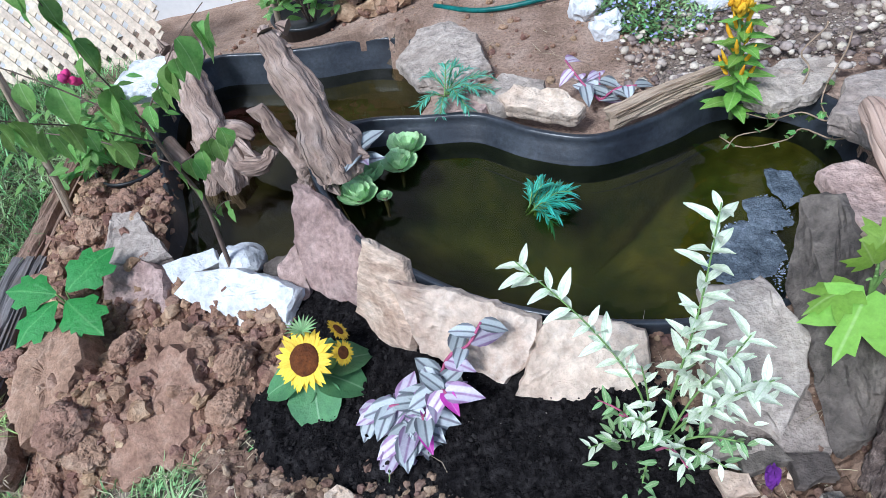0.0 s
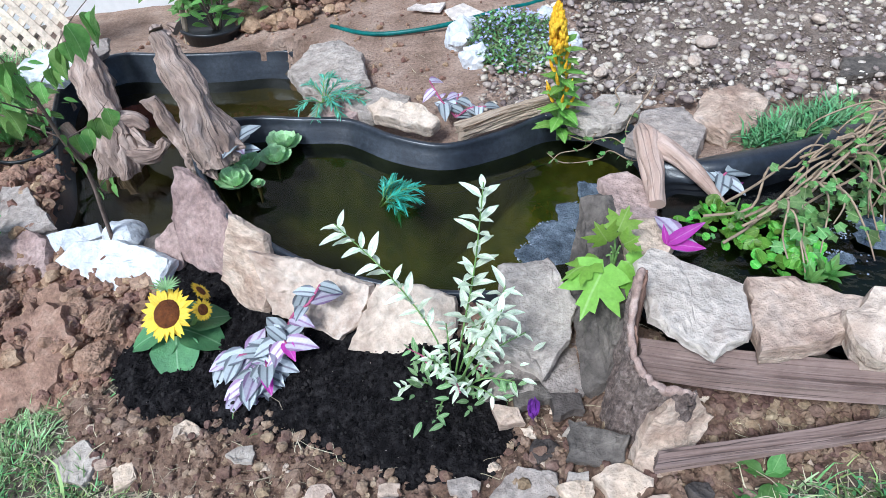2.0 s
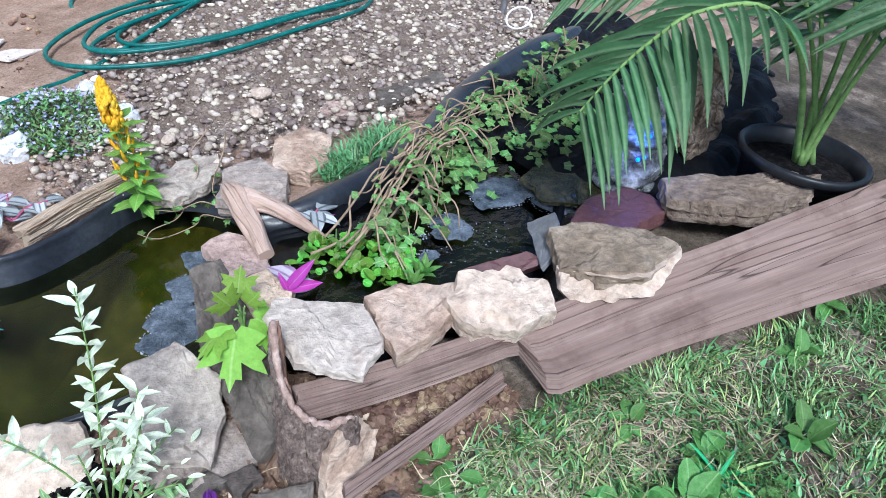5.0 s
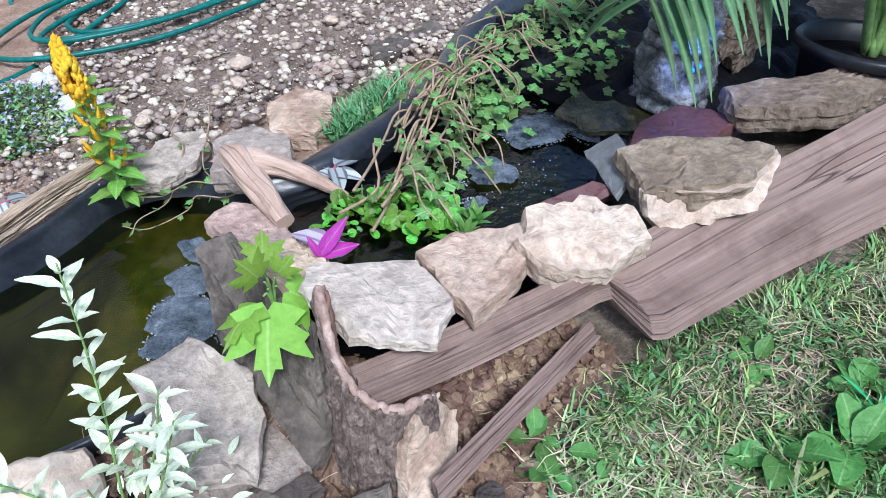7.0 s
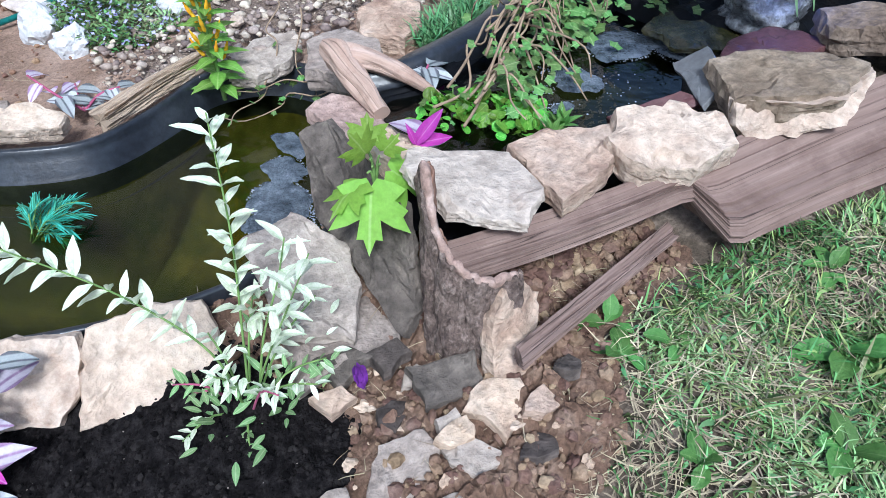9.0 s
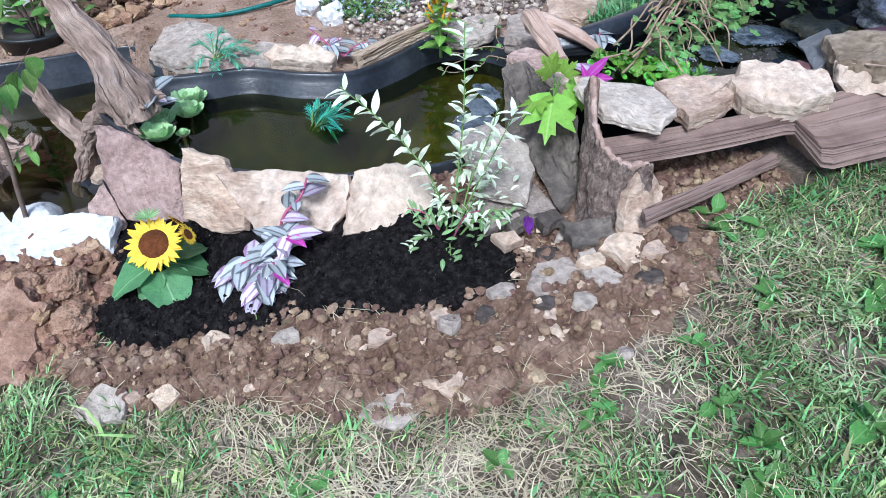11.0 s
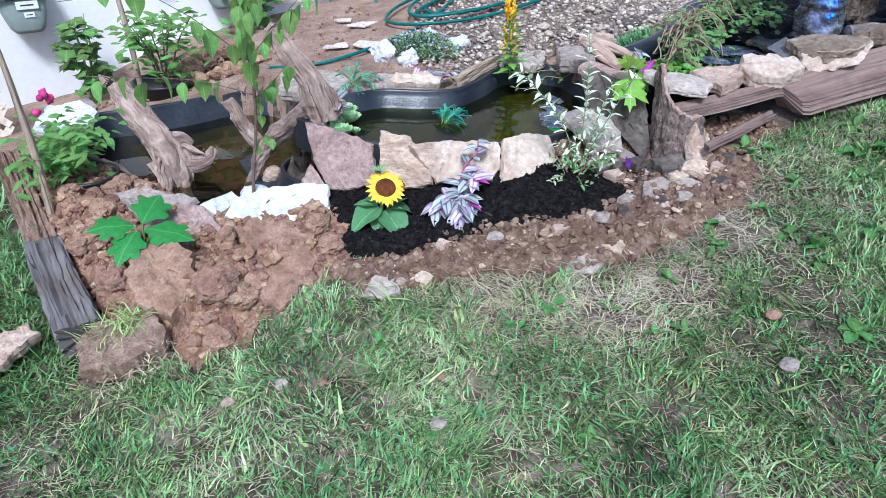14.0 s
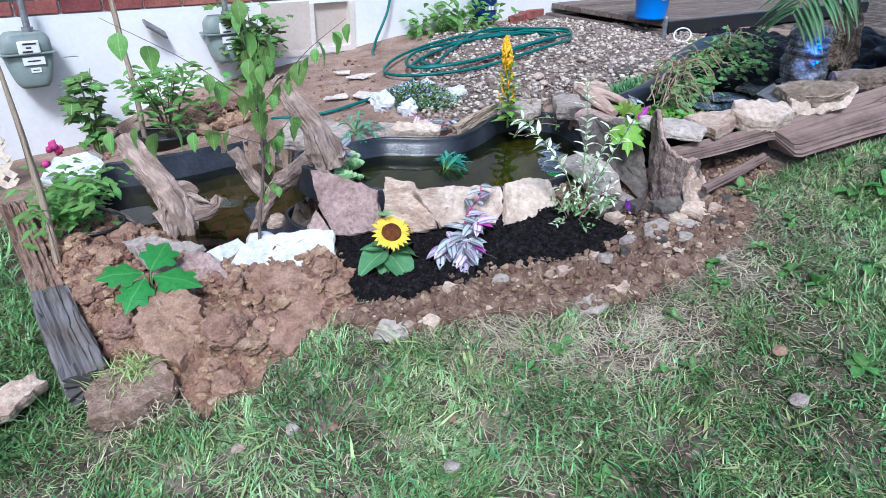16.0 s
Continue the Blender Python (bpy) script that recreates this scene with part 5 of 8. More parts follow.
timber_beam("rim_plank", [(0.235, 1.125, 0.075), (0.36, 1.185, 0.085), (0.487, 1.232, 0.095)], lambda s: [(-0.022 * (1 - 0.5 * s), 0.0), (0.02 * (1 - 0.4 * s), 0.002), (0.02, -0.03), (-0.02, -0.03)], STICK,
            "grey-brown split branch lying on the pond rim", "branch", seed=8.0, rough=0.004)


def bark_stump():
    """A hollow shell of bark: high pointed side, sweeping down round the front."""
    t = thing("bark_stump", (0.46, 0.37, 0.0), "hollow curved shell of an old stump with dark bark", "stump")
    plan = spline([(0.462, 0.462, 0), (0.443, 0.425, 0), (0.438, 0.385, 0), (0.452, 0.348, 0), (0.485, 0.326, 0), (0.530, 0.322, 0)], 18)
    n, rows = len(plan), 44

    def rim_height(s):
        return float(np.interp(s, [0, 0.10, 0.17, 0.3, 0.5, 0.7, 1.0], [0.20, 0.264, 0.262, 0.205, 0.160, 0.140, 0.132])) + 0.008 * nz((s * 30, 0, 0), 1.0, 3) + 0.006 * nz((s * 11, 0, 0), 1.0, 6)

    def wall(off, name, material):
        bm = bmesh.new()
        grid = []
        for i, p in enumerate(plan):
            s = i / (n - 1)
            d = (plan[min(i + 1, n - 1)] - plan[max(i - 1, 0)]).normalized()
            out = Vector((d.y, -d.x, 0))
            top = rim_height(s) - (0.006 if off < 0 and s > 0.3 else 0.0)
            col = []
            for j in range(rows + 1):
                f = j / rows
                z = -0.03 + (top + 0.03) * f
                r = off + 0.026 * (1 - f) ** 1.4 + 0.004 * math.sin(30 * s + 3 * nz((s * 4, f * 2, 0), 1.0, 5)) + 0.005 * nz((s * 14, f * 8, 0), 1.0, 8) + 0.004 * nz((s * 34, f * 14, 0), 1.0, 2)
                pull = (1 - f) * (1 - s) ** 1.5
                col.append(bm.verts.new(p + out * r + Vector((0.034 * pull, -0.038 * pull, z))))
            grid.append(col)
        for p, q in zip(grid, grid[1:]):
            for j in range(rows):
                bm.faces.new((p[j], q[j], q[j + 1], p[j + 1]))
        ob = part(name, bm, material, t, smooth=True)
        ob.matrix_parent_inverse = t.matrix_basis.inverted()
        sol = ob.modifiers.new("thick", "SOLIDIFY")
        sol.thickness, sol.offset = (0.007 if name == "bark" else 0.004, 0)
        return ob
    wall(0.0, "bark", BARK)
    wall(-0.0075, "inner_wood", BARK_IN)
    # pale tube along the rim paints the light that the edge catches
    edge = []
    for i in range(2, n):
        s = i / (n - 1)
        d = (plan[min(i + 1, n - 1)] - plan[i - 1]).normalized()
        edge.append(plan[i] + Vector((d.y, -d.x, 0)) * -0.003 + Vector((0, 0, rim_height(s) - 0.001)))
    bm = bmesh.new()
    tube(bm, edge[::3], [0.0035, 0.0065, 0.0045, 0.006, 0.005, 0.0065, 0.003], seg=10, per=4, ridge=0.2, ridges=5, seed=2.0)
    rim = part("rim", bm, BARK_RIM, t, "upper edge, coloured pale as if lit", True)
    rim.matrix_parent_inverse = t.matrix_basis.inverted()
    return t


bark_stump()


def driftwood(name, limbs, label, material=DRIFT, frays=(), knots=0.0):
    """Joined gnarled limbs: (points, radii) each."""
    bm = bmesh.new()
    for k, (pts, radii) in enumerate(limbs):
        tube(bm, pts, radii, seg=52, per=16, ridge=0.09 if knots else 0.045, ridges=9, seed=k * 3.1 + len(pts))
    for q in bm.verts:
        q.co += q.co.normalized().cross(Vector((0.3, 0.5, 0.8))) * knots * (nz(q.co, 22, 4) + 0.6 * nz(q.co, 60, 7))
    rs = random.Random(len(label))
    for (x, y, z), (dx, dy, dz), n, ln in frays:
        for k in range(n):
            d = Vector((dx + rs.uniform(-0.55, 0.55), dy + rs.uniform(-0.55, 0.55), dz + rs.uniform(-0.6, 0.6))).normalized() * ln * rs.uniform(0.5, 1.2)
            p = Vector((x + rs.uniform(-0.03, 0.03), y + rs.uniform(-0.02, 0.02), z + rs.uniform(-0.035, 0.035)))
            bend = Vector((rs.uniform(-0.2, 0.2), rs.uniform(-0.2, 0.2), rs.uniform(-0.2, 0.2))) * ln
            tube(bm, [p - d * 0.5, p + d * 0.3 + bend * 0.5, p + d + bend], [0.017, 0.010, 0.0015], seg=9, per=5, ridge=0.22, ridges=4, seed=k * 1.7)
    ob = part(name, bm, material)
    recentre(ob)
    return tagged(ob, label, "driftwood")


driftwood("driftwood", [
    ([(-0.800, 1.560, 0.085), (-0.775, 1.510, 0.03), (-0.735, 1.440, -0.05), (-0.705, 1.395, -0.13), (-0.70, 1.385, -0.25)], [0.030, 0.040, 0.048, 0.056, 0.046]),
    ([(-0.715, 1.405, -0.12), (-0.655, 1.375, -0.150), (-0.60, 1.37, -0.145), (-0.565, 1.385, -0.115)], [0.04, 0.028, 0.022, 0.012]),
    ([(-0.70, 1.42, -0.08), (-0.655, 1.43, -0.08), (-0.63, 1.425, -0.10)], [0.03, 0.022, 0.012]),
    ([(-0.73, 1.39, -0.10), (-0.745, 1.35, -0.16), (-0.75, 1.33, -0.25)], [0.03, 0.022, 0.015]),
    ([(-0.70, 1.38, -0.12), (-0.69, 1.34, -0.17), (-0.685, 1.325, -0.25)], [0.026, 0.02, 0.012])],
    "bleached driftwood log with frayed roots standing in water", DRIFT_OLD, knots=0.012,
    frays=(((-0.70, 1.385, -0.11), (0.3, -0.8, -0.7), 9, 0.05), ((-0.665, 1.40, -0.12), (0.9, -0.2, -0.2), 6, 0.055), ((-0.745, 1.40, -0.11), (-0.5, -0.6, -0.8), 5, 0.04), ((-0.80, 1.56, 0.09), (-0.3, 0.5, 0.8), 7, 0.02)))
driftwood("driftwood", [
    ([(-0.410, 1.150, 0.300), (-0.380, 1.118, 0.245), (-0.342, 1.075, 0.18), (-0.322, 1.055, 0.11), (-0.312, 1.045, 0.05)], [0.020, 0.029, 0.038, 0.056, 0.048]),
    ([(-0.33, 1.05, 0.09), (-0.285, 1.03, 0.075), (-0.262, 1.02, 0.085)], [0.035, 0.02, 0.008]),
    ([(-0.32, 1.06, 0.12), (-0.285, 1.06, 0.125), (-0.268, 1.06, 0.135)], [0.03, 0.014, 0.005]),
    ([(-0.335, 1.07, 0.085), (-0.375, 1.13, 0.03), (-0.415, 1.20, -0.04), (-0.455, 1.25, -0.12), (-0.50, 1.28, -0.25)], [0.036, 0.03, 0.028, 0.024, 0.02]),
    ([(-0.445, 1.245, -0.10), (-0.48, 1.265, -0.03), (-0.505, 1.27, 0.02), (-0.530, 1.275, 0.075)], [0.024, 0.02, 0.022, 0.016])],
    "gnarled driftwood stump on the rim with reaching roots", DRIFT_OLD, knots=0.012,
    frays=(((-0.295, 1.045, 0.09), (0.9, -0.3, 0.1), 9, 0.035), ((-0.315, 1.04, 0.06), (0.2, -0.9, -0.4), 8, 0.035), ((-0.395, 1.15, 0.295), (-0.4, 0.4, 0.7), 6, 0.018)))
driftwood("driftwood", [
    ([(0.576, 0.878, 0.218), (0.576, 0.845, 0.216), (0.573, 0.800, 0.205), (0.572, 0.745, 0.190), (0.563, 0.690, 0.180)], [0.013, 0.025, 0.022, 0.018, 0.013]),
    ([(0.574, 0.850, 0.214), (0.610, 0.805, 0.214), (0.650, 0.755, 0.198), (0.688, 0.702, 0.170)], [0.023, 0.020, 0.014, 0.005])],
    "arched driftwood piece spanning the pond corner")
driftwood("driftwood", [([(-0.905, 1.50, -0.15), (-0.865, 1.46, -0.16), (-0.83, 1.43, -0.20)], [0.025, 0.022, 0.012])], "short driftwood stub in the lower pond")
rock("stone", (-0.43, 1.23, -0.185), (0.07, 0.06, 0.06), STONE_TAN, "brown pebble at the foot of the driftwood", seed=70)

# the draped liner roll of the upper pond
bm = bmesh.new()
tube(bm, [(0.60, 0.815, 0.160), (0.70, 0.785, 0.175), (0.86, 0.815, 0.182), (1.0, 0.862, 0.188), (1.13, 0.925, 0.192), (1.40, 1.08, 0.20), (1.78, 1.225, 0.205), (2.05, 1.30, 0.2)],
     [0.028, 0.033, 0.035, 0.037, 0.039, 0.043, 0.048, 0.045], seg=16, per=8, ridge=0.05, ridges=3, seed=2.0)
tagged(part("liner_roll", bm, LINER, smooth=True), "rolled black rubber liner edging the upper pond", "pond liner")
SHEET = [(0.74, 0.80), (1.0, 0.90), (1.24, 1.01), (1.5, 1.16), (1.78, 1.27), (2.3, 1.62), (2.5, 1.3), (2.3, 0.75), (1.9, 0.45), (1.55, 0.36), (1.30, 0.42), (1.26, 0.60), (1.30, 0.74), (1.25, 0.91), (1.10, 0.92), (0.96, 0.86), (0.82, 0.79)]
ob, _ = patch("liner_sheet", SHEET, LINER_SOFT, "wrinkled black rubber liner behind the upper pond", lambda x, y: 0.19 + 0.02 * smooth(1.2, 1.6, x), res=0.015, lump=0.03, freq=22, seed=51, soft=0.05)
ob["category"] = "pond liner"

# ---------------------------------------------------------------- house


def wall_y(x):
    return 2.754 + 0.065 * x


WALL_TURN = math.atan(0.065)


def on_wall(x, z, out=0.0):
    return Vector((x + 0.065 * out, wall_y(x) - out, z))


def wall_box(name, x0, x1, z0, z1, out, deep, material, parent=None, label="", bevel=0.0):
    bm = bmesh.new()
    mid = on_wall((x0 + x1) / 2, (z0 + z1) / 2, out - deep / 2)
    box(bm, ((x1 - x0) * math.hypot(1, 0.065), deep, z1 - z0), mid, Euler((0, 0, WALL_TURN)), bevel)
    return part(name, bm, material, parent, label)


WIN = (0.42, 0.70, 0.075, 0.31)
house = thing("house", on_wall(0, -0.3, 0), "white-painted house foundation with a red brick course above", "house")
house.location = (0, 0, 0)
wall_box("wall", -3.2, WIN[0], -0.65, 0.335, 0.0, 0.2, WHITE_PAINT, house, "rough white-painted foundation wall")
wall_box("wall", WIN[1], 4.4, -0.65, 0.335, 0.0, 0.2, WHITE_PAINT, house)
wall_box("wall", WIN[0], WIN[1], -0.65, WIN[2], 0.0, 0.2, WHITE_PAINT, house)
wall_box("wall", WIN[0], WIN[1], WIN[3], 0.335, 0.0, 0.2, WHITE_PAINT, house)
wall_box("wall", -3.2, 4.4, 0.335, 2.6, -0.012, 0.19, MORTAR, house, "mortar joints behind the bricks")
win = wall_box("window", 0.145, WIN[1], WIN[2] - 0.03, WIN[2], 0.014, 0.05, TRIM_PAINT, house, "basement window with cream frame")
wall_box("frame_side", WIN[1] - 0.03, WIN[1], WIN[2], WIN[3], 0.012, 0.05, TRIM_PAINT, win)
wall_box("frame_side", WIN[0], WIN[0] + 0.025, WIN[2], WIN[3], 0.012, 0.05, TRIM_PAINT, win)
wall_box("pane", WIN[0] + 0.025, WIN[1] - 0.03, WIN[2], WIN[3], -0.03, 0.02, BOARD, win, "tan board in the window opening")
wall_box("panel", 0.145, WIN[0], WIN[2], 0.325, 0.008, 0.02, BOARD, win, "tan board beside the window")
bm = bmesh.new()
box(bm, (0.165, 0.05, 0.055), (0, 0, 0), None, 0.003)
brick_me = link_mesh("brick", bm, BRICK)
for r in range(4):
    for k in range(20):
        x = -1.75 + 0.176 * k + 0.088 * (r % 2)
        if x < 1.8:
            m = Matrix.LocRotScale(on_wall(x, 0.368 + 0.066 * r, -0.02), Euler((0, 0, WALL_TURN)), None)
            shared("brick", brick_me, house, m)


def gas_meter(x, z0, w, label):
    """Rounded enamel body, seam flange, register with dial window, labels and riser."""
    h = w * 1.15
    t = thing("gas_meter", on_wall(x, z0, 0.07), label, "gas meter", "gas meters on the wall")
    t.rotation_euler = (0, 0, WALL_TURN)
    def shell(name, z_lo, z_hi, w_lo, w_hi, dp, material, top_round):
        bm = bmesh.new()
        rows = 9
        rings = []
        for i in range(rows + 1):
            f = i / rows
            z = z_lo + (z_hi - z_lo) * f
            ww = w_lo + (w_hi - w_lo) * (f ** 0.6)
            if top_round:
                ww *= 1 - 0.28 * max(0.0, (f - 0.55) / 0.45) ** 2
            ring = []
            for j in range(28):
                a = 2 * math.pi * j / 28
                ca, sa = math.cos(a), math.sin(a)
                ring.append(bm.verts.new((ww / 2 * math.copysign(abs(ca) ** 0.5, ca), dp / 2 * math.copysign(abs(sa) ** 0.6, sa) * (0.8 + 0.2 * math.sin(math.pi * min(1, f + 0.15))), z)))
            rings.append(ring)
        for a, b in zip(rings, rings[1:]):
            for j in range(28):
                bm.faces.new((a[j], a[(j + 1) % 28], b[(j + 1) % 28], b[j]))
        bm.faces.new(rings[0][::-1])
        bm.faces.new(rings[-1])
        return part(name, bm, material, t, smooth=True)
    shell("lower_body", 0, h * 0.62, w * 0.56, w, w * 0.55, METER_PAINT, False)
    shell("upper_body", h * 0.64, h, w, w * 0.96, w * 0.55, METER_PAINT, True)
    bm = bmesh.new()
    box(bm, (w * 1.06, w * 0.62, h * 0.03), (0, 0, h * 0.63), None, 0.002)
    part("seam_flange", bm, METER_PAINT, t)
    bm = bmesh.new()
    box(bm, (w * 0.42, w * 0.08, h * 0.24), (0.02 * w, -w * 0.29, h * 0.75), None, 0.006)
    reg = part("register", bm, LABEL_WHITE, t, "white dial face")
    for k in range(3):
        bm = bmesh.new()
        box(bm, (w * (0.2, 0.1, 0.26)[k], 0.002, h * 0.03), ((-0.02 + 0.03 * k) * w, -w * 0.332, h * (0.68 + 0.07 * k)))
        part("mark", bm, INK, reg)
    for zz, ww, hh in ((0.5, 0.42, 0.14), (0.33, 0.2, 0.09)):
        bm = bmesh.new()
        box(bm, (ww * w, 0.003, hh * h), (0.06 * w, -w * 0.285, zz * h))
        part("sticker", bm, LABEL_WHITE, t)
        bm = bmesh.new()
        box(bm, (ww * w * 0.6, 0.002, hh * h * 0.2), (0.06 * w, -w * 0.288, zz * h))
        part("print_bar", bm, INK, t.children[-1])
    bm = bmesh.new()
    tube(bm, [(0.12 * w, 0, h * 0.95), (0.12 * w, 0, h * 1.2), (0.12 * w, 0.0, h * 1.6)], [0.014, 0.014, 0.014], seg=10)
    lathe(bm, [(0.0, 0.0), (0.022, 0.0), (0.022, 0.02), (0.0, 0.02)], seg=8, at=(0.12 * w, 0, h * 0.99))
    part("riser_pipe", bm, STEEL, t, "dark threaded pipe with a union nut")
    return t


gas_meter(-0.955, 0.060, 0.195, "grey-green enamelled gas meter on the white wall")
gas_meter(-0.095, 0.075, 0.190, "grey-green gas meter half hidden by vines")
bm = bmesh.new()
tube(bm, [(-0.66, 1.98, -0.20), (-0.655, 2.02, 0.05), (-0.665, 2.06, 0.32), (-0.675, 2.1, 0.62)], [0.011, 0.010, 0.010, 0.009], seg=10, ridge=0.1)
tagged(part("garden_stake", bm, STICK, smooth=True), "tall grey wooden stake behind the lower pond", "stake")
bm = bmesh.new()
box(bm, (0.12, 0.06, 0.012), on_wall(-0.41, 0.25, 0.05), Euler((0.5, 0.6, 0.3)), 0.003)
tagged(part("tin_vent", bm, STEEL), "small tilted tin vent flap on the wall", "vent")

# ---------------------------------------------------------------- loose stuff strewn on the ground


def strewn(name, spots, material, label, sub=1, seed=1, disp=0.3, flat=(0.5, 0.9), kind="stuff", category="gravel", soft=False):
    """Many small lumps in one mesh: spots are (x, y, z, size)."""
    rs = np.random.RandomState(seed)
    bases = []
    for k in range(10):
        bm = bmesh.new()
        bmesh.ops.create_icosphere(bm, subdivisions=sub, radius=0.5)
        v = np.array([q.co * (1 + disp * (nz(q.co, 2.6, k * 3 + seed) + 0.8 * nz(q.co, 6.0, k + seed))) for q in bm.verts])
        f = np.array([[q.index for q in face.verts] for face in bm.faces])
        bm.free()
        bases.append((v, f))
    vs, fs, n = [], [], 0
    for x, y, z, s in spots:
        v, f = bases[rs.randint(10)]
        a = rs.uniform(0, 6.28)
        c, d = math.cos(a), math.sin(a)
        w = v * np.array([1, rs.uniform(0.6, 1.0), rs.uniform(*flat)]) * s
        t = rs.uniform(-0.5, 0.5)
        w = np.stack([w[:, 0], w[:, 1] * math.cos(t) - w[:, 2] * math.sin(t), w[:, 1] * math.sin(t) + w[:, 2] * math.cos(t)], -1)
        w = np.stack([w[:, 0] * c - w[:, 1] * d, w[:, 0] * d + w[:, 1] * c, w[:, 2]], -1) + np.array([x, y, z])
        vs.append(w)
        fs.append(f + n)
        n += len(v)
    me = arrays_mesh(name, np.concatenate(vs), np.concatenate(fs), material)
    if soft:
        me.polygons.foreach_set("use_smooth", [True] * len(me.polygons))
    return tagged(new(name, me), label, category, kind=kind)


def scatter(poly, n, seed, size, z_of, margin=0.01, power=2.5, weight=None, lift=0.2, out=()):
    rs = np.random.RandomState(seed)
    p = np.array(poly)
    got = []
    while len(got) < n:
        x, y = rs.uniform(p[:, 0].min(), p[:, 0].max(), 400), rs.uniform(p[:, 1].min(), p[:, 1].max(), 400)
        ok = inside(poly, x, y) > margin
        for q in out:
            ok &= inside(q, x, y) < -0.03
        if weight is not None:
            ok &= rs.uniform(0, 1, 400) < weight(x, y)
        for a, b in zip(x[ok], y[ok]):
            s = size[0] + (size[1] - size[0]) * rs.uniform() ** power
            got.append((a, b, z_of(a, b) + s * lift, s))
    return got[:n]


strewn("clay_crumbs", scatter(MOUND, 3000, 5, (0.004, 0.042), mound_z, 0.0, 3.4, lift=0.08), CLAY_CLOD, "crumbs and lumps of broken clay", sub=2, seed=3, disp=0.5, category="soil")
strewn("rubble_crumbs", scatter(RUBBLE, 3900, 6, (0.0025, 0.024), rubble_z, -0.035, 4.0, lift=0.15), CLOD_DARK, "clay crumbs below the planting bed", sub=2, seed=4, disp=0.5, category="soil")
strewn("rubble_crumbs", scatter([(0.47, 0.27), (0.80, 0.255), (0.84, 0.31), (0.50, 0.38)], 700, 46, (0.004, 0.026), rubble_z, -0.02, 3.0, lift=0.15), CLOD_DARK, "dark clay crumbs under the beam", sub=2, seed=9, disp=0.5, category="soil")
strewn("rubble_chips", scatter(RUBBLE, 110, 16, (0.007, 0.028), rubble_z, 0.0, 2.4), STONE_TAN, "stone chips mixed into the rubble", sub=2, seed=5, disp=0.9, flat=(0.25, 0.5), category="gravel")
strewn("potting_crumbs", scatter(BED, 4500, 7, (0.002, 0.012), bed_z, -0.01, 3.0), POT_CRUMB, "fibrous crumbs of black potting soil", sub=1, seed=6, disp=0.5, category="soil")
strewn("perlite_flecks", scatter(BED, 70, 17, (0.001, 0.0028), bed_z, 0.0, 1.5, lift=0.6), STONE_GREY, "white flecks in the potting soil", sub=1, seed=6, category="soil")
GRAVEL = [(0.30, 1.25), (0.55, 1.24), (0.80, 1.20), (1.15, 1.10), (1.9, 1.3), (2.5, 1.6), (2.4, 2.2), (2.2, 2.7), (1.2, 2.6), (0.75, 2.2), (0.62, 1.9), (0.5, 1.5), (0.36, 1.45)]
patch("gravel_bed", GRAVEL, GRAVEL_BED, "worn grey gravel and dirt", lambda x, y: ground_z(x, y, False) + 0.022 + 0.03 * smooth(1.5, 1.1, y), res=0.03, lump=0.008, freq=40, seed=31, soft=0.15)
strewn("gravel", scatter(GRAVEL, 12500, 8, (0.005, 0.034), lambda x, y: yard_z(x, y) + 0.012 + 0.02 * float(smooth(1.5, 1.1, y)), -0.06, 3.2), PEBBLE, "mixed pale river pebbles", sub=1, seed=7, disp=0.32, flat=(0.35, 0.7), soft=True)
strewn("yard_crumbs", scatter([(-0.50, 2.02), (-0.28, 1.96), (-0.12, 2.05), (-0.12, 2.3), (-0.4, 2.4), (-0.62, 2.3)], 420, 48, (0.008, 0.075), lambda x, y: yard_z(x, y) + 0.05 * float(np.exp(-((x + 0.33) / 0.16) ** 2 - ((y - 2.16) / 0.14) ** 2)), 0.0, 2.6, lift=0.1), CLAY_CLOD, "heap of dug clods behind the nursery pot", sub=2, seed=12, disp=0.5, category="soil")
strewn("yard_crumbs", scatter([(-0.25, 1.4), (0.3, 1.25), (0.6, 2.6), (-0.9, 2.6), (-0.9, 1.95), (-0.3, 1.9)], 900, 18, (0.005, 0.03), yard_z, 0.0, 4.0), CLAY_CLOD, "dirt crumbs on the trodden yard", sub=1, seed=8, category="soil")
for k, (x, y, s) in enumerate(((0.93, 1.47, 0.065), (0.62, 1.36, 0.045), (0.86, 1.36, 0.05), (1.25, 1.52, 0.045))):
    rock("pebble", (x, y, yard_z(x, y) + 0.035), (s, s * 0.75, s * 0.55), STONE_CREAM, "smooth pale pebble lying on the gravel", "pebble", "large pebbles on the gravel", seed=80 + k, turn=40 * k, sub=2, disp=0.15)
LUMPS = ((-0.58, 0.74, 0.13, 0.10, 0.07), (-0.80, 0.60, 0.14, 0.13, 0.09), (-0.50, 0.70, 0.10, 0.08, 0.06), (-0.84, 0.52, 0.13, 0.09, 0.07),
         (-0.76, 0.57, 0.12, 0.1, 0.07), (-1.0, 0.78, 0.1, 0.1, 0.08), (-0.50, 0.62, 0.1, 0.09, 0.06), (-0.96, 1.12, 0.1, 0.09, 0.07), (-1.02, 1.30, 0.1, 0.1, 0.06), (-0.90, 1.20, 0.09, 0.08, 0.06),
         (-1.04, 1.0, 0.09, 0.08, 0.06), (-0.73, 0.75, 0.09, 0.07, 0.06), (-0.98, 0.68, 0.09, 0.08, 0.06), (-0.68, 0.78, 0.1, 0.08, 0.06), (-0.62, 0.50, 0.07, 0.06, 0.05))
CLODS = "clay lumps in the heap"
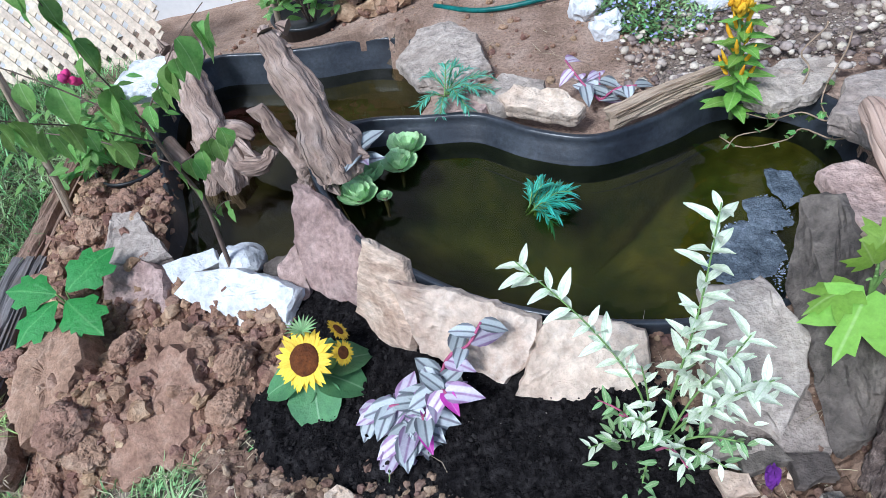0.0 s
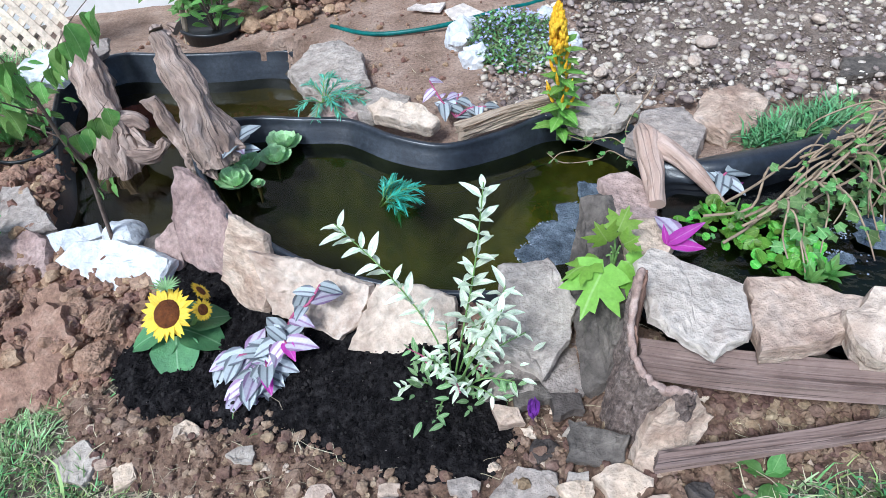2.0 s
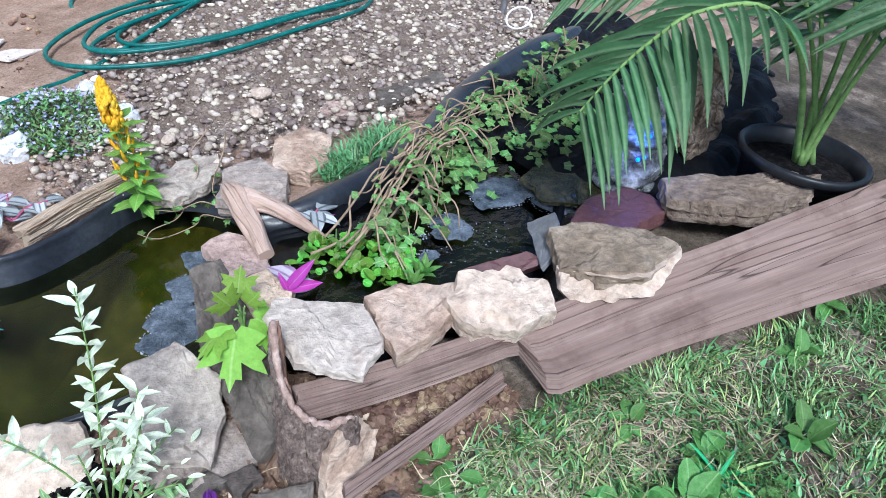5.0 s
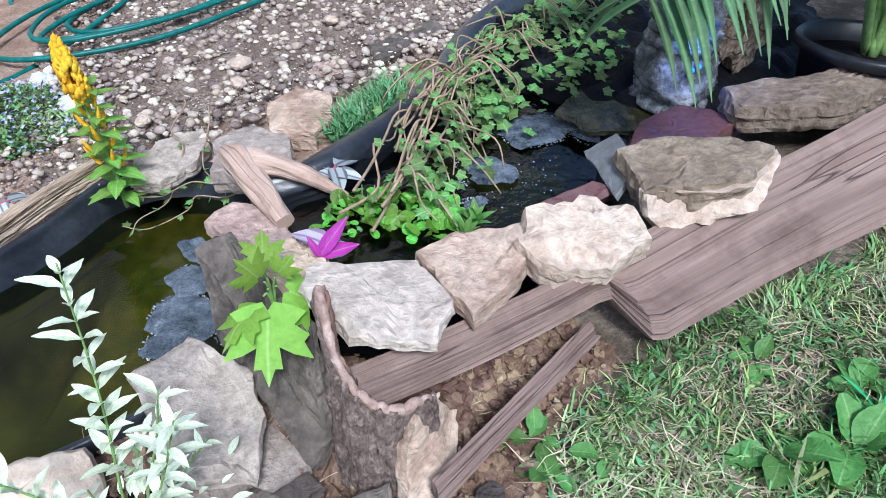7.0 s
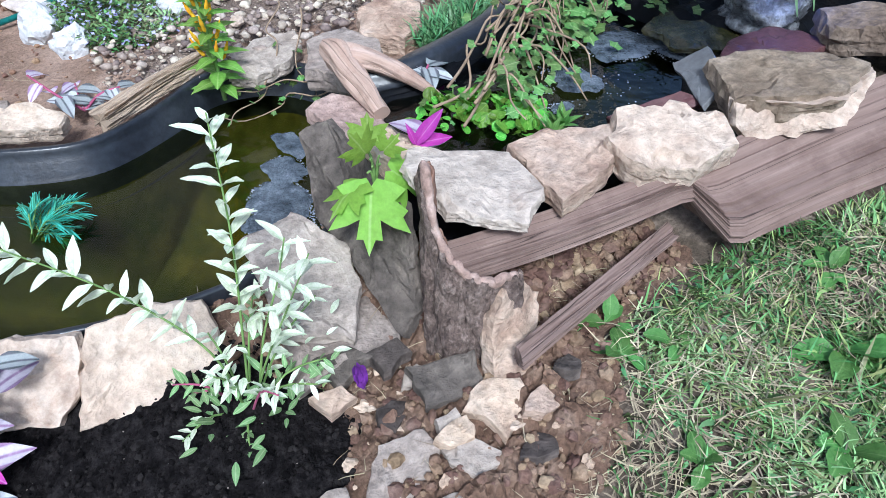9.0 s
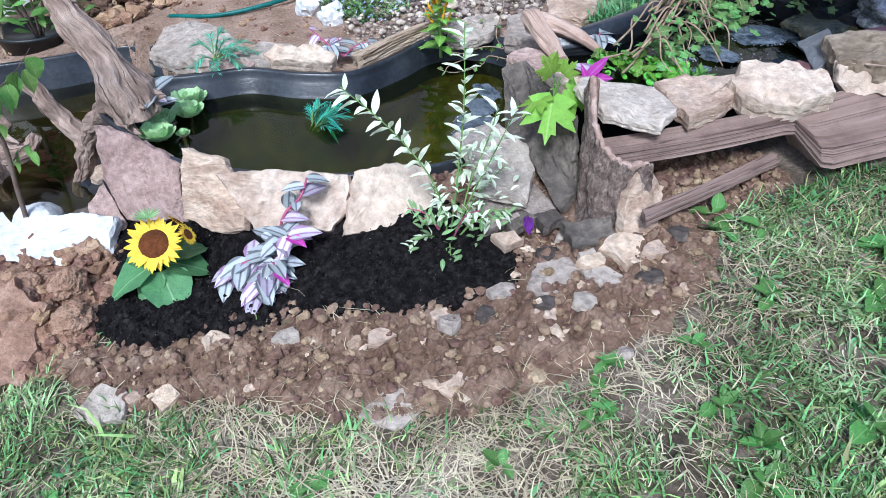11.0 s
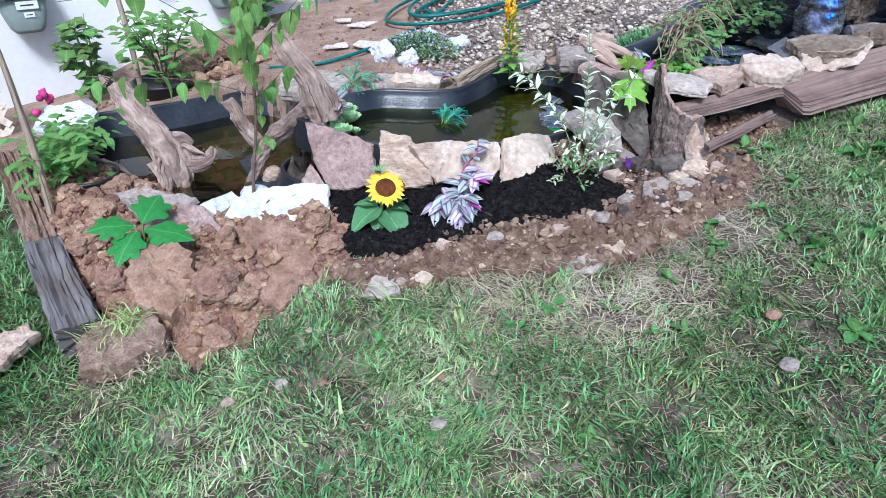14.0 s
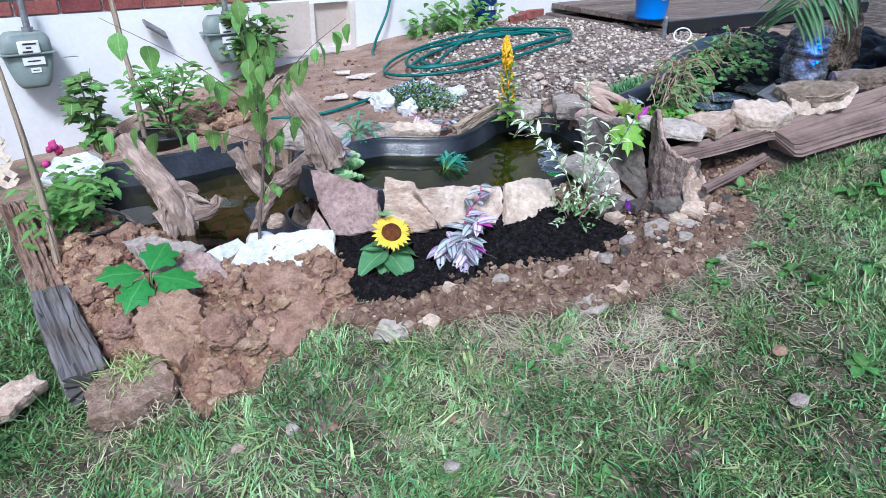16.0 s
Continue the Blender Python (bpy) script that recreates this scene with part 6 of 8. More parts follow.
slab("clay_lump", [(-0.725, 0.660, -0.105), (-0.660, 0.735, -0.078), (-0.585, 0.715, -0.072), (-0.540, 0.640, -0.095), (-0.590, 0.535, -0.160), (-0.690, 0.500, -0.185), (-0.745, 0.560, -0.155)], 0.07, CLAY_BIG,
     "broad spade-cut clay clod with a smooth flat face", "clay lump", CLODS, seed=140, rough=0.0055, edge=0.008)
slab("clay_lump", [(-0.975, 0.770, -0.128), (-0.930, 0.830, -0.108), (-0.865, 0.820, -0.098), (-0.820, 0.735, -0.103), (-0.840, 0.640, -0.145), (-0.915, 0.600, -0.178), (-0.970, 0.660, -0.165)], 0.08, CLAY_BIG,
     "thick rounded clay clod with a flattened top", "clay lump", CLODS, seed=141, rough=0.0055, edge=0.008)
slab("clay_lump", [(-0.70, 0.785, -0.102), (-0.64, 0.800, -0.090), (-0.585, 0.765, -0.090), (-0.61, 0.715, -0.108), (-0.68, 0.725, -0.115)], 0.05, CLAY_BIG,
     "cut clay clod wedged below the white stone", "clay lump", CLODS, seed=142, rough=0.0055, edge=0.008)
slab("sod", [(-1.110, 0.625, -0.192), (-1.060, 0.678, -0.182), (-0.960, 0.650, -0.176), (-0.935, 0.580, -0.182), (-0.955, 0.535, -0.202), (-1.045, 0.515, -0.208), (-1.118, 0.555, -0.205)], 0.06, SOD,
     "upturned brown sod with grass roots by the timber", "sod", seed=143, rough=0.006, edge=0.006)
for k, (x, y, a, b, c) in enumerate(LUMPS):
    rock("clay_lump", (x, y, mound_z(x, y) + c * 0.10), (a * 0.72, b * 0.72, c * 0.8), CLAY_BIG, "cracked lump of dug clay in the heap", "clay lump", "clay lumps in the heap", seed=100 + k, turn=37 * k, disp=0.36, sub=5)
for k, (x, y, s) in enumerate(((-0.768, 0.303, 0.035), (-0.735, 0.275, 0.02), (-0.66, 0.405, 0.018), (-0.57, 0.0, 0.035), (-0.70, 0.25, 0.022), (-0.88, 0.33, 0.03), (0.03, -0.32, 0.045), (-0.5, 0.1, 0.03), (-0.42, 0.40, 0.03), (0.3, 0.06, 0.03), (0.12, -0.22, 0.04))):
    rock("small_stone", (x, y, float(ground_z(x, y)) + s * 0.3), (s, s * 0.8, s * 0.6), (STONE_GREY, CLAY_BIG, STONE_TAN)[k % 3], "small stone lying in the lawn", "stone", "small stones in the lawn", seed=120 + k, sub=2)

# ---------------------------------------------------------------- lawn


def blades(name, n, seed, box_, height, width, material, label, density, lean=(0.3, 1.1), curl=0.5, comb=0.0, lift=0.0):
    """Grass blades of three bent pieces each."""
    rs = np.random.RandomState(seed)
    x, y = rs.uniform(box_[0], box_[1], n * 3), rs.uniform(box_[2], box_[3], n * 3)
    keep = rs.uniform(0, 1, n * 3) < density(x, y)
    x, y = x[keep][:n], y[keep][:n]
    n = len(x)
    z = ground_z(x, y) - 0.003 + lift
    h = rs.uniform(*height, n) * (0.75 + 0.5 * rs.uniform(0, 1, n))
    a, le = rs.uniform(0, 6.283, n), rs.uniform(*lean, n)
    if comb:
        a = np.where(rs.uniform(0, 1, n) < comb, 5.0 * wave_sum(x, y, 7, 61) + 3.5 * wave_sum(x, y, 22, 62) + rs.normal(0, 0.45, n), a)
    w = rs.uniform(*width, n)
    bend = curl * rs.uniform(0.0, 2.2, n)
    pts = []
    cx, cy, cz = x.copy(), y.copy(), z.copy()
    for k in range(4):
        dx, dy = np.cos(a), np.sin(a)
        px, py = -dy, dx
        a = a + rs.normal(0, 0.35, n)
        ww = w * (1, 0.85, 0.55, 0.06)[k]
        pts.append(np.stack([cx - px * ww, cy - py * ww, cz], -1))
        pts.append(np.stack([cx + px * ww, cy + py * ww, cz], -1))
        t = le + bend * k
        cx, cy, cz = cx + dx * np.sin(t) * h / 3, cy + dy * np.sin(t) * h / 3, cz + np.cos(t) * h / 3
    v = np.stack(pts, 1).reshape(-1, 3)
    v[:, 2] = np.maximum(v[:, 2], np.repeat(z, 8) + 0.002)
    b = np.arange(n)[:, None] * 8
    f = np.concatenate([b + np.array([[0, 1, 3, 2]]), b + np.array([[2, 3, 5, 4]]), b + np.array([[4, 5, 7, 6]])])
    return tagged(new(name, arrays_mesh(name, v, f, material)), label, "grass", kind="stuff")


BARE = [MOUND, BED, RUBBLE, MAIN, LEFT, UPPER]
WORN_A = [(-0.33, 0.36), (-0.16, 0.26), (-0.19, 0.14), (-0.34, 0.16), (-0.40, 0.26)]
WORN_B = [(-0.12, 0.10), (0.08, 0.02), (0.16, 0.05), (0.14, -0.06), (0.0, -0.12), (-0.18, -0.08), (-0.22, 0.02)]


def lawn_cover(x, y):
    """Share of the ground that is grown over: full below the beds and past the timbers, thin along their edges."""
    d = np.full(x.shape, 1.0)
    for q in BARE:
        d = np.minimum(d, -inside(q, x, y))
    front = np.where(x > 0.45, 0.30 - 0.16 * (x - 0.45), np.where(x < -1.06, 1.9, 0.62))
    beam = np.where(x > 0.72, y < 0.20 - 0.345 * (x - 0.84), True)
    c = smooth(-0.02, 0.075, d) * (y < front) * beam
    thin = (0.5 + 0.5 * smooth(-0.25, 0.35, wave_sum(x, y, 9, 44) + 0.25)) * (0.55 + 0.45 * smooth(-0.28, 0.05, wave_sum(x, y, 26, 45)))
    dry = np.exp(-(((x - 0.15) / 0.50) ** 2 + ((y - 0.06) / 0.15) ** 2)) + 0.7 * smooth(0.02, 0.2, wave_sum(x, y, 6, 91)) + 0.8 * np.exp(-(((x - 0.95) / 0.16) ** 2 + ((y - 0.06) / 0.07) ** 2))
    worn = np.maximum(smooth(-0.06, 0.05, inside(WORN_A, x, y) + 0.07 * wave_sum(x, y, 30, 5)), smooth(-0.06, 0.05, inside(WORN_B, x, y) + 0.07 * wave_sum(x, y, 30, 6)))
    return np.clip(c * thin * (1 - 0.5 * np.clip(dry, 0, 1.2)) * (1 - 0.88 * worn), 0, 1)


def near(x, y):
    return (y > -0.34 * x - 0.62) & (x + y > -1.2)


def clumps(x, y):
    """Tufted growth: thick clumps with thin gaps between."""
    return 0.42 + 0.58 * smooth(-0.12, 0.16, wave_sum(x, y, 34, 81) + 0.6 * wave_sum(x, y, 85, 82))


blades("lawn_grass", 118000, 11, (-1.75, 1.5, -0.75, 1.2), (0.016, 0.050), (0.0010, 0.0026), GRASS, "short uneven green lawn grass", lambda x, y: lawn_cover(x, y) * near(x, y) * clumps(x, y), lean=(0.25, 1.3), curl=0.4, comb=0.5)
blades("lawn_grass", 42000, 36, (-1.75, 1.5, -0.75, 1.2), (0.014, 0.044), (0.0008, 0.0019), GRASS_LIME, "lighter yellow-green tufts in the lawn", lambda x, y: lawn_cover(x, y) * near(x, y) * clumps(y + 3, x) * smooth(-0.15, 0.2, wave_sum(x, y, 8, 84)), lean=(0.3, 1.35), curl=0.35, comb=0.6)
blades("lawn_grass", 6000, 31, (-1.75, 1.5, -0.75, 1.2), (0.02, 0.055), (0.0008, 0.0018), GRASS_PALE, "pale yellow-green grass blades lying flat", lambda x, y: lawn_cover(x, y) * near(x, y), lean=(0.7, 1.45), curl=0.18, comb=0.45)
blades("lawn_grass", 900, 34, (-1.75, 1.5, -0.75, 0.6), (0.04, 0.085), (0.0022, 0.0045), GRASS_LIME, "broad grass blades standing out of the lawn", lambda x, y: lawn_cover(x, y) * near(x, y) * smooth(0.0, 0.25, wave_sum(x, y, 10, 77)), lean=(0.6, 1.3), curl=0.25, comb=0.8)
blades("clover", 15000, 32, (-1.75, 1.5, -0.75, 1.2), (0.012, 0.028), (0.0032, 0.007), CLOVER, "clover and small broad weeds in the lawn", lambda x, y: lawn_cover(x, y) * near(x, y) * np.maximum(smooth(-0.05, 0.2, wave_sum(x, y, 12, 71)), smooth(0.2, 0.6, x + 0.3 * y)), lean=(0.7, 1.5), curl=0.2)
blades("lawn_grass", 42000, 35, (-4.5, 4.5, -4.0, 0.6), (0.04, 0.09), (0.003, 0.006), GRASS, "lawn grass farther from the ponds", lambda x, y: (1 - near(x, y) * (x > -1.75) * (x < 1.5)) * (y < np.where(x > 0.7, 0.16 - 0.345 * (x - 0.84), 0.6)) * 0.95, comb=0.3)
blades("lawn_grass", 9000, 12, (1.4, 3.4, -0.8, 0.1), (0.03, 0.06), (0.0015, 0.003), GRASS, "green lawn grass beyond the beam", lambda x, y: lawn_cover(x, y))
blades("lawn_grass", 30000, 13, (-2.7, -1.13, 0.6, 2.2), (0.03, 0.085), (0.0012, 0.003), GRASS, "long green grass beside the grey timber", lambda x, y: (x < -1.14 - 0.05 * (y > 1.2)) * 0.95 * (inside(LEFT, x, y) < 0), lean=(0.3, 1.3), curl=0.4)
blades("dry_grass", 30000, 14, (-1.6, 1.5, -0.6, 0.65), (0.02, 0.075), (0.0007, 0.0015), STRAW, "dry straw and clippings lying in the lawn",
       lambda x, y: np.clip(smooth(-0.06, 0.05, np.minimum(-inside(MOUND, x, y), -inside(BED, x, y))) * near(x, y) * (np.where(x > 0.7, y < 0.18 - 0.345 * (x - 0.84), y < 0.6))
                            * (0.22 + 0.8 * np.maximum(smooth(-0.08, 0.03, inside(WORN_A, x, y)), smooth(-0.08, 0.03, inside(WORN_B, x, y))) + 0.6 * np.exp(-(((x - 0.15) / 0.5) ** 2 + ((y - 0.1) / 0.16) ** 2)) + 0.6 * np.exp(-(((x - 0.85) / 0.3) ** 2 + ((y - 0.06) / 0.1) ** 2))), 0, 1), lean=(0.95, 1.5), curl=0.25, comb=0.3)
blades("dry_grass", 700, 33, (-1.1, -0.4, 0.5, 0.8), (0.03, 0.07), (0.0007, 0.0013), STRAW, "dry straw stuck in the clay", lambda x, y: 0.8 * (np.abs(y - 0.57 - 0.06 * np.sin(9 * x)) < 0.05), lean=(1.0, 1.5), curl=0.1)
blades("dry_grass", 500, 15, (0.0, 0.32, 1.42, 1.72), (0.05, 0.11), (0.0008, 0.0014), STRAW, "dry straw on the bare yard", lambda x, y: 0.6 * (np.hypot(x - 0.14, y - 1.56) < 0.15), lean=(1.3, 1.55), curl=0.05)
blades("tufts", 1900, 19, (0.74, 1.25, 0.86, 1.2), (0.035, 0.075), (0.0015, 0.004), CLOVER, "grass tuft growing beside the liner", lambda x, y: (np.hypot((x - 0.97) / 2.6, y - 0.995 - 0.42 * (x - 0.97)) < 0.055) * 0.9, curl=0.3, lift=0.04)
blades("tufts", 260, 20, (-1.12, -0.94, 0.56, 0.70), (0.03, 0.07), (0.001, 0.0024), GRASS_LIME, "grass on an upturned sod", lambda x, y: (np.hypot((x + 1.03) / 1.3, y - 0.63) < 0.045) * 0.9, lift=0.075)
blades("dry_grass", 260, 37, (-1.12, -0.94, 0.47, 0.68), (0.02, 0.05), (0.0007, 0.0014), STRAW, "dead roots and straw on the sod", lambda x, y: 0.9 + 0 * x, lean=(0.6, 1.5), lift=0.048)

# ---------------------------------------------------------------- leaves that plants share
OVATE = leaf_mesh("leaf", [0.10, 0.30, 0.37, 0.36, 0.29, 0.16, 0.01], SAP_LEAF, fold=0.3, droop=0.35, wave=0.02)
WEED_M = leaf_mesh("leaf", [0.05, 0.17, 0.28, 0.33, 0.32, 0.24, 0.08], WEED, fold=0.3, droop=0.35, wave=0.035)
LANCE_W = leaf_mesh("leaf", [0.03, 0.11, 0.165, 0.17, 0.145, 0.09, 0.015], WILLOW_LEAF, fold=0.35, droop=0.3, wave=0.02)
LANCE_G = leaf_mesh("leaf", [0.03, 0.12, 0.16, 0.16, 0.13, 0.08, 0.01], WILLOW_GREEN, droop=0.15)
ZEBRA_M = leaf_mesh("leaf", [0.10, 0.25, 0.30, 0.29, 0.23, 0.13, 0.01], ZEBRA_LEAF, fold=0.35, droop=0.3)
ZEBRA_L = leaf_mesh("leaf", [0.10, 0.25, 0.30, 0.28, 0.22, 0.12, 0.01], ZEBRA_LILAC, fold=0.3, droop=0.35)
ZEBRA_P = leaf_mesh("leaf", [0.08, 0.20, 0.23, 0.22, 0.17, 0.10, 0.01], ZEBRA_BACK, fold=0.35, droop=0.2)
HEART = leaf_mesh("leaf", [0.16, 0.40, 0.46, 0.42, 0.32, 0.18, 0.01], SUN_LEAF, fold=0.25, droop=0.3, wave=0.02)
PETAL_M = leaf_mesh("petal", [0.10, 0.19, 0.22, 0.20, 0.15, 0.08, 0.01], PETAL, droop=0.12, rows=5)
CELO_M = leaf_mesh("leaf", [0.03, 0.16, 0.23, 0.22, 0.17, 0.09, 0.01], CELOSIA_LEAF, droop=0.3, rows=5)
SHRUB_M = leaf_mesh("leaf", [0.03, 0.16, 0.23, 0.22, 0.17, 0.09, 0.01], SHRUB_LEAF, droop=0.25, rows=5)
ROUND_M = leaf_mesh("leaf", [0.25, 0.42, 0.50, 0.51, 0.46, 0.34, 0.12], ROUND_LEAF, fold=0.3, droop=-0.05)
LETT_M = leaf_mesh("leaf", [0.16, 0.26, 0.38, 0.46, 0.50, 0.44, 0.22], LETTUCE, fold=0.15, droop=-0.3, wave=0.02)
NEEDLE_T = leaf_mesh("leaf", [0.02, 0.045, 0.05, 0.045, 0.01], FERN_TEAL, droop=0.2, rows=5)
FROND_G = leaf_mesh("leaf", [0.02, 0.055, 0.065, 0.05, 0.01], FERN_GREEN, droop=0.2, rows=5)
FROND_V = leaf_mesh("leaf", [0.02, 0.055, 0.065, 0.05, 0.01], FERN_VIVID, droop=0.2, rows=5)
PALM_M = leaf_mesh("leaflet", [0.025, 0.05, 0.06, 0.055, 0.04, 0.02, 0.003], PALM, fold=0.5, droop=0.28)
IVY_M = lobed_mesh("leaf", [(0, 0.62), (25, 0.36), (62, 0.55), (95, 0.36), (135, 0.42), (180, 0.26), (225, 0.42), (265, 0.36), (298, 0.55), (335, 0.36)], IVY)
MAPLE_M = lobed_mesh("leaf", [(0, 0.66), (8, 0.48), (17, 0.50), (24, 0.28), (38, 0.42), (50, 0.60), (60, 0.42), (72, 0.44), (84, 0.27), (105, 0.40), (125, 0.30), (165, 0.22), (180, 0.12),
                              (195, 0.22), (235, 0.30), (255, 0.40), (276, 0.27), (288, 0.44), (300, 0.42), (310, 0.60), (322, 0.42), (336, 0.28), (343, 0.50), (352, 0.48)], MAPLE_LEAF, cup=0.2)
OAK_M = lobed_mesh("leaf", [(0, 0.66), (14, 0.50), (24, 0.42), (34, 0.52), (48, 0.46), (60, 0.30), (78, 0.38), (100, 0.34), (120, 0.24), (150, 0.26), (172, 0.33), (180, 0.34),
                            (188, 0.33), (210, 0.26), (240, 0.24), (260, 0.34), (282, 0.38), (300, 0.30), (312, 0.46), (326, 0.52), (336, 0.42), (346, 0.50)], OAK_LEAF, cup=0.25)


def stems(parent, paths, material, radii, name="stem", seg=6, per=4):
    for pts in paths:
        bm = bmesh.new()
        tube(bm, pts, radii, seg=seg, per=per)
        part(name, bm, material, parent, smooth=True)


def leafy_path(parent, me, pts, count, size, spread=0.9, start=0.15, droop=-0.1, name="leaf", up=(0, 0, 1), jitter=0.4):
    """Leaves in turn on both sides of a stem."""
    line = spline(pts, 8)
    for k in range(count):
        s = start + (1 - start) * (k + 0.5) / count
        i = min(len(line) - 2, int(s * (len(line) - 1)))
        t = (line[i + 1] - line[i]).normalized()
        a = k * 2.4 + rnd(-jitter, jitter)
        o = t.orthogonal().normalized()
        side = (o * math.cos(a) + t.cross(o) * math.sin(a)).normalized()
        way = (side * spread + t * (1.0 - 0.55 * spread) + Vector((0, 0, droop))).normalized()
        shared(name, me, parent, leaf_at(line[i], way, Vector(up) + side * 0.3, size * rnd(0.75, 1.15)))


def local(at, pts):
    return [Vector(p) - Vector(at) for p in pts]


def sunflower():
    at = Vector((-0.335, 0.640, bed_z(-0.335, 0.64) - 0.004))
    t = thing("sunflower", at, "potted-out dwarf sunflower with a wide yellow bloom", "sunflower")
    def bloom(c, n, r, name):
        n = Vector(n).normalized()
        bm = bmesh.new()
        bmesh.ops.create_icosphere(bm, subdivisions=3, radius=1.0)
        q = n.to_track_quat("Z", "Y").to_matrix().to_4x4()
        for v in bm.verts:
            k = 1 + 0.05 * nz(v.co, 14)
            v.co = q @ Vector((v.co.x * r * 0.46 * k, v.co.y * r * 0.46 * k, v.co.z * r * 0.14)) + c
        disc = part(name, bm, SUN_DISC, t, "dark brown seed disc", True)
        u = n.orthogonal().normalized()
        w = n.cross(u)
        for ringn, (cnt, tilt, ln) in enumerate(((22, 0.06, 0.52), (20, 0.2, 0.46))):
            for k in range(cnt):
                a = 2 * math.pi * (k + 0.5 * ringn) / cnt + rnd(-0.08, 0.08)
                d = u * math.cos(a) + w * math.sin(a)
                shared("petal", PETAL_M, disc, leaf_at(c + d * r * 0.36 + n * 0.001 * ringn, d + n * (tilt + rnd(-0.12, 0.12)), n, r * ln * rnd(0.85, 1.1)))
    c = Vector((-0.332, 0.626, -0.004)) - at
    bloom(c, (-0.22, -0.58, 0.80), 0.061, "bloom")
    bloom(Vector((-0.272, 0.640, -0.010)) - at, (0.75, -0.3, 0.5), 0.026, "side_bloom")
    bloom(Vector((-0.285, 0.685, -0.006)) - at, (0.7, 0.3, 0.6), 0.026, "side_bloom")
    stems(t, [[(0, 0, 0), (0.0, 0.005, 0.05), c - Vector((0, -0.01, 0.012))], [(0, 0, 0), (0.03, 0.01, 0.05), Vector((-0.27, 0.66, -0.01)) - at]], STEM_GREEN, [0.006, 0.005, 0.004])
    for b, d, s in (((-0.01, 0, 0.05), (-1, -0.1, -0.25), 0.10), ((0, -0.01, 0.04), (0.15, -0.9, -0.30), 0.10), ((0.01, 0, 0.05), (1.0, -0.2, -0.2), 0.095), ((0.02, 0.01, 0.05), (0.9, 0.5, 0.0), 0.09),
                    ((0, 0.01, 0.05), (0.2, 1, 0.1), 0.075), ((-0.01, 0.01, 0.05), (-0.6, 0.8, 0.1), 0.07), ((-0.005, -0.005, 0.03), (-0.7, -0.7, -0.2), 0.065)):
        shared("leaf", HEART, t, leaf_at(b, d, (0, 0, 1), s))
    for k in range(16):
        a = k * 0.39
        shared("sepal", LANCE_G, t, leaf_at(c + Vector((0.0, 0.03, 0.035)), (math.cos(a), 0.3 + math.sin(a), 0.6), (0, 0, 1), 0.03, 0.5))


sunflower()


def zebra_plant(at, paths, label, counts, size=0.062, pink=0.25):
    t = thing("inch_plant", at, label, "plant", "striped trailing plants")
    loc = [local(at, p) for p in paths]
    stems(t, loc, STEM_PINK, [0.003, 0.0026, 0.002])
    for p, n in zip(loc, counts):
        line = spline(p, 8)
        for k in range(n):
            i = min(len(line) - 2, int((k + 0.7) / n * (len(line) - 1)))
            d = (line[i + 1] - line[i]).normalized()
            a = k * 2.6 + rnd(-0.3, 0.3)
            way = d * 0.45 + Vector((math.cos(a), math.sin(a), rnd(-0.35, 0.25)))
            shared("leaf", ZEBRA_P if random.random() < pink else ZEBRA_L if random.random() < 0.4 else ZEBRA_M, t, leaf_at(line[i], way, (0, -0.25, 1), size * rnd(0.75, 1.1)))
    return t


zebra_plant((-0.135, 0.575, bed_z(-0.135, 0.575)), [
    [(-0.135, 0.575, -0.10), (-0.10, 0.605, 0.0), (-0.062, 0.600, 0.042), (-0.04, 0.62, 0.07)],
    [(-0.135, 0.575, -0.10), (-0.115, 0.565, -0.02), (-0.10, 0.545, 0.0)],
    [(-0.135, 0.575, -0.10), (-0.14, 0.53, -0.04), (-0.145, 0.49, -0.085)],
    [(-0.135, 0.575, -0.10), (-0.18, 0.555, -0.04), (-0.225, 0.555, -0.065)],
    [(-0.135, 0.575, -0.10), (-0.16, 0.52, -0.05), (-0.185, 0.50, -0.075)]],
    "trailing inch plant with silver-striped purple leaves", (8, 18, 30, 22, 22), 0.055, 0.06)
zebra_plant((0.545, 0.58, 0.178), [[(0.545, 0.58, 0.178), (0.555, 0.582, 0.185), (0.57, 0.585, 0.195)]], "inch plant sprig with vivid magenta leaves", (2,), 0.075, 0.0)
MAG = bpy.data.objects["inch_plant.001"]
for d, s in (((0.75, 0.05, 0.62), 0.068), ((1.0, -0.25, 0.05), 0.064), ((-0.3, 0.2, 0.9), 0.035)):
    shared("leaf", ZEBRA_P, MAG, leaf_at((0.002, 0, 0.008), d, (-0.4, -0.6, 0.7), s, 0.7))
zebra_plant((0.69, 0.745, 0.18), [[(0.69, 0.745, 0.18), (0.695, 0.75, 0.19), (0.705, 0.755, 0.20)]], "pale striped sprig on the driftwood arch", (6,), 0.06, 0.12)
zebra_plant((0.235, 1.24, 0.03), [[(0.235, 1.24, 0.03), (0.20, 1.27, 0.06), (0.17, 1.33, 0.085)], [(0.235, 1.24, 0.03), (0.27, 1.25, 0.05), (0.31, 1.24, 0.06)], [(0.235, 1.24, 0.03), (0.24, 1.29, 0.05), (0.245, 1.32, 0.05)]],
            "striped trailing plant behind the cream stone", (6, 6, 5), 0.055, 0.0)
zebra_plant((-0.275, 1.06, 0.055), [[(-0.275, 1.06, 0.055), (-0.27, 1.055, 0.08), (-0.265, 1.05, 0.10)]], "pale striped sprig against the driftwood stump", (6,), 0.055, 0.1)


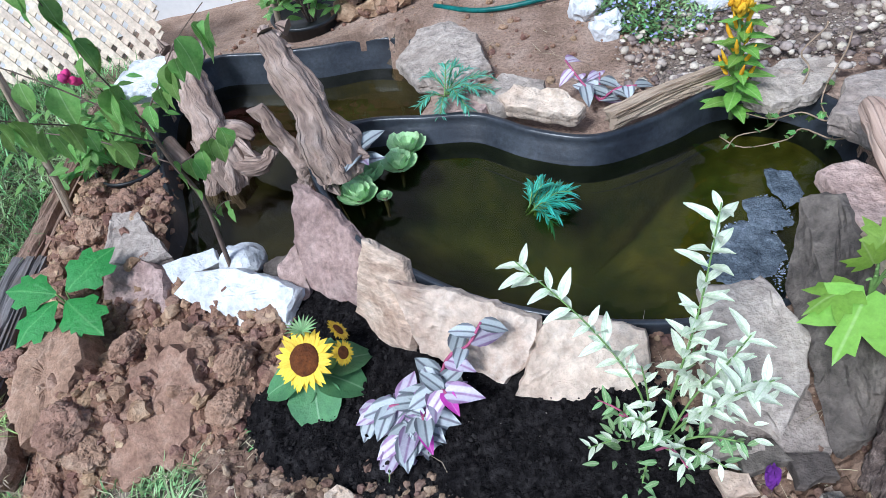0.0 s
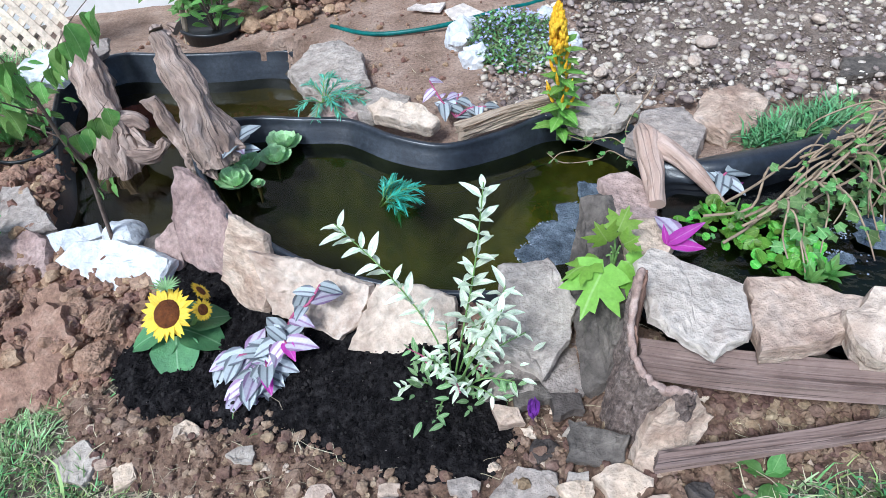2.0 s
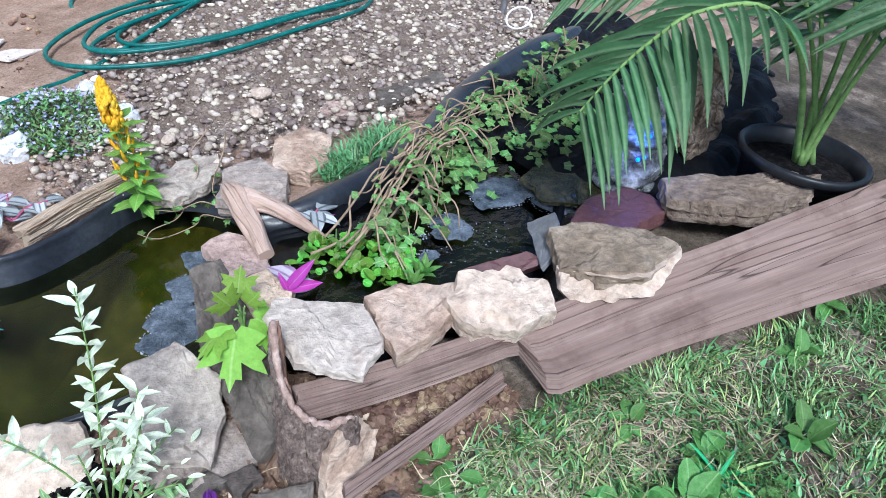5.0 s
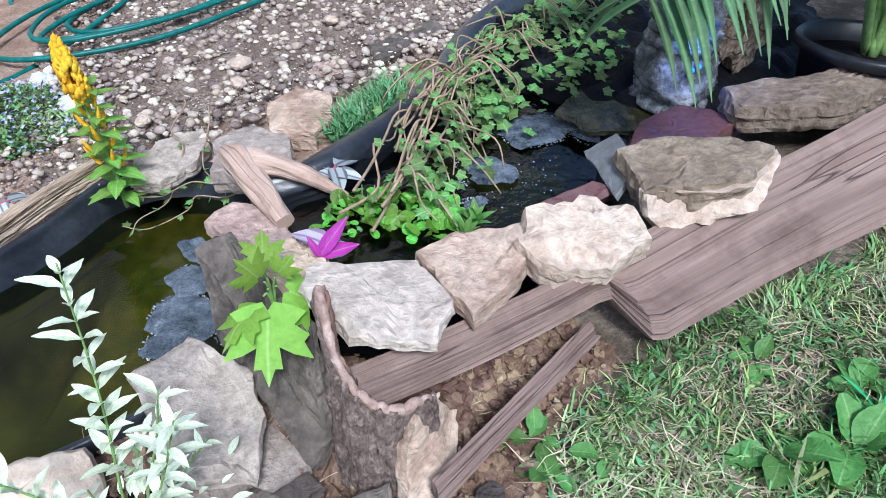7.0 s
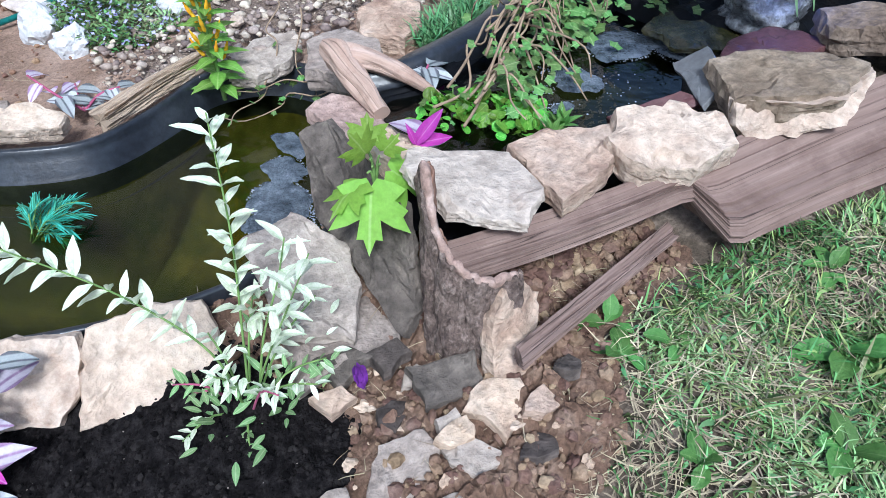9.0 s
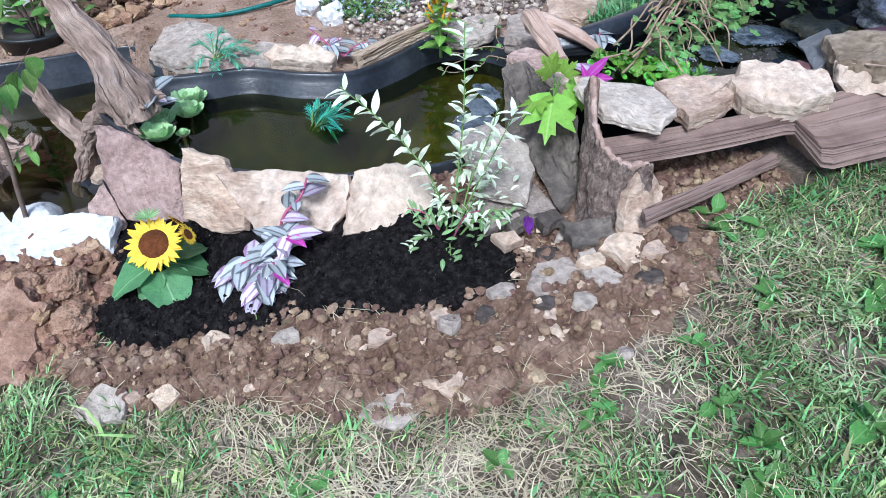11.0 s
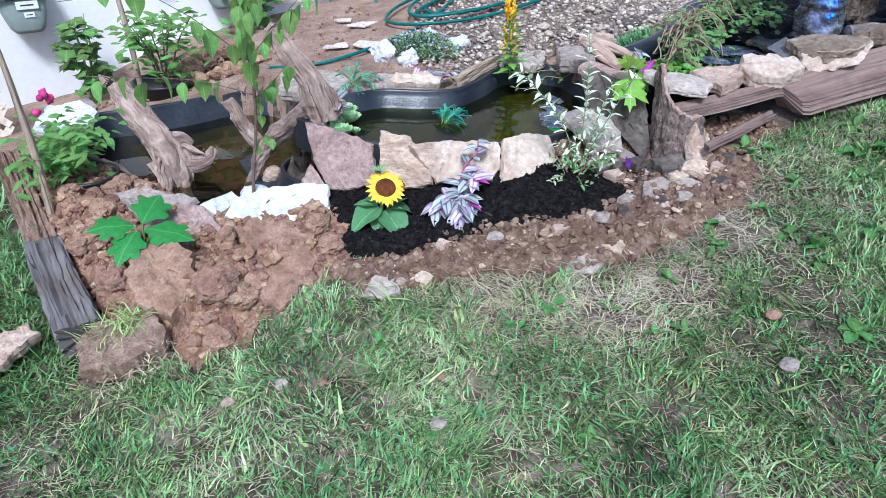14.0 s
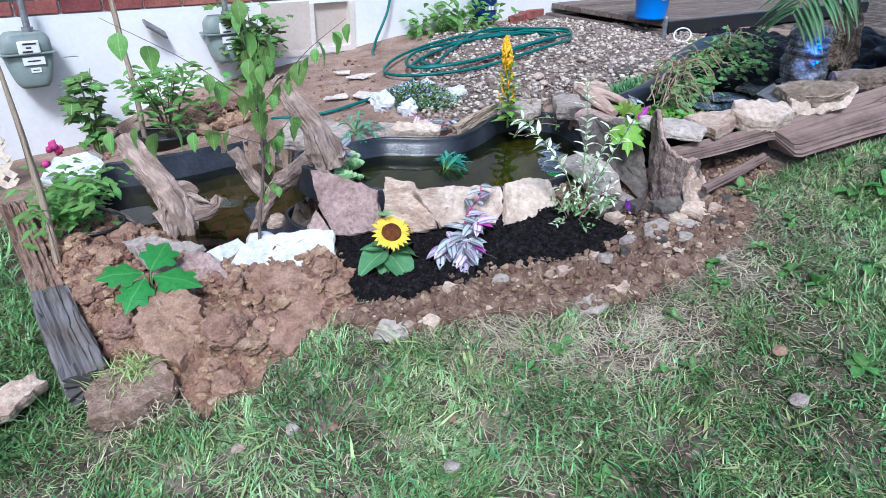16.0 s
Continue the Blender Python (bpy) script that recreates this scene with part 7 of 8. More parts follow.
def willow():
    at = Vector((0.19, 0.465, bed_z(0.19, 0.465) - 0.005))
    t = thing("willow_shrub", at, "young dappled willow with white-green leaves", "shrub")
    tall = [[(0.19, 0.465, -0.06), (0.205, 0.47, 0.10), (0.222, 0.49, 0.23), (0.232, 0.520, 0.365)], [(0.19, 0.465, -0.06), (0.165, 0.475, 0.08), (0.10, 0.505, 0.19), (0.015, 0.536, 0.282)],
            [(0.19, 0.465, -0.06), (0.215, 0.44, 0.06), (0.238, 0.40, 0.18), (0.245, 0.350, 0.29)], [(0.20, 0.46, -0.05), (0.225, 0.46, 0.08), (0.25, 0.45, 0.17), (0.262, 0.44, 0.24)]]
    for p, n in zip(tall, (30, 28, 18, 12)):
        q = local(at, p)
        stems(t, [q], STEM_GREEN, [0.002, 0.0016, 0.0012, 0.0008], per=6)
        leafy_path(t, LANCE_W, q, n, 0.036, 0.85, 0.42, 0.1, jitter=0.5)
    for k in range(13):
        a = radians(-200 + 29 * k + rnd(-8, 8))
        r = rnd(0.05, 0.125)
        e = Vector((0.19 + r * math.cos(a), 0.462 + r * 0.9 * math.sin(a), rnd(-0.045, 0.10)))
        q = local(at, [(0.19, 0.465, -0.06), (0.19 + 0.5 * (e.x - 0.19), 0.465 + 0.5 * (e.y - 0.465), e.z * 0.5), e])
        stems(t, [q], STEM_PINK if k % 4 == 0 else STEM_GREEN, [0.0022, 0.0016, 0.001])
        leafy_path(t, LANCE_G if k % 3 == 0 else LANCE_W, q, 10, 0.023, 0.9, 0.4, 0.15, jitter=0.9)

    for (cx, cy, cz), r, n, me in (((0.235, 0.49, 0.115), 0.034, 24, LANCE_W), ((0.20, 0.47, 0.06), 0.04, 10, LANCE_W), ((0.27, 0.44, 0.05), 0.035, 12, LANCE_W), ((0.15, 0.44, 0.0), 0.04, 26, LANCE_G), ((0.22, 0.42, -0.01), 0.045, 30, LANCE_G)):
        for k in range(n):
            d = Vector((random.gauss(0, 1), random.gauss(0, 1), random.gauss(0.3, 0.8)))
            p = Vector((cx, cy, cz)) + d * r * 0.55 - at
            shared("leaf", me, t, leaf_at(p, d + Vector((rnd(-0.6, 0.6), rnd(-0.6, 0.6), 0.4)), (0, -0.3, 1), 0.026 * rnd(0.7, 1.2)))


willow()


def seedling(name, at, leaves, me, size, label, stem_mat=STEM_GREEN):
    """A stalk with a few big leaves: (tip direction, stalk end, turned side, size share)."""
    t = thing(name, at, label, "seedling")
    for end, way, up, s in leaves:
        e = Vector(end) - Vector(at)
        stems(t, [[(0, 0, 0), e * 0.5 + Vector((0, 0, 0.015)), e]], stem_mat, [0.0025, 0.002, 0.0015], "stalk")
        shared("leaf", me, t, leaf_at(e, way, up, size * s))
    return t


seedling("oak_seedling", (-0.905, 0.885, -0.17), [
    ((-0.895, 0.885, -0.07), (0.55, 0.75, 0.2), (0.1, -0.5, 1), 1.1), ((-0.915, 0.88, -0.07), (-0.95, 0.05, 0.15), (0, -0.4, 1), 0.95), ((-0.915, 0.87, -0.08), (-0.6, -0.75, -0.25), (0, -0.3, 1), 1.0),
    ((-0.895, 0.87, -0.08), (0.8, -0.65, -0.12), (0, -0.3, 1), 1.1), ((-0.885, 0.86, -0.10), (0.35, -0.9, -0.4), (0, 0, 1), 0.7)], OAK_M, 0.118, "broad-leaved oak seedling rooted in the clay")
seedling("maple_seedling", (0.452, 0.545, 0.165), [
    ((0.440, 0.535, 0.212), (-0.35, -0.45, -0.55), (-0.45, -0.62, 0.62), 1.0), ((0.437, 0.535, 0.225), (-0.35, -0.1, 0.55), (-0.3, -0.75, 0.55), 0.55), ((0.448, 0.555, 0.222), (0.35, 0.55, 0.35), (-0.3, -0.6, 0.7), 0.55),
    ((0.450, 0.53, 0.215), (0.6, -0.25, -0.55), (0.1, -0.7, 0.6), 0.75), ((0.435, 0.54, 0.20), (-0.85, -0.2, -0.35), (-0.2, 0.2, 0.9), 0.7), ((0.452, 0.535, 0.225), (0.2, -0.3, 0.5), (-0.3, -0.7, 0.5), 0.4)],
    MAPLE_M, 0.12, "bright green maple seedling beside the stump")


def sapling():
    at = Vector((-0.585, 0.968, -0.16))
    t = thing("sapling", at, "slender sapling with drooping heart-shaped green leaves", "tree")
    trunk = local(at, [(-0.585, 0.968, -0.16), (-0.572, 0.962, -0.03), (-0.556, 0.945, 0.09), (-0.558, 0.911, 0.205), (-0.562, 0.897, 0.30)])
    stems(t, [trunk], STEM_BROWN, [0.0055, 0.005, 0.0045, 0.004, 0.003], "trunk", 8, 6)
    limbs = [([(-0.562, 0.897, 0.30), (-0.50, 0.88, 0.37), (-0.43, 0.845, 0.45), (-0.35, 0.80, 0.52)], 13, 0.060), ([(-0.557, 0.912, 0.20), (-0.68, 0.93, 0.25), (-0.80, 0.95, 0.27), (-0.93, 1.0, 0.28)], 7, 0.066),
             ([(-0.562, 0.897, 0.30), (-0.585, 0.87, 0.43), (-0.60, 0.85, 0.58)], 12, 0.056), ([(-0.562, 0.897, 0.29), (-0.70, 0.87, 0.42), (-0.90, 0.84, 0.55)], 6, 0.065),
             ([(-0.56, 0.905, 0.25), (-0.60, 0.80, 0.36), (-0.62, 0.70, 0.44), (-0.62, 0.62, 0.53)], 13, 0.056), ([(-0.56, 0.915, 0.19), (-0.50, 0.93, 0.22), (-0.45, 0.93, 0.27)], 9, 0.05),
             ([(-0.565, 0.955, 0.03), (-0.535, 0.965, 0.06), (-0.51, 0.96, 0.07)], 4, 0.035), ([(-0.556, 0.94, 0.10), (-0.55, 0.905, 0.20), (-0.565, 0.89, 0.30)], 5, 0.036)]
    for p, n, s in limbs:
        q = local(at, p)
        stems(t, [q], STEM_BROWN, [0.0017, 0.0011, 0.0006], "branch")
        line = spline(q, 8)
        for k in range(n):
            i = min(len(line) - 1, int((0.2 + 0.8 * (k + 0.5) / n) * (len(line) - 1)))
            a = rnd(0, 6.28)
            way = Vector((0.45 * math.cos(a), 0.45 * math.sin(a), -0.85))
            b = line[i] + Vector((rnd(-0.012, 0.012), rnd(-0.012, 0.012), rnd(-0.015, 0.004)))
            shared("leaf", OVATE, t, leaf_at(b, way, (math.cos(a), math.sin(a), 0.5), s * rnd(0.6, 1.05), rnd(0.8, 1.05)))


sapling()


def lettuce(x, y, r, k):
    t = thing("water_lettuce", (x, y, 0.002), "floating pale green water lettuce rosette", "water plant", "water lettuces on the pond")
    for ringn, (cnt, tilt, s) in enumerate(((8, 0.35, 1.0), (7, 0.8, 0.85), (5, 1.5, 0.6))):
        for j in range(cnt):
            a = 2 * math.pi * (j + 0.4 * ringn) / cnt + k
            shared("leaf", LETT_M, t, leaf_at((0.15 * r * math.cos(a), 0.15 * r * math.sin(a), 0.004 * ringn), (math.cos(a), math.sin(a), tilt), (0, 0, 1), r * s * rnd(0.85, 1.1)))
    bm = bmesh.new()
    tube(bm, [(0, 0, 0.004), (0.002, 0, -0.02), (0.0, 0.002, -0.05)], [0.006, 0.005, 0.002], seg=6)
    part("root", bm, STEM_BROWN, t)


for k, (x, y, r) in enumerate(((-0.187, 1.160, 0.042), (-0.200, 1.100, 0.040), (-0.268, 1.072, 0.042), (-0.278, 1.008, 0.043), (-0.226, 1.006, 0.016))):
    lettuce(x, y, r, k)


def tuft(name, at, n, size, me, label, category="plant", spread=1.0, rise=0.9, narrow=1.0):
    t = thing(name, at, label, category)
    for k in range(n):
        a, e = k * 2.4, rnd(0.1, spread)
        shared("leaf", me, t, leaf_at((rnd(-0.008, 0.008), rnd(-0.008, 0.008), 0), (math.cos(a) * e, math.sin(a) * e, rise * (1.15 - 0.7 * e)), (0, 0, 1), size * rnd(0.7, 1.1), narrow))
    return t


def sprig(name, at, ways, length, me, size, pairs, label):
    """Feathery artificial plant: arching stems with needles on both sides."""
    t = thing(name, at, label, "artificial plant")
    for dx, dy, dz, ln in ways:
        d = Vector((dx, dy, dz)).normalized() * length * ln
        q = [Vector((rnd(-0.01, 0.01), rnd(-0.01, 0.01), 0)), d * 0.55 + Vector((0, 0, 0.012)), d - Vector((0, 0, 0.012))]
        stems(t, [q], STEM_GREEN, [0.0016, 0.0013, 0.0008], "stem", 5)
        line = spline(q, 10)
        for k in range(pairs):
            i = int((0.25 + 0.75 * k / pairs) * (len(line) - 2))
            w = (line[i + 1] - line[i]).normalized()
            side = w.cross(Vector((0, 0, 1))).normalized()
            for sg in (-1, 1):
                shared("needle", me, t, leaf_at(line[i], w * rnd(0.7, 1.0) + side * sg * rnd(0.35, 0.8) + Vector((0, 0, rnd(-0.1, 0.45))), (0, 0, 1), size * rnd(0.7, 1.15)))
    return t


sprig("plastic_water_plant", (0.060, 0.940, -0.012), [(0.9, -0.5, 0.5, 0.7), (1.0, -0.2, 0.6, 0.9), (1.0, 0.1, 0.7, 1.0), (0.9, 0.5, 0.6, 0.9), (0.6, 0.8, 0.6, 0.8), (0.2, 0.9, 0.8, 0.7), (0.4, 0.3, 1.0, 0.8), (0.6, -0.4, 0.8, 0.7), (0.8, -0.8, 0.3, 0.6), (0.1, 0.4, 1.0, 0.6)],
      0.095, NEEDLE_T, 0.030, 14, "teal plastic water plant breaking the surface")
sprig("plastic_fern", (-0.095, 1.275, 0.060), [(-0.8, -0.6, 0.2, 0.8), (-0.2, -1.0, 0.1, 0.8), (0.5, -0.8, 0.15, 0.9), (1.0, -0.2, 0.2, 1.1), (1.0, 0.3, 0.3, 1.1), (0.6, 0.7, 0.4, 0.9), (0.0, 0.7, 0.7, 0.8), (-0.6, 0.4, 0.6, 0.7), (0.3, 0.1, 1.0, 0.8), (0.8, -0.5, 0.5, 0.9), (0.3, -0.7, 0.5, 0.8)],
      0.10, FROND_G, 0.024, 18, "green plastic fern tuft on the stones")
tuft("plastic_fern", (0.93, -0.055, 0.108), 60, 0.066, FROND_V, "bright green plastic fern lying in the lawn", "artificial plant", 1.6, 0.2)
for k, (x, y, s, n) in enumerate(((0.66, 0.153, 0.05, 5), (0.623, 0.235, 0.05, 4), (0.59, 0.185, 0.055, 5), (0.80, 0.0, 0.085, 6), (0.86, -0.055, 0.08, 6), (0.687, -0.07, 0.075, 6), (0.95, -0.02, 0.07, 5), (0.55, 0.03, 0.045, 5), (0.40, 0.02, 0.04, 5),
                                  (1.1, -0.1, 0.08, 6), (1.25, 0.0, 0.07, 6), (0.72, -0.16, 0.07, 6), (0.5, -0.2, 0.06, 5), (0.2, -0.35, 0.06, 5), (-0.3, 0.1, 0.035, 4), (0.05, 0.0, 0.04, 5), (-0.55, 0.27, 0.035, 4), (0.33, -0.2, 0.05, 5), (-0.1, -0.1, 0.04, 4), (0.9, 0.09, 0.05, 5), (1.4, 0.03, 0.06, 5))):
    tuft("lawn_weed", (x, y, float(ground_z(x, y)) + 0.008), n, s * 0.72, WEED_M, "broad-leaved weed rosette growing in the lawn", "weed", 1.2, 0.45)["group"] = "weeds in the lawn"
weed_rs = random.Random(17)
for k in range(18):
    x = weed_rs.uniform(-0.9, 1.2)
    y = weed_rs.uniform(-0.4 - 0.1 * x, 0.12 - 0.12 * x)
    tuft("lawn_weed", (x, y, float(ground_z(x, y)) + 0.006), weed_rs.randint(4, 6), weed_rs.uniform(0.018, 0.036), WEED_M, "small broad-leaved weed growing in the lawn", "weed", 1.2, 0.45)["group"] = "weeds in the lawn"


def hyacinths():
    t = thing("pond_plants", (0.66, 0.62, UPPER_Z), "mat of floating plants with round glossy leaves", "water plant")
    rs = random.Random(4)
    for k in range(130):
        a, r = rs.uniform(0, 6.28), math.sqrt(rs.uniform(0, 1))
        x, y = 0.045 + 0.105 * r * math.cos(a), -0.008 + 0.085 * r * math.sin(a) - 0.3 * 0.105 * r * math.cos(a)
        z = 0.004 + 0.022 * (1 - r) * rs.uniform(0.1, 1.2)
        b = rs.uniform(0, 6.28)
        shared("leaf", ROUND_M, t, leaf_at((x, y, z), (math.cos(b), math.sin(b), rs.uniform(-0.2, 0.9)), (rs.uniform(-0.6, 0.6), rs.uniform(-0.9, 0.3), 1), rs.uniform(0.012, 0.028)))
    for k in range(14):
        x, y = rs.uniform(-0.08, 0.09), rs.uniform(-0.07, 0.07)
        stems(t, [[(x, y, -0.005), (x * 1.05, y * 1.05, 0.01), (x * 1.1, y * 1.1, 0.022)]], STEM_GREEN, [0.002, 0.0016, 0.0012])


hyacinths()
tuft("water_mint", (0.79, 0.515, 0.168), 16, 0.038, SHRUB_M, "small upright green water plant at the stones", "water plant", 0.8, 1.0)
tuft("water_mint", (0.76, 0.50, 0.168), 14, 0.032, SHRUB_M, "small upright green water plant at the stones", "water plant", 0.8, 1.0)


def ivy():
    at = Vector((0.98, 0.86, 0.2))
    t = thing("ivy", at, "tangle of half-dry ivy trailing over the liner", "ivy")
    rs = random.Random(9)

    def leaf(p, low, high):
        c = rs.uniform(0, 6.28)
        shared("leaf", IVY_M, t, leaf_at(p, (math.cos(c), math.sin(c), rs.uniform(-0.5, 0.3)), (-0.25, -0.5, 0.85), rs.uniform(low, high)))

    main = [Vector(p) for p in ((0.655, 0.600, 0.190), (0.80, 0.685, 0.215), (0.95, 0.775, 0.245), (1.10, 0.845, 0.245), (1.28, 0.93, 0.235), (1.50, 1.02, 0.25), (1.80, 1.12, 0.27))]
    road = spline(main, 12)
    # the bundle of woody runners along the liner
    for k in range(17):
        i = rs.randint(0, 26)
        j = rs.randint(i + 14, min(i + 40, len(road) - 1))
        off = Vector((rs.gauss(0, 0.045), rs.gauss(0, 0.04), 0))
        pts = [road[q] + off * (0.4 + 0.9 * rs.random()) + Vector((0, 0, rs.uniform(-0.015, 0.03))) for q in range(i, j, 5)] + [road[j] + off]
        pts = local(at, pts)
        stems(t, [pts], VINE, [0.0026, 0.0021, 0.0013], "vine", 5)
        for p in spline(pts, 2)[::4]:
            leaf(p + Vector((rs.gauss(0, 0.012), rs.gauss(0, 0.012), 0.004)), 0.012, 0.024)
    # runners that drop from the bundle to the water and over the liner
    for k in range(58):
        p = road[rs.randrange(8, len(road))]
        b = rs.gauss(-1.9, 0.5) if k % 3 else rs.uniform(0, 6.28)
        d = Vector((math.cos(b), math.sin(b), 0))
        ln = rs.uniform(0.07, 0.19)
        e = p + d * ln
        e.z = rs.uniform(0.178, 0.20) + (0.04 if e.x > 1.25 else 0.0)
        pts = local(at, [p, p + d * ln * 0.4 + Vector((0, 0, rs.uniform(0.005, 0.05))), p + d * ln * 0.75 + Vector((rs.gauss(0, 0.02), rs.gauss(0, 0.02), 0.0)), e])
        stems(t, [pts], VINE, [0.0026, 0.0020, 0.0012], "vine", 5)
        fine = spline(pts, 5)
        for j in range(rs.randint(2, 5)):
            leaf(fine[rs.randrange(len(fine))], 0.014, 0.030)
    # clumps of leaves along the water's edge and in the shade of the palm
    for (x, y), (ex, ey), wide, n, low, high in (((0.78, 0.60), (1.00, 0.735), 0.026, 65, 0.013, 0.028), ((1.03, 0.74), (1.14, 0.775), 0.032, 90, 0.016, 0.036), ((1.12, 0.83), (1.48, 0.93), 0.05, 70, 0.014, 0.034), ((1.20, 0.74), (1.48, 0.73), 0.045, 110, 0.016, 0.036), ((1.45, 0.90), (1.90, 1.12), 0.07, 190, 0.018, 0.040)):
        for k in range(n):
            s = rs.random()
            px = x + (ex - x) * s + rs.gauss(0, wide)
            rest = 0.185 + 0.045 * min(1.0, max(0.0, (px - 1.12) / 0.2))
            leaf(Vector((px, y + (ey - y) * s + rs.gauss(0, wide), rest + abs(rs.gauss(0, 0.03)))) - at, low, high)
    return t


ivy()
t = thing("fallen_twigs", (0.58, 1.04, 0.03), "dry ivy twigs hanging into the pond corner", "twig")
for p in ([(0.10, 0.22, 0.10), (0.02, 0.12, 0.07), (-0.05, 0.03, 0.01), (-0.12, 0.0, -0.01)], [(0.14, 0.18, 0.10), (0.07, 0.06, 0.05), (0.03, -0.03, 0.0)], [(0.10, -0.05, 0.03), (0.0, -0.01, 0.0), (-0.12, 0.03, -0.015)],
          [(0.08, 0.0, 0.04), (0.0, 0.03, 0.02), (-0.08, 0.06, 0.0)]):
    p = [Vector(q) + Vector((rnd(-0.02, 0.02), rnd(-0.02, 0.02), rnd(0, 0.025))) for q in spline(p, 3)]
    stems(t, [p], VINE, [0.0022, 0.0015, 0.001], "twig", 5)
    leafy_path(t, IVY_M, p, 9, 0.017, 0.9, 0.3)


def celosia():
    at = Vector((0.474, 1.125, 0.035))
    t = thing("celosia", at, "orange-yellow plumed celosia in bloom", "flower")
    stems(t, [[(0, 0, 0), (-0.01, -0.003, 0.12), (-0.03, -0.01, 0.24)]], STEM_GREEN, [0.005, 0.004, 0.003])
    rs = random.Random(3)

    def plume(name, base, tip, wide, count, grain, label):
        """A flame of many small grains from base to tip."""
        bm = bmesh.new()
        base, tip = Vector(base), Vector(tip)
        for k in range(count):
            s = rs.random()
            r = wide * math.sin(math.pi * min(1.0, 0.12 + 0.88 * s ** 0.75)) ** 0.8 * rs.uniform(0.2, 1) ** 0.5
            a = rs.uniform(0, 6.28)
            c = base.lerp(tip, s) + Vector((r * math.cos(a), r * math.sin(a), 0))
            g = bmesh.ops.create_icosphere(bm, subdivisions=1, radius=1.0)
            w = grain * rs.uniform(0.7, 1.2)
            bmesh.ops.transform(bm, matrix=Matrix.LocRotScale(c, Euler((rs.uniform(-0.4, 0.4), rs.uniform(-0.4, 0.4), 0)), (w, w, w * 2.2)), verts=g["verts"])
        return part(name, bm, CELOSIA, t, label, True)

    plume("plume", (-0.026, -0.010, 0.232), (-0.042, -0.014, 0.335), 0.019, 230, 0.0052, "feathery orange plume")
    for k in range(17):
        a, z = k * 2.4, 0.085 + 0.0095 * k
        r = 0.034 - 0.0012 * k
        b = Vector((-0.02 * z / 0.24 + r * 0.5 * math.cos(a), r * 0.5 * math.sin(a), z))
        stems(t, [[b, b + Vector((r * 0.3 * math.cos(a) - 0.002, r * 0.3 * math.sin(a), 0.014)), b + Vector((r * 0.6 * math.cos(a) - 0.004, r * 0.6 * math.sin(a), 0.036))]], CELOSIA, [0.0024, 0.0044, 0.0032, 0.0042, 0.0024, 0.0008], "side_plume", 7, 6)
    for k in range(38):
        a, s = k * 2.4, k / 38
        shared("leaf", CELO_M, t, leaf_at((-0.012 * s, 0, 0.02 + 0.23 * s), (math.cos(a), math.sin(a), 0.15 + 0.3 * s), (0, 0, 1), 0.07 * (1 - 0.4 * s) * rnd(0.8, 1.1), 1.15))


celosia()


def flower_mat():
    t = thing("blue_flowers", (0.44, 1.66, 0.02), "low mat of pale blue creeping flowers", "flowers")
    rs = np.random.RandomState(6)
    def cluster(n, r, name, material, lab, z0, z1, s):
        v, f = [], []
        for k in range(n):
            a, q = rs.uniform(0, 6.28), math.sqrt(rs.uniform(0, 1))
            c = np.array([0.15 * q * math.cos(a), 0.20 * q * math.sin(a), rs.uniform(z0, z1) * (1.2 - 0.8 * q)])
            b, e = rs.uniform(0, 6.28), rs.uniform(-0.6, 0.9)
            d = np.array([math.cos(b) * math.cos(e), math.sin(b) * math.cos(e), math.sin(e)]) * s * rs.uniform(0.6, 1.3)
            w = np.array([-math.sin(b), math.cos(b), rs.uniform(-0.5, 0.5)]) * s * r
            i = len(v)
            v += [c, c + d * 0.5 + w, c + d, c + d * 0.5 - w]
            f.append([i, i + 1, i + 2, i + 3])
        ob = new(name, arrays_mesh(name, np.array(v), np.array(f), material))
        ob.parent = t
        ob["label"], ob["kind"] = lab, "stuff"
    cluster(4200, 0.20, "foliage", GRASS, "fine green foliage", 0.0, 0.075, 0.017)
    cluster(620, 0.5, "blossoms", BLUE_FLOWER, "tiny pale blue blossoms", 0.02, 0.09, 0.011)


flower_mat()
bm = bmesh.new()
bmesh.ops.create_grid(bm, x_segments=8, y_segments=10, size=0.02)
for q in bm.verts:
    w = math.sqrt(max(0.0, 1 - (q.co.y / 0.0205) ** 2))
    q.co = Vector((0.316 + q.co.x * w * 0.5, 0.386 + q.co.y * 0.5, 0.010 + 0.6 * q.co.y + 22 * q.co.x * q.co.x + 0.012 * nz(q.co, 110)))
tagged(part("fallen_petal", bm, PURPLE), "crumpled purple petal fallen on the stones", "petal")

# ---------------------------------------------------------------- foam and lights in the water
def foam(name, spots, seed):
    rs = np.random.RandomState(seed)
    pts = []
    for x, y, z, rx, ry, n in spots:
        for k in range(n):
            a, q = rs.uniform(0, 6.28), rs.uniform(0, 1) ** 0.6
            pts.append((x + rx * q * math.cos(a), y + ry * q * math.sin(a), z, rs.uniform(0.0018, 0.0045)))
    return strewn(name, pts, FOAM, "grey-blue bubbles floating on the water", sub=1, seed=seed, disp=0.0, flat=(0.6, 0.9), category="foam")


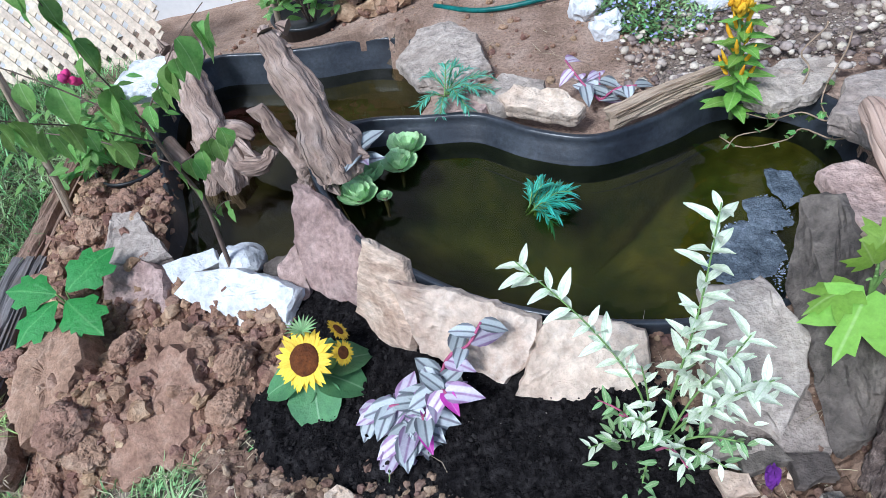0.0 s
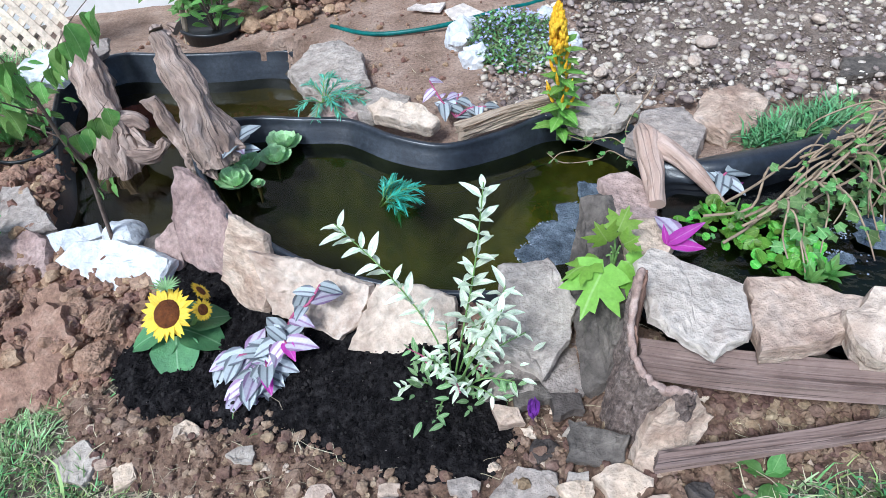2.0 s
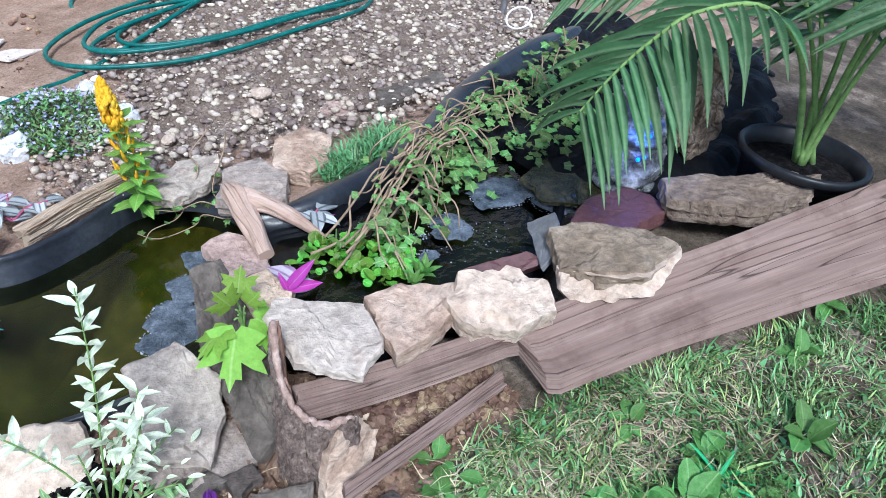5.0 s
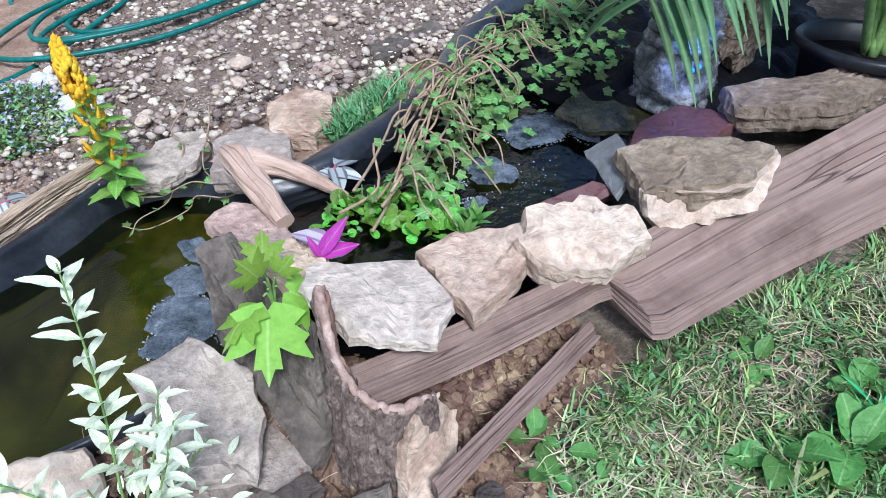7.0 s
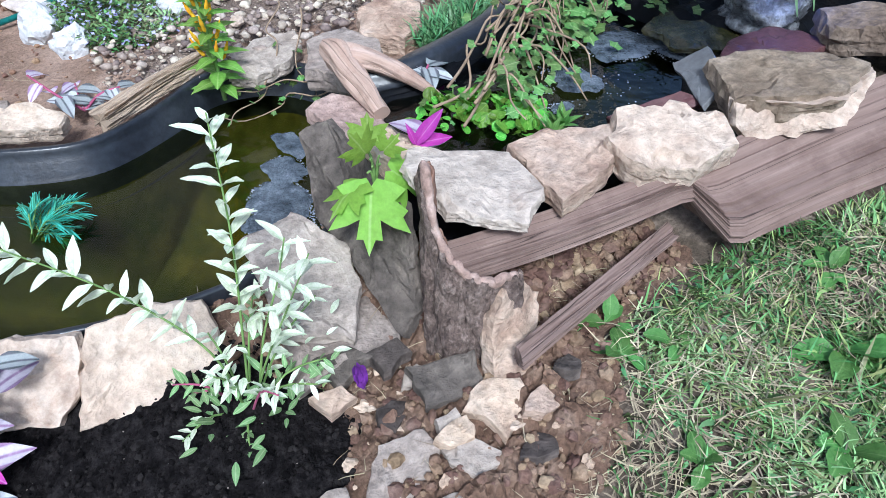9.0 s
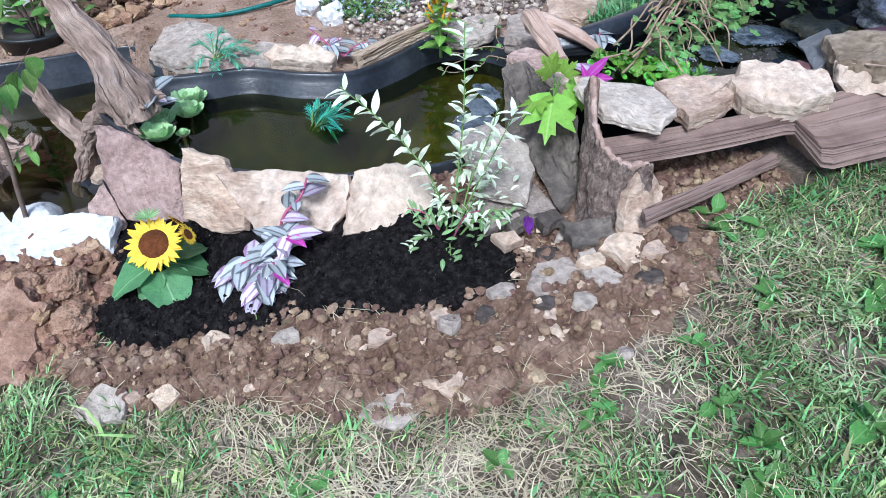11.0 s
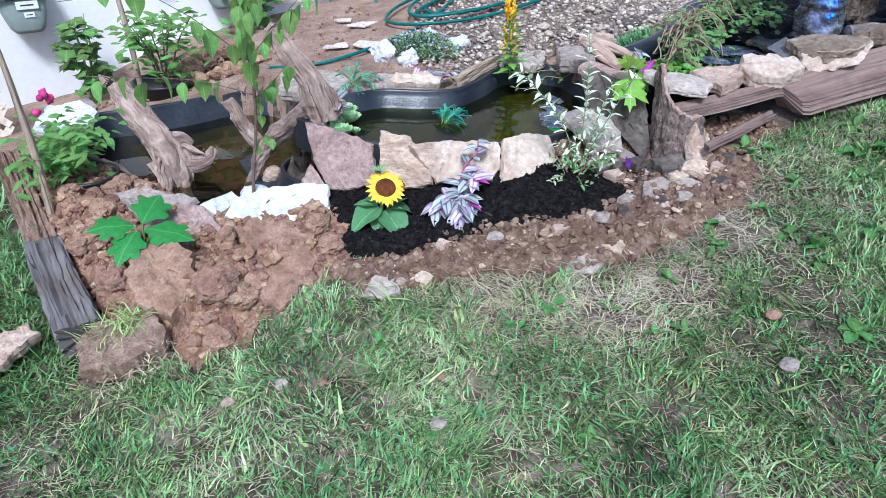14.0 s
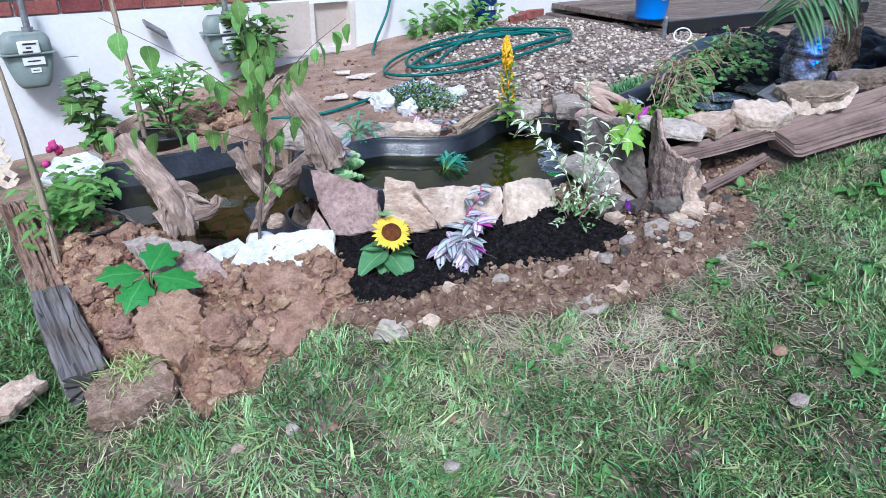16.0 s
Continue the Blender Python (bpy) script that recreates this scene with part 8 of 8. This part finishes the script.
foam("foam", [(0.42, 0.80, 0.0, 0.055, 0.065, 700), (0.38, 0.76, 0.0, 0.05, 0.04, 450), (0.46, 0.72, 0.0, 0.03, 0.05, 200), (0.48, 0.88, 0.0, 0.035, 0.05, 260), (1.13, 0.665, 0.165, 0.09, 0.06, 500), (1.21, 0.58, 0.165, 0.055, 0.06, 200),
              (0.93, 0.64, 0.165, 0.035, 0.06, 160), (0.86, 0.62, 0.165, 0.025, 0.015, 60), (0.83, 0.57, 0.165, 0.02, 0.01, 40), (0.95, 0.55, 0.165, 0.12, 0.06, 40)], 2)
def foam_film(name, spots):
    """Ragged rafts of bubble film just above the water."""
    t = thing(name, spots[0][:3], "raft of grey-blue bubble film on the water", "foam")
    for x, y, z, rx, ry in spots:
        z += 0.0013 * len(t.children)
        bm = bmesh.new()
        c = bm.verts.new((x, y, z + 0.004))
        rings = []
        for s in (0.5, 0.85, 1.0):
            ring = []
            for j in range(36):
                a = 2 * math.pi * j / 36
                k = s * (1 + 0.3 * nz((math.cos(a), math.sin(a), x * 9), 1.7) + 0.2 * nz((math.cos(a), math.sin(a), y * 9), 5))
                ring.append(bm.verts.new((x + rx * k * math.cos(a), y + ry * k * math.sin(a), z + (0.004 if s < 1 else 0.0005))))
            rings.append(ring)
        for j in range(36):
            bm.faces.new((c, rings[0][j], rings[0][(j + 1) % 36]))
            for p, q in zip(rings, rings[1:]):
                bm.faces.new((p[j], q[j], q[(j + 1) % 36], p[(j + 1) % 36]))
        ob = part("film", bm, FOAM_FILM, t)
        ob.matrix_parent_inverse = t.matrix_basis.inverted()


foam_film("foam_raft", ((0.42, 0.80, 0.0, 0.055, 0.065), (0.375, 0.755, 0.0, 0.045, 0.035), (0.47, 0.88, 0.0, 0.035, 0.05), (1.13, 0.665, 0.165, 0.085, 0.06), (1.21, 0.58, 0.165, 0.055, 0.06), (0.93, 0.61, 0.165, 0.045, 0.05), (0.52, 0.94, 0.0, 0.03, 0.05), (0.83, 0.545, 0.165, 0.025, 0.014), (0.82, 0.63, 0.165, 0.022, 0.014)))
bm = bmesh.new()
lathe(bm, [(0.0, 0.0), (0.018, 0.0), (0.02, 0.012), (0.012, 0.02), (0.0, 0.022)], seg=16, at=(0.455, 0.84, -0.06))
tagged(part("pond_light", bm, make_mat("green_led", [(0.0, 0.6, 0.15), (0.02, 0.9, 0.3)], glow=0.5, bump=0.0)), "small green pond light under the water", "lamp")

# ---------------------------------------------------------------- fountain corner


def fountain():
    t = thing("fountain", (1.375, 0.53, 0.203), "grey stacked-rock fountain with a blue light inside", "fountain")
    prof = [(0.0, 0.0)] + [(0.066 + 0.015 * abs(math.sin(z * 68 + 1.6 * math.sin(z * 41))) ** 0.5 - 0.010 * z / 0.2, z) for z in np.linspace(0.0, 0.216, 54)] + [(0.05, 0.220), (0.0, 0.21)]
    bm = bmesh.new()
    lathe(bm, prof, seg=64, wobble=0.22, seed=4.0)
    for q in bm.verts:
        q.co += Vector((q.co.x, q.co.y, 0)) * (0.09 * nz(q.co, 38, 3) + 0.07 * nz(q.co, 120, 5))
    part("column", bm, FOUNTAIN, t, smooth=True)
    for z, a in ((0.168, -2.3), (0.155, -2.2), (0.105, -2.15), (0.098, -2.3)):
        bm = bmesh.new()
        bmesh.ops.create_icosphere(bm, subdivisions=2, radius=0.005)
        bmesh.ops.translate(bm, verts=bm.verts, vec=(0.078 * math.cos(a), 0.078 * math.sin(a), z))
        part("light", bm, BLUE_LED, t, "glowing blue light", True)


fountain()
led = bpy.data.lights.new("fountain_led", "POINT")
led.energy, led.color, led.shadow_soft_size = 0.22, (0.05, 0.22, 1.0), 0.01
led_ob = bpy.data.objects.new("fountain_led", led)
led_ob.location = (1.305, 0.455, 0.362)
bpy.context.scene.collection.objects.link(led_ob)
rock("pitted_rock", (1.60, 0.52, 0.34), (0.13, 0.11, 0.27), HOLEY_STONE, "tall pitted limestone rock beside the fountain", seed=90, disp=0.65, sub=5)


def palm():
    at = Vector((1.64, 0.27, 0.15))
    t = thing("potted_palm", at, "areca palm in a wide charcoal plastic pot", "potted palm")
    bm = bmesh.new()
    lathe(bm, [(0.0, 0.0), (0.095, 0.0), (0.125, 0.17), (0.138, 0.175), (0.142, 0.19), (0.136, 0.198), (0.128, 0.192), (0.12, 0.165), (0.118, 0.15)], seg=48)
    part("pot", bm, POT_GREY, t, "charcoal plastic pot with a rolled rim", True)
    bm = bmesh.new()
    lathe(bm, [(0.121, 0.158), (0.08, 0.165), (0.03, 0.172), (0.0, 0.17)], seg=32, wobble=0.1)
    part("soil", bm, POTTING, t, "dark bark compost", True)
    rs = random.Random(5)
    spread = [(None, 0, 0), ((-0.22, -0.12), 0.48, 0.52), ((-0.12, 0.42), 0.4, 0.42), ((0.25, 0.25), 0.45, 0.5), ((0.35, -0.1), 0.4, 0.4), ((-0.05, -0.15), 0.5, 0.55), ((-0.25, 0.45), 0.36, 0.36), ((0.1, 0.45), 0.42, 0.5)]
    for way, top, end in spread:
        ex, ey = way or (0, 0)
        pts = [Vector((rs.uniform(-0.02, 0.02), rs.uniform(-0.02, 0.02), 0.17)), Vector((ex * 0.15, ey * 0.15, 0.17 + top * 0.55)), Vector((ex * 0.45, ey * 0.45, 0.17 + top)), Vector((ex * 0.8, ey * 0.8, 0.17 + top * 0.95)),
               Vector((ex * 1.1, ey * 1.1, 0.17 + end * 0.75))]
        if way is None:
            # the long frond that arches over the fountain and the pond
            pts = local(at, [Vector(p) for p in ((1.63, 0.275, 0.32), (1.50, 0.30, 0.55), (1.35, 0.34, 0.66), (1.20, 0.38, 0.655), (1.12, 0.398, 0.61), (1.05, 0.405, 0.56), (0.995, 0.415, 0.495))])
        bm = bmesh.new()
        tube(bm, pts, [0.008, 0.005, 0.004, 0.003, 0.0015], seg=6, per=6)
        fr = part("frond", bm, STEM_GREEN, t, "", True)
        line = spline(pts, 14)
        n = len(line)
        for i in range(int(n * 0.30), n, 3 if way is None else 2):
            d = (line[min(i + 1, n - 1)] - line[min(i, n - 2)]).normalized()
            side = d.cross(Vector((0, 0, 1))).normalized()
            ln = 0.225 * (1 - 0.30 * abs(2 * (i / n - 0.30) / 0.70 - 0.9))
            for sg in (-1, 1):
                shared("leaflet", PALM_M, fr, leaf_at(line[i], side * sg * 0.95 + d * rs.uniform(0.35, 0.5) + Vector((0, 0, rs.uniform(-0.38, -0.12))), (-0.35, -0.45, 0.8), ln * rs.uniform(0.85, 1.1), 0.95))


palm()

# ---------------------------------------------------------------- back of the yard


def hose():
    t = thing("garden_hose", (1.0, 2.1, 0.05), "green garden hose coiled loosely on the gravel", "hose")
    rs = random.Random(2)
    loops = []
    for k in range(4):
        cx, cy = 1.10 + rs.uniform(-0.06, 0.10), 2.08 + rs.uniform(-0.06, 0.06)
        rx, ry = rs.uniform(0.46, 0.60), rs.uniform(0.16, 0.30)
        for j in range(9):
            a = 2 * math.pi * j / 9 + k * 0.7
            x, y = cx + rx * math.cos(a) - 0.25 * ry * math.sin(a), cy + ry * math.sin(a) + 0.12 * rx * math.cos(a)
            loops.append(Vector((x, y, yard_z(x, y) + 0.022 + 0.006 * k + 0.01 * rs.random())))
    loops += [Vector((0.62, 1.98, 0.05)), Vector((0.42, 1.90, 0.03)), Vector((0.2, 1.82, 0.01)), Vector((0.0, 1.84, -0.02)), Vector((-0.15, 1.95, -0.04))]
    bm = bmesh.new()
    tube(bm, [p - Vector((1.0, 2.1, 0.05)) for p in loops], [0.0075, 0.0075], seg=8, per=5)
    part("coil", bm, HOSE, t, smooth=True)
    up = [(0.72, 2.50, 0.03), (0.64, 2.55, 0.03), (0.70, 2.64, 0.03), (0.86, 2.60, 0.04), (0.94, 2.53, 0.04), (0.84, 2.48, 0.04), (0.70, 2.56, 0.045), (0.78, 2.70, 0.09), (0.90, 2.76, 0.25), (0.95, 2.78, 0.42)]
    bm = bmesh.new()
    tube(bm, [Vector(p) - Vector((1.0, 2.1, 0.05)) for p in up], [0.0075, 0.0075], seg=8, per=6)
    part("supply_line", bm, HOSE, t, "hose end rising to the wall tap", True)


hose()
for k, (x, y, s) in enumerate(((0.43, 2.20, 0.09), (0.20, 1.98, 0.06), (0.30, 1.92, 0.10), (0.39, 2.34, 0.06), (1.09, 2.50, 0.06), (0.14, 1.99, 0.04))):
    a = 0.7 * k
    c = [(x + s * math.cos(a + b) * q, y + s * 0.7 * math.sin(a + b) * q, yard_z(x, y) + 0.018) for b, q in ((0.2, 1), (1.5, 0.7), (2.9, 1), (4.4, 0.8))]
    slab("broken_tile", c, 0.01, TILE, "broken pale floor tile lying in the dirt", "tile", "broken tiles", seed=200 + k, rough=0.001, edge=0.001)


def foliage_thing(name, at, label, category, me, n, size, spread, shape, stem_mat=STEM_GREEN, n_stem=6, droop=-0.1):
    """A bush: stems from the foot and leaves through an uneven crown; shape: half sizes of the crown about its middle."""
    t = thing(name, at, label, category)
    rs = random.Random(len(label) + n)
    tips = []
    for k in range(n_stem):
        a = 6.28 * k / n_stem + rs.uniform(-0.4, 0.4)
        e = Vector((shape[0] * 0.75 * math.cos(a), shape[1] * 0.75 * math.sin(a), spread + shape[2] * rs.uniform(-0.2, 0.8)))
        q = [Vector((0.01 * math.cos(a), 0.01 * math.sin(a), 0)), e * 0.5 + Vector((0, 0, 0.03)), e]
        stems(t, [q], stem_mat, [0.004, 0.003, 0.0015])
        tips.append(q)
    for k in range(n):
        line = spline(tips[k % n_stem], 6)
        p = line[rs.randint(3, len(line) - 1)] + Vector((rs.gauss(0, 0.35) * shape[0], rs.gauss(0, 0.35) * shape[1], rs.gauss(0, 0.35) * shape[2]))
        a = rs.uniform(0, 6.28)
        shared("leaf", me, t, leaf_at(p, (math.cos(a), math.sin(a), droop + rs.uniform(-0.4, 0.3)), (0.2 * math.cos(a), -0.4, 1), size * rs.uniform(0.7, 1.2)))
    return t


def plant_pot(name, at, r0, r1, h, label, material=BLACK_PLASTIC):
    bm = bmesh.new()
    lathe(bm, [(0.0, 0.0), (r0, 0.0), (r1 * 0.97, h * 0.88), (r1 * 1.04, h * 0.885), (r1 * 1.06, h * 0.98), (r1 * 1.0, h), (r1 * 0.95, h * 0.95), (r1 * 0.9, h * 0.8), (0.0, h * 0.78)], seg=36)
    ob = part(name, bm, material, smooth=True)
    ob.location = at
    return tagged(ob, label, "plant pot")


plant_pot("nursery_pot", (-0.572, 2.03, -0.165), 0.09, 0.108, 0.115, "black plastic nursery pot behind the lower pond")
foliage_thing("potted_shrub", (-0.555, 2.02, -0.08), "leafy green shrub growing in the black nursery pot", "shrub", SHRUB_M, 230, 0.052, 0.22, (0.17, 0.12, 0.08), STEM_BROWN, 9, 0.15)
plant_pot("nursery_pot", (-0.955, 1.375, -0.205), 0.07, 0.085, 0.095, "black nursery pot sunk in the clay")
bush = foliage_thing("flowering_bush", (-1.01, 1.40, -0.13), "loose green bush with pink trumpet blossoms", "shrub", SHRUB_M, 300, 0.045, 0.11, (0.14, 0.15, 0.08), STEM_GREEN, 10)
for k, (x, y, z) in enumerate(((0.0, 0.01, 0.27), (0.012, 0.0, 0.255), (-0.012, 0.01, 0.255), (0.0, -0.012, 0.27), (-0.03, -0.01, 0.22), (0.01, 0.02, 0.24))):
    bm = bmesh.new()
    bmesh.ops.create_icosphere(bm, subdivisions=2, radius=0.011)
    for q in bm.verts:
        q.co = q.co * (1 + 0.5 * nz(q.co, 160, k)) + Vector((x, y, z))
    part("blossom", bm, PINK, bush, "pink blossom", True)
foliage_thing("wall_creeper", (-0.78, 2.45, -0.235), "leafy green bramble growing against the white wall", "plant", IVY_M, 90, 0.075, 0.27, (0.09, 0.06, 0.15), STEM_GREEN, 6)
foliage_thing("wall_vine", (0.02, 2.60, -0.03), "green vine climbing over the gas meter", "vine", IVY_M, 220, 0.06, 0.26, (0.15, 0.06, 0.16), STEM_GREEN, 9)
foliage_thing("garden_bush", (1.33, 2.66, 0.05), "dense green leafy bush by the house wall", "shrub", SHRUB_M, 260, 0.075, 0.15, (0.30, 0.14, 0.13), STEM_GREEN, 10)


def bucket(name, at, r, h, material, label):
    t = thing(name, at, label, "bucket")
    bm = bmesh.new()
    lathe(bm, [(0.0, 0.0), (r * 0.86, 0.0), (r * 0.87, 0.012), (r * 0.98, h * 0.84), (r * 1.05, h * 0.845), (r * 1.05, h * 0.88), (r * 1.0, h * 0.885), (r * 1.02, h), (r * 0.97, h), (r * 0.84, 0.02), (0.0, 0.02)], seg=40)
    part("body", bm, material, t, "", True)
    return t


b1 = bucket("bucket", (2.29, 2.0, 0.215), 0.105, 0.30, BLUE_PLASTIC, "bright blue plastic bucket standing on the deck")
bm = bmesh.new()
box(bm, (0.045, 0.004, 0.035), (-0.01, -0.098, 0.13), None, 0.001)
part("sticker", bm, LABEL_WHITE, b1, "white sticker")
b2 = bucket("bucket", (1.56, 2.70, 0.17), 0.085, 0.22, NAVY_PLASTIC, "dark blue plastic bucket behind the bush")
for k in range(4):
    bm = bmesh.new()
    box(bm, (0.018, 0.004, 0.022), (-0.045 + 0.024 * k, -0.083, 0.075), None)
    part("print_bar", bm, LABEL_WHITE, b2, "white printed bar")


def deck():
    t = thing("deck", (2.3, 2.2, 0.0), "low weathered wooden deck by the house", "deck")
    for k in range(12):
        bm = bmesh.new()
        box(bm, (2.4, 0.135, 0.035), (1.22, -0.22 + 0.142 * k, 0.19), None, 0.004)
        part("board", bm, DECK_WOOD, t)
    bm = bmesh.new()
    box(bm, (2.4, 0.035, 0.085), (1.22, -0.31, 0.165), None, 0.004)
    part("rim_joist", bm, POT_GREY, t, "dark painted edge board")
    bm = bmesh.new()
    box(bm, (0.06, 1.75, 0.09), (0.0, 0.57, 0.10), None, 0.006)
    part("edge_beam", bm, DECK_WOOD, t)
    for x, y in ((0.05, -0.25), (1.2, -0.25), (2.3, -0.25), (0.05, 1.3)):
        bm = bmesh.new()
        box(bm, (0.08, 0.08, 0.2), (x, y, 0.06), None, 0.004)
        part("post", bm, DECK_WOOD, t)


deck()
step = thing("deck_step", (2.16, 2.45, 0.0), "old plank step lying along the deck", "step")
for k, (x, y, z, ln, w) in enumerate(((0.0, 0.05, 0.105, 1.05, 0.15), (0.09, 0.10, 0.06, 1.2, 0.08))):
    bm = bmesh.new()
    box(bm, (w, ln, 0.05), (x, y, z), Euler((0, 0, -0.12)), 0.006)
    part("plank", bm, DECK_WOOD, step)
for x, y in ((0.0, -0.3), (0.02, 0.4)):
    bm = bmesh.new()
    box(bm, (0.09, 0.09, 0.12), (x, y, 0.03), None, 0.006)
    part("block", bm, STONE_DARK, step, "grey stone block under the step")
for k, (x, y, a) in enumerate(((1.83, 2.70, 0.5), (1.95, 2.78, 0.9), (2.15, 2.88, 0.3))):
    ob = new("loose_brick", brick_me)
    ob.location, ob.rotation_euler = (x, y, yard_z(x, y) + 0.03), (0, 0, a)
    tagged(ob, "loose old brick lying by the deck", "brick", "loose bricks")
bm = bmesh.new()
tube(bm, [(2.16, 1.78, 0.05), (2.162, 1.782, 0.16), (2.158, 1.778, 0.26)], [0.014, 0.014, 0.013], seg=8)
tagged(part("iron_stake", bm, STEEL, smooth=True), "short rusty iron stake by the deck", "stake")
bm = bmesh.new()
ring = [(2.02 + 0.06 * math.cos(a), 1.55 + 0.03 * math.sin(a), 0.20 + 0.03 * math.sin(a + 0.5)) for a in np.linspace(0, 12.2, 26)]
tube(bm, ring, [0.004, 0.004], seg=6, per=3)
tagged(part("cable_coil", bm, LABEL_WHITE, smooth=True), "loose coil of pale cable under the deck", "cable")

# ---------------------------------------------------------------- left side


def lattice(name, origin, u, v, nu, nv, label, diag=False, material=LATH):
    t = thing(name, origin, label, "lattice", "lattice pieces")
    u, v = Vector(u), Vector(v)
    n = u.cross(v).normalized()
    def lath(a, b, off):
        d = b - a
        x = d.normalized()
        y = n.cross(x)
        m = Matrix((x, y, n)).transposed().to_4x4()
        m.translation = (a + b) / 2 + n * off
        bm = bmesh.new()
        box(bm, (d.length, 0.026, 0.006), (0, 0, 0), None, 0.001)
        ob = part("lath", bm, material, t)
        ob.matrix_local = m
    if diag:
        for k in range(-nv + 1, nu):
            s0, s1 = max(0, k / nu), min(1, (k + nv) / nu)
            lath(u * s0 + v * ((s0 * nu - k) / nv), u * s1 + v * ((s1 * nu - k) / nv), 0.0)
            lath(u * (1 - s0) + v * ((s0 * nu - k) / nv), u * (1 - s1) + v * ((s1 * nu - k) / nv), 0.0065)
    else:
        for i in range(nu + 1):
            lath(u * i / nu, u * i / nu + v, 0.0)
        for j in range(nv + 1):
            lath(v * j / nv, v * j / nv + u, 0.0065)
    return t


lattice("lattice_panel", (-1.95, 2.02, -0.31), (0.84, 0.03, 0.02), (-0.03, 0.24, 0.42), 14, 7, "pale tan wooden lattice panel leaning by the wall", True)
bm = bmesh.new()
tube(bm, [(-1.083, 1.235, -0.19), (-1.078, 1.27, 0.04), (-1.084, 1.30, 0.24), (-1.092, 1.325, 0.40)], [0.010, 0.009, 0.007, 0.005], seg=14, per=8, ridge=0.2, ridges=6, seed=3)
tagged(part("old_stake", bm, STICK, smooth=True), "split weathered stake leaning in the clay", "stake")
slab("pale_stone", [(-1.06, 1.60, -0.02), (-1.0, 1.70, 0.01), (-0.90, 1.72, 0.01), (-0.86, 1.64, -0.01), (-0.90, 1.57, -0.03), (-1.0, 1.56, -0.03)], 0.03, STONE_WHITE, "pale bluish flat stone behind the lower pond", seed=60)
plant_pot("black_bucket", (-1.75, 1.62, -0.26), 0.10, 0.12, 0.16, "black plastic pot lying in long grass")
